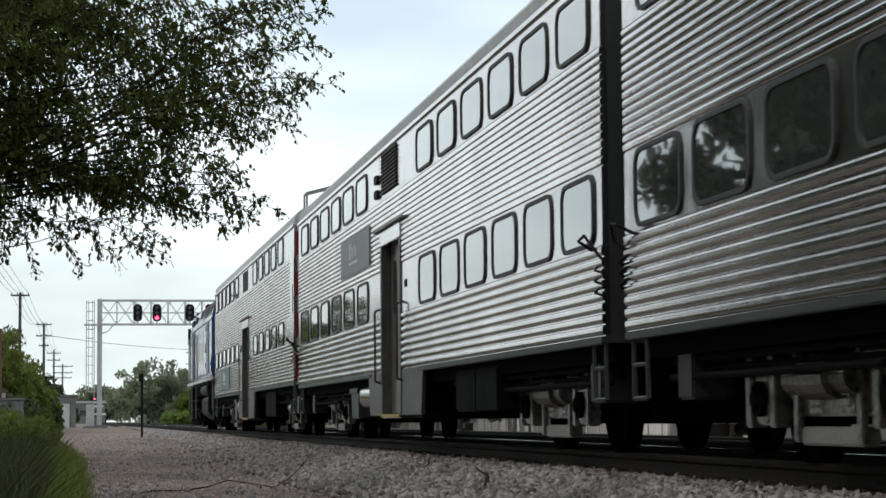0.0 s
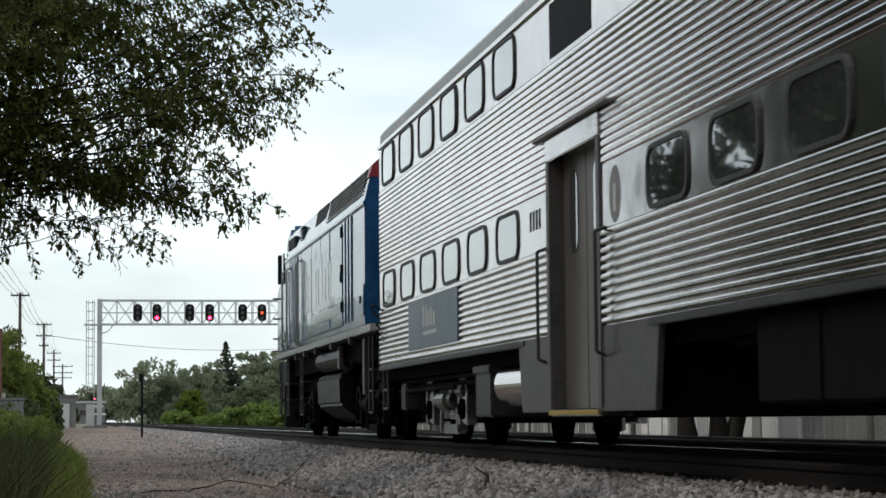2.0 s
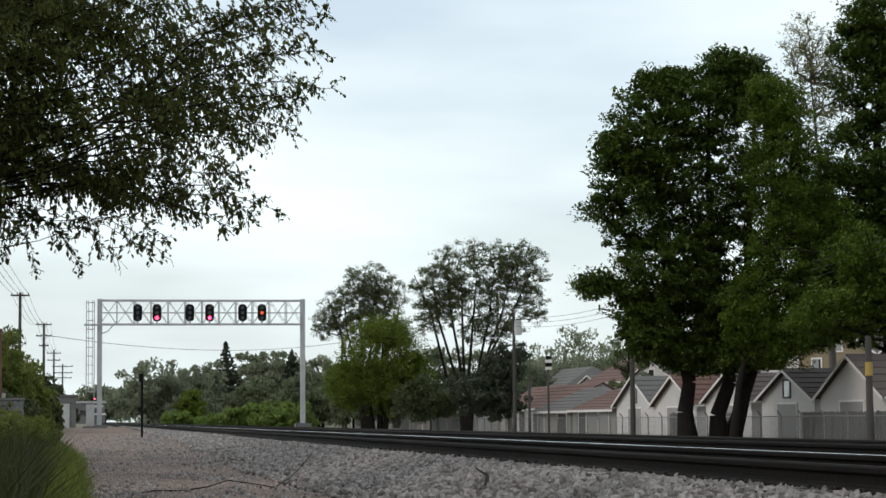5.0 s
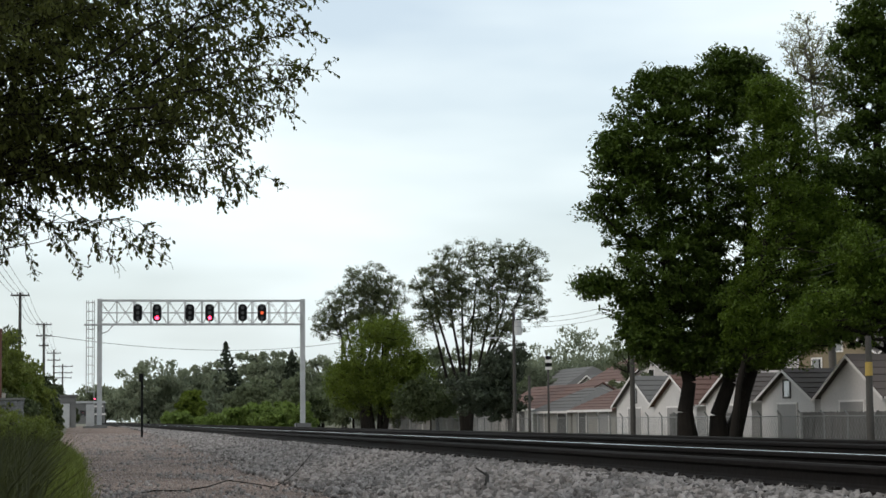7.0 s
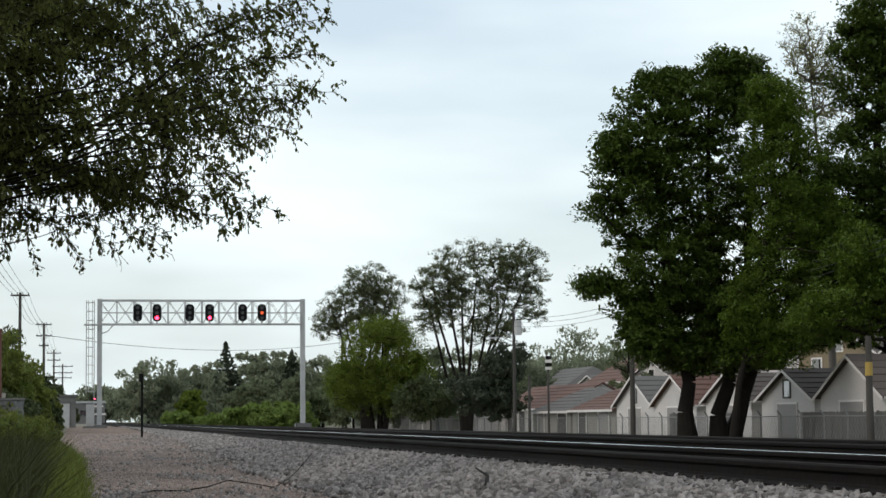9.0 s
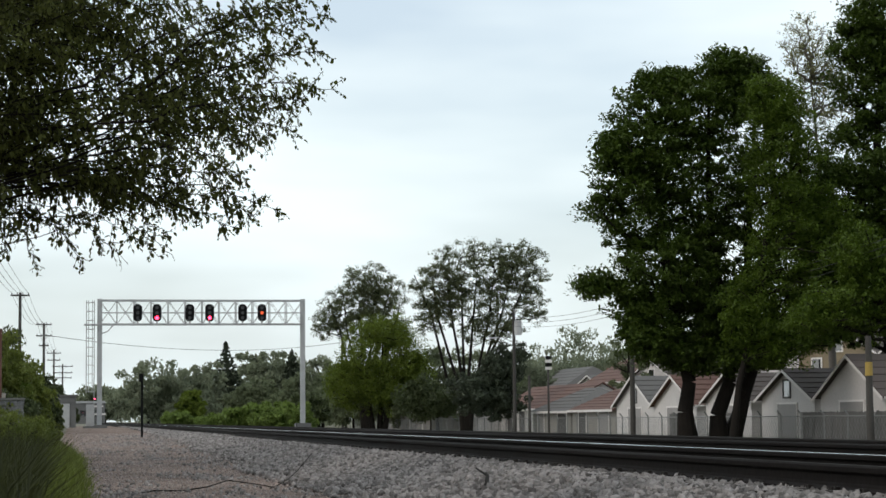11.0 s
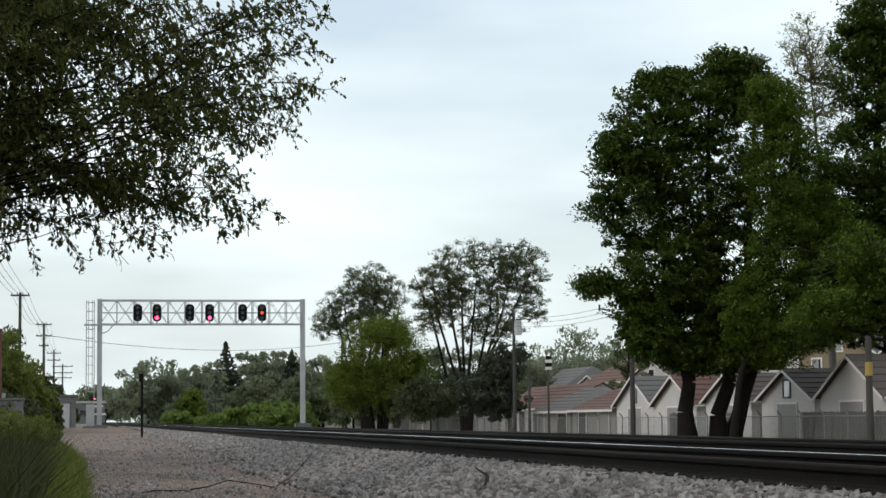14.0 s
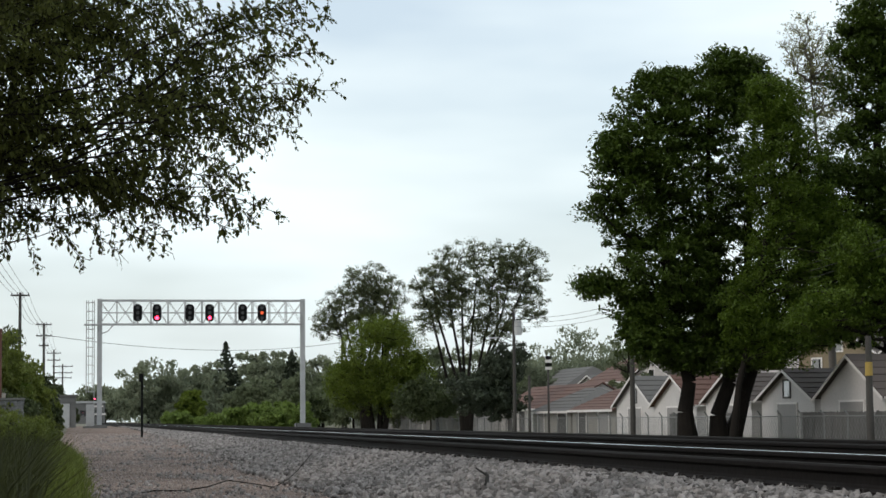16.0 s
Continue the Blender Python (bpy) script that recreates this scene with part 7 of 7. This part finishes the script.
def bough(root, axes, name, label, twigs=26, length=0.42, leaf=0.043, pitch=0.02, hang=0.25, stem=0.012):
    """One bough: branches that leave its origin, side twigs on them, and leaves in two ranks along each twig. axes: from and to, across and up per metre of distance."""
    root = Vector(root)
    b = new(name)
    b.parent = near_tree
    b.matrix_basis = Matrix.Translation(root - O)
    tagged(b, label)
    wood, pos, way, size = Geo(), [], [], []
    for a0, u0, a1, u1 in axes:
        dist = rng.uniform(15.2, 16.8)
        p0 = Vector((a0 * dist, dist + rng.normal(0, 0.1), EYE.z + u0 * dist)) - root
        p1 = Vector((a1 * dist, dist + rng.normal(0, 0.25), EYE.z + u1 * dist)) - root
        run = p1 - p0
        arc = Vector((0, 0, 0.07 * run.length))
        line = [p0 + run * (i / 12) + arc * (4 * (i / 12) * (1 - i / 12)) + Vector(rng.normal(0, 0.012, 3)) for i in range(13)]
        limb_path((0, 0, 0), p0, stem * 0.8, stem * 0.6, wood, 0.16, 9, 5)
        wood.path(line, stem * 0.7, 5, 0.002)
        for k in range(int(twigs * (0.45 + run.length))):
            u = rng.uniform(0.02, 1) ** 0.85
            i = min(int(u * 12), 11)
            s = line[i].lerp(line[i + 1], u * 12 - i)
            side = run.normalized().cross(Vector((rng.normal(0, 0.5), -1, rng.normal(0, 0.3)))).normalized() * (1 if k % 2 else -1)
            d = (run.normalized() * rng.uniform(0.2, 1.1) + side * rng.uniform(0.2, 1.2) + Vector((rng.normal(0, 0.3), rng.normal(0, 0.6), -hang * rng.uniform(-0.4, 1.8)))).normalized()
            L = length * rng.uniform(0.35, 1.0) * (1.1 - 0.65 * u)
            e = s + d * L + Vector((0, 0, -hang * 0.25 * L))
            q = s.lerp(e, 0.5) + Vector((0, 0, 0.06 * L))
            wood.path([s, q, e], 0.0034, 3, 0.0014)
            m = max(3, int(L / pitch))
            for j in range(m):
                v = (j + 1) / m
                p = s.lerp(q, v * 2) if v < 0.5 else q.lerp(e, v * 2 - 1)
                w = (d * 0.5 + side * (0.9 if j % 2 else -0.9) * rng.uniform(0.3, 1.2) + Vector((rng.normal(0, 0.4), rng.normal(0, 0.6), rng.normal(-0.45, 0.5)))).normalized()
                z = leaf * math.exp(rng.normal(0, 0.22)) * (1 if v < 0.9 else 0.8)
                pos.append(p + w * z * 0.55)
                way.append(w)
                size.append(z)
    tagged(part("stem", wood, BARK, b), kind="stuff")
    w = np.array(way)
    rots = (np.arctan2(w[:, 1], w[:, 0]), -np.arcsin(np.clip(w[:, 2], -1, 1)), rng.normal(0, 0.8, len(w)))
    me = scatter(LEAF3_V, LEAF3_F, np.array(pos), np.array(size), "leaves", LEAF_NEAR, rots=rots)
    tagged(part("leaves", me, LEAF_NEAR, b), kind="stuff")
    return b


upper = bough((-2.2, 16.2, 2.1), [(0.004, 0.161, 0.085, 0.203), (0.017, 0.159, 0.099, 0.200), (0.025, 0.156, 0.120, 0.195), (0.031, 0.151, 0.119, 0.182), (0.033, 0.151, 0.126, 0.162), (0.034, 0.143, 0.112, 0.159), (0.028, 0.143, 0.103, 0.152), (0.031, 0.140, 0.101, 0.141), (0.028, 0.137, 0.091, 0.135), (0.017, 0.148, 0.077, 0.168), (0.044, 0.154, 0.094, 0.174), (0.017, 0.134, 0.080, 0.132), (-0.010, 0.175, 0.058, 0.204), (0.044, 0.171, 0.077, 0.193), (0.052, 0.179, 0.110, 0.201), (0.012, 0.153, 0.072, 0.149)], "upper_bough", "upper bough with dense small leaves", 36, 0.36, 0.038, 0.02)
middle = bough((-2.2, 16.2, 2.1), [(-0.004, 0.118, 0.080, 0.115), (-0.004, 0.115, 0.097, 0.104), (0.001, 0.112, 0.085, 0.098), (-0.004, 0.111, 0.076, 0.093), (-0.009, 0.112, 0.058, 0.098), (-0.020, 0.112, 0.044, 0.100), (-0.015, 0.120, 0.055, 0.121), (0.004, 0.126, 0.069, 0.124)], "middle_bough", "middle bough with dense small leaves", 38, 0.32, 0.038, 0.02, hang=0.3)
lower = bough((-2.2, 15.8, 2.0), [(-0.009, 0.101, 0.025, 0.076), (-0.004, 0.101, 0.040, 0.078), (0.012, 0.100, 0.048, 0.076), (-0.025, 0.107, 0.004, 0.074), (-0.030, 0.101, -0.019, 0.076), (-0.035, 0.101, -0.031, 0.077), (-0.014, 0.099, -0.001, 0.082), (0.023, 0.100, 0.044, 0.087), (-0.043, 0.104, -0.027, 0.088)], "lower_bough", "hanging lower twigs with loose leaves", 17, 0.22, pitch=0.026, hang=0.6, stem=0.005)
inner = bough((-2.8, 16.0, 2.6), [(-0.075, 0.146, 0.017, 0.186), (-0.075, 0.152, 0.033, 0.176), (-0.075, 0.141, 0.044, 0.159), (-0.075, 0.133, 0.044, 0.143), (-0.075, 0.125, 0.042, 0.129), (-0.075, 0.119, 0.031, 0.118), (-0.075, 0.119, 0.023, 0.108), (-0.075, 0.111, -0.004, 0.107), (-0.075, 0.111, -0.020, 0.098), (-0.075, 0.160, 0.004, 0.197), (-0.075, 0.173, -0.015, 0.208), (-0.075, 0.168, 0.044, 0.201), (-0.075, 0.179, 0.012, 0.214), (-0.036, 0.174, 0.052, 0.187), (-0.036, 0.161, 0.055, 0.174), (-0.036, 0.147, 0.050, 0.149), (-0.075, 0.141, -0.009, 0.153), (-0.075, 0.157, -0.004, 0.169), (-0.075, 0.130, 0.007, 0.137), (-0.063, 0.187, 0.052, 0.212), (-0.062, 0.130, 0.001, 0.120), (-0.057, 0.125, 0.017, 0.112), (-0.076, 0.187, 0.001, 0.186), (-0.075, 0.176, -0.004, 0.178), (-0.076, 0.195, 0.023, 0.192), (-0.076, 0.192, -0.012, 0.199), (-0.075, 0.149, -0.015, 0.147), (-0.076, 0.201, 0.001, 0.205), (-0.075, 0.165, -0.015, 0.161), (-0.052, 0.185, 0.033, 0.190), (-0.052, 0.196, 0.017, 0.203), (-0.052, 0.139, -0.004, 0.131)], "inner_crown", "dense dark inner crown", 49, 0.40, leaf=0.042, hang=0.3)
leaf_cloud("high_crown", np.stack([rng.normal(0, 1.8, 90), rng.normal(0, 1.8, 90), rng.uniform(5.2, 8.5, 90)], 1), rng.uniform(0.4, 0.8, 90), 60, 0.09, LEAF_NEAR, near_tree)


# ---- what moves: the train runs towards the camera and past it, the boughs sway in the wind ----
RUN = ((0, 0.0), (0.5, 9.49), (1, 19.0), (1.5, 28.48), (2, 37.82), (2.5, 47.05), (3, 56.1), (3.5, 64.85), (4, 73.5), (4.5, 82.0), (6, 107.5), (8, 141.5), (10, 175.5), (13, 226.5), (16, 277.5))
SWAY = {"upper": ((0, 0.6, 0), (0.7, 1.0, 0), (1.5, 1.9, 0.2), (2.2, 0.8, 0), (3, 1.6, 0.2), (3.5, 1.3, 0), (4, 1.0, 0), (5.2, 0, 0), (6.3, 0.2, 0), (6.6, 1.2, 0.3), (7, 2.5, 0.8), (7.5, 4.0, 1.2), (8, 3.4, 0.9), (8.5, 0.4, 0.2), (9, -0.4, 0),
                  (10.2, 0.2, 0), (11.5, -0.2, 0), (12.5, 0, 0), (13.5, 0.3, 0), (14.5, -0.4, 0), (16, -0.2, 0)),
        "middle": ((0, 0.2, 0), (1.5, 0.5, 0), (3.5, 0.4, 0), (5.2, 0.1, 0), (6.3, 0.6, 0.3), (6.6, 2.0, 0.8), (7, 4.4, 1.6), (7.5, 4.0, 1.3), (8, 1.3, 0.4), (8.5, 0.6, 0.1), (9, 0, 0), (10.2, 0.2, 0), (12.5, 0, 0), (14.5, -0.35, 0), (16, -0.2, 0)),
        "lower": ((0, -1.0, 0), (1.5, -0.8, 0), (3.5, -0.8, -0.2), (5.2, -0.8, 0), (6.3, -1.1, 0.2), (7, -1.2, 0.4), (7.5, -0.6, 0.2), (8, 0, 0), (9, 0.1, -0.2), (10.2, 0.2, 0), (12.5, 0, 0), (14.5, 0.2, -0.2), (16, 0.3, -0.2))}


def motions():
    for ob in (car_a, car_b, car_c, loco):
        x, y0, z = ob.location
        walk(ob, [(t, pose(x, y0 - s, z)) for t, s in RUN])
    for ob, key in ((upper, "upper"), (middle, "middle"), (lower, "lower")):
        x, y0, z = ob.location
        walk(ob, [(t, pose(x, y0, z, 0, -up * 0.9, side)) for t, up, side in SWAY[key]])


motions()
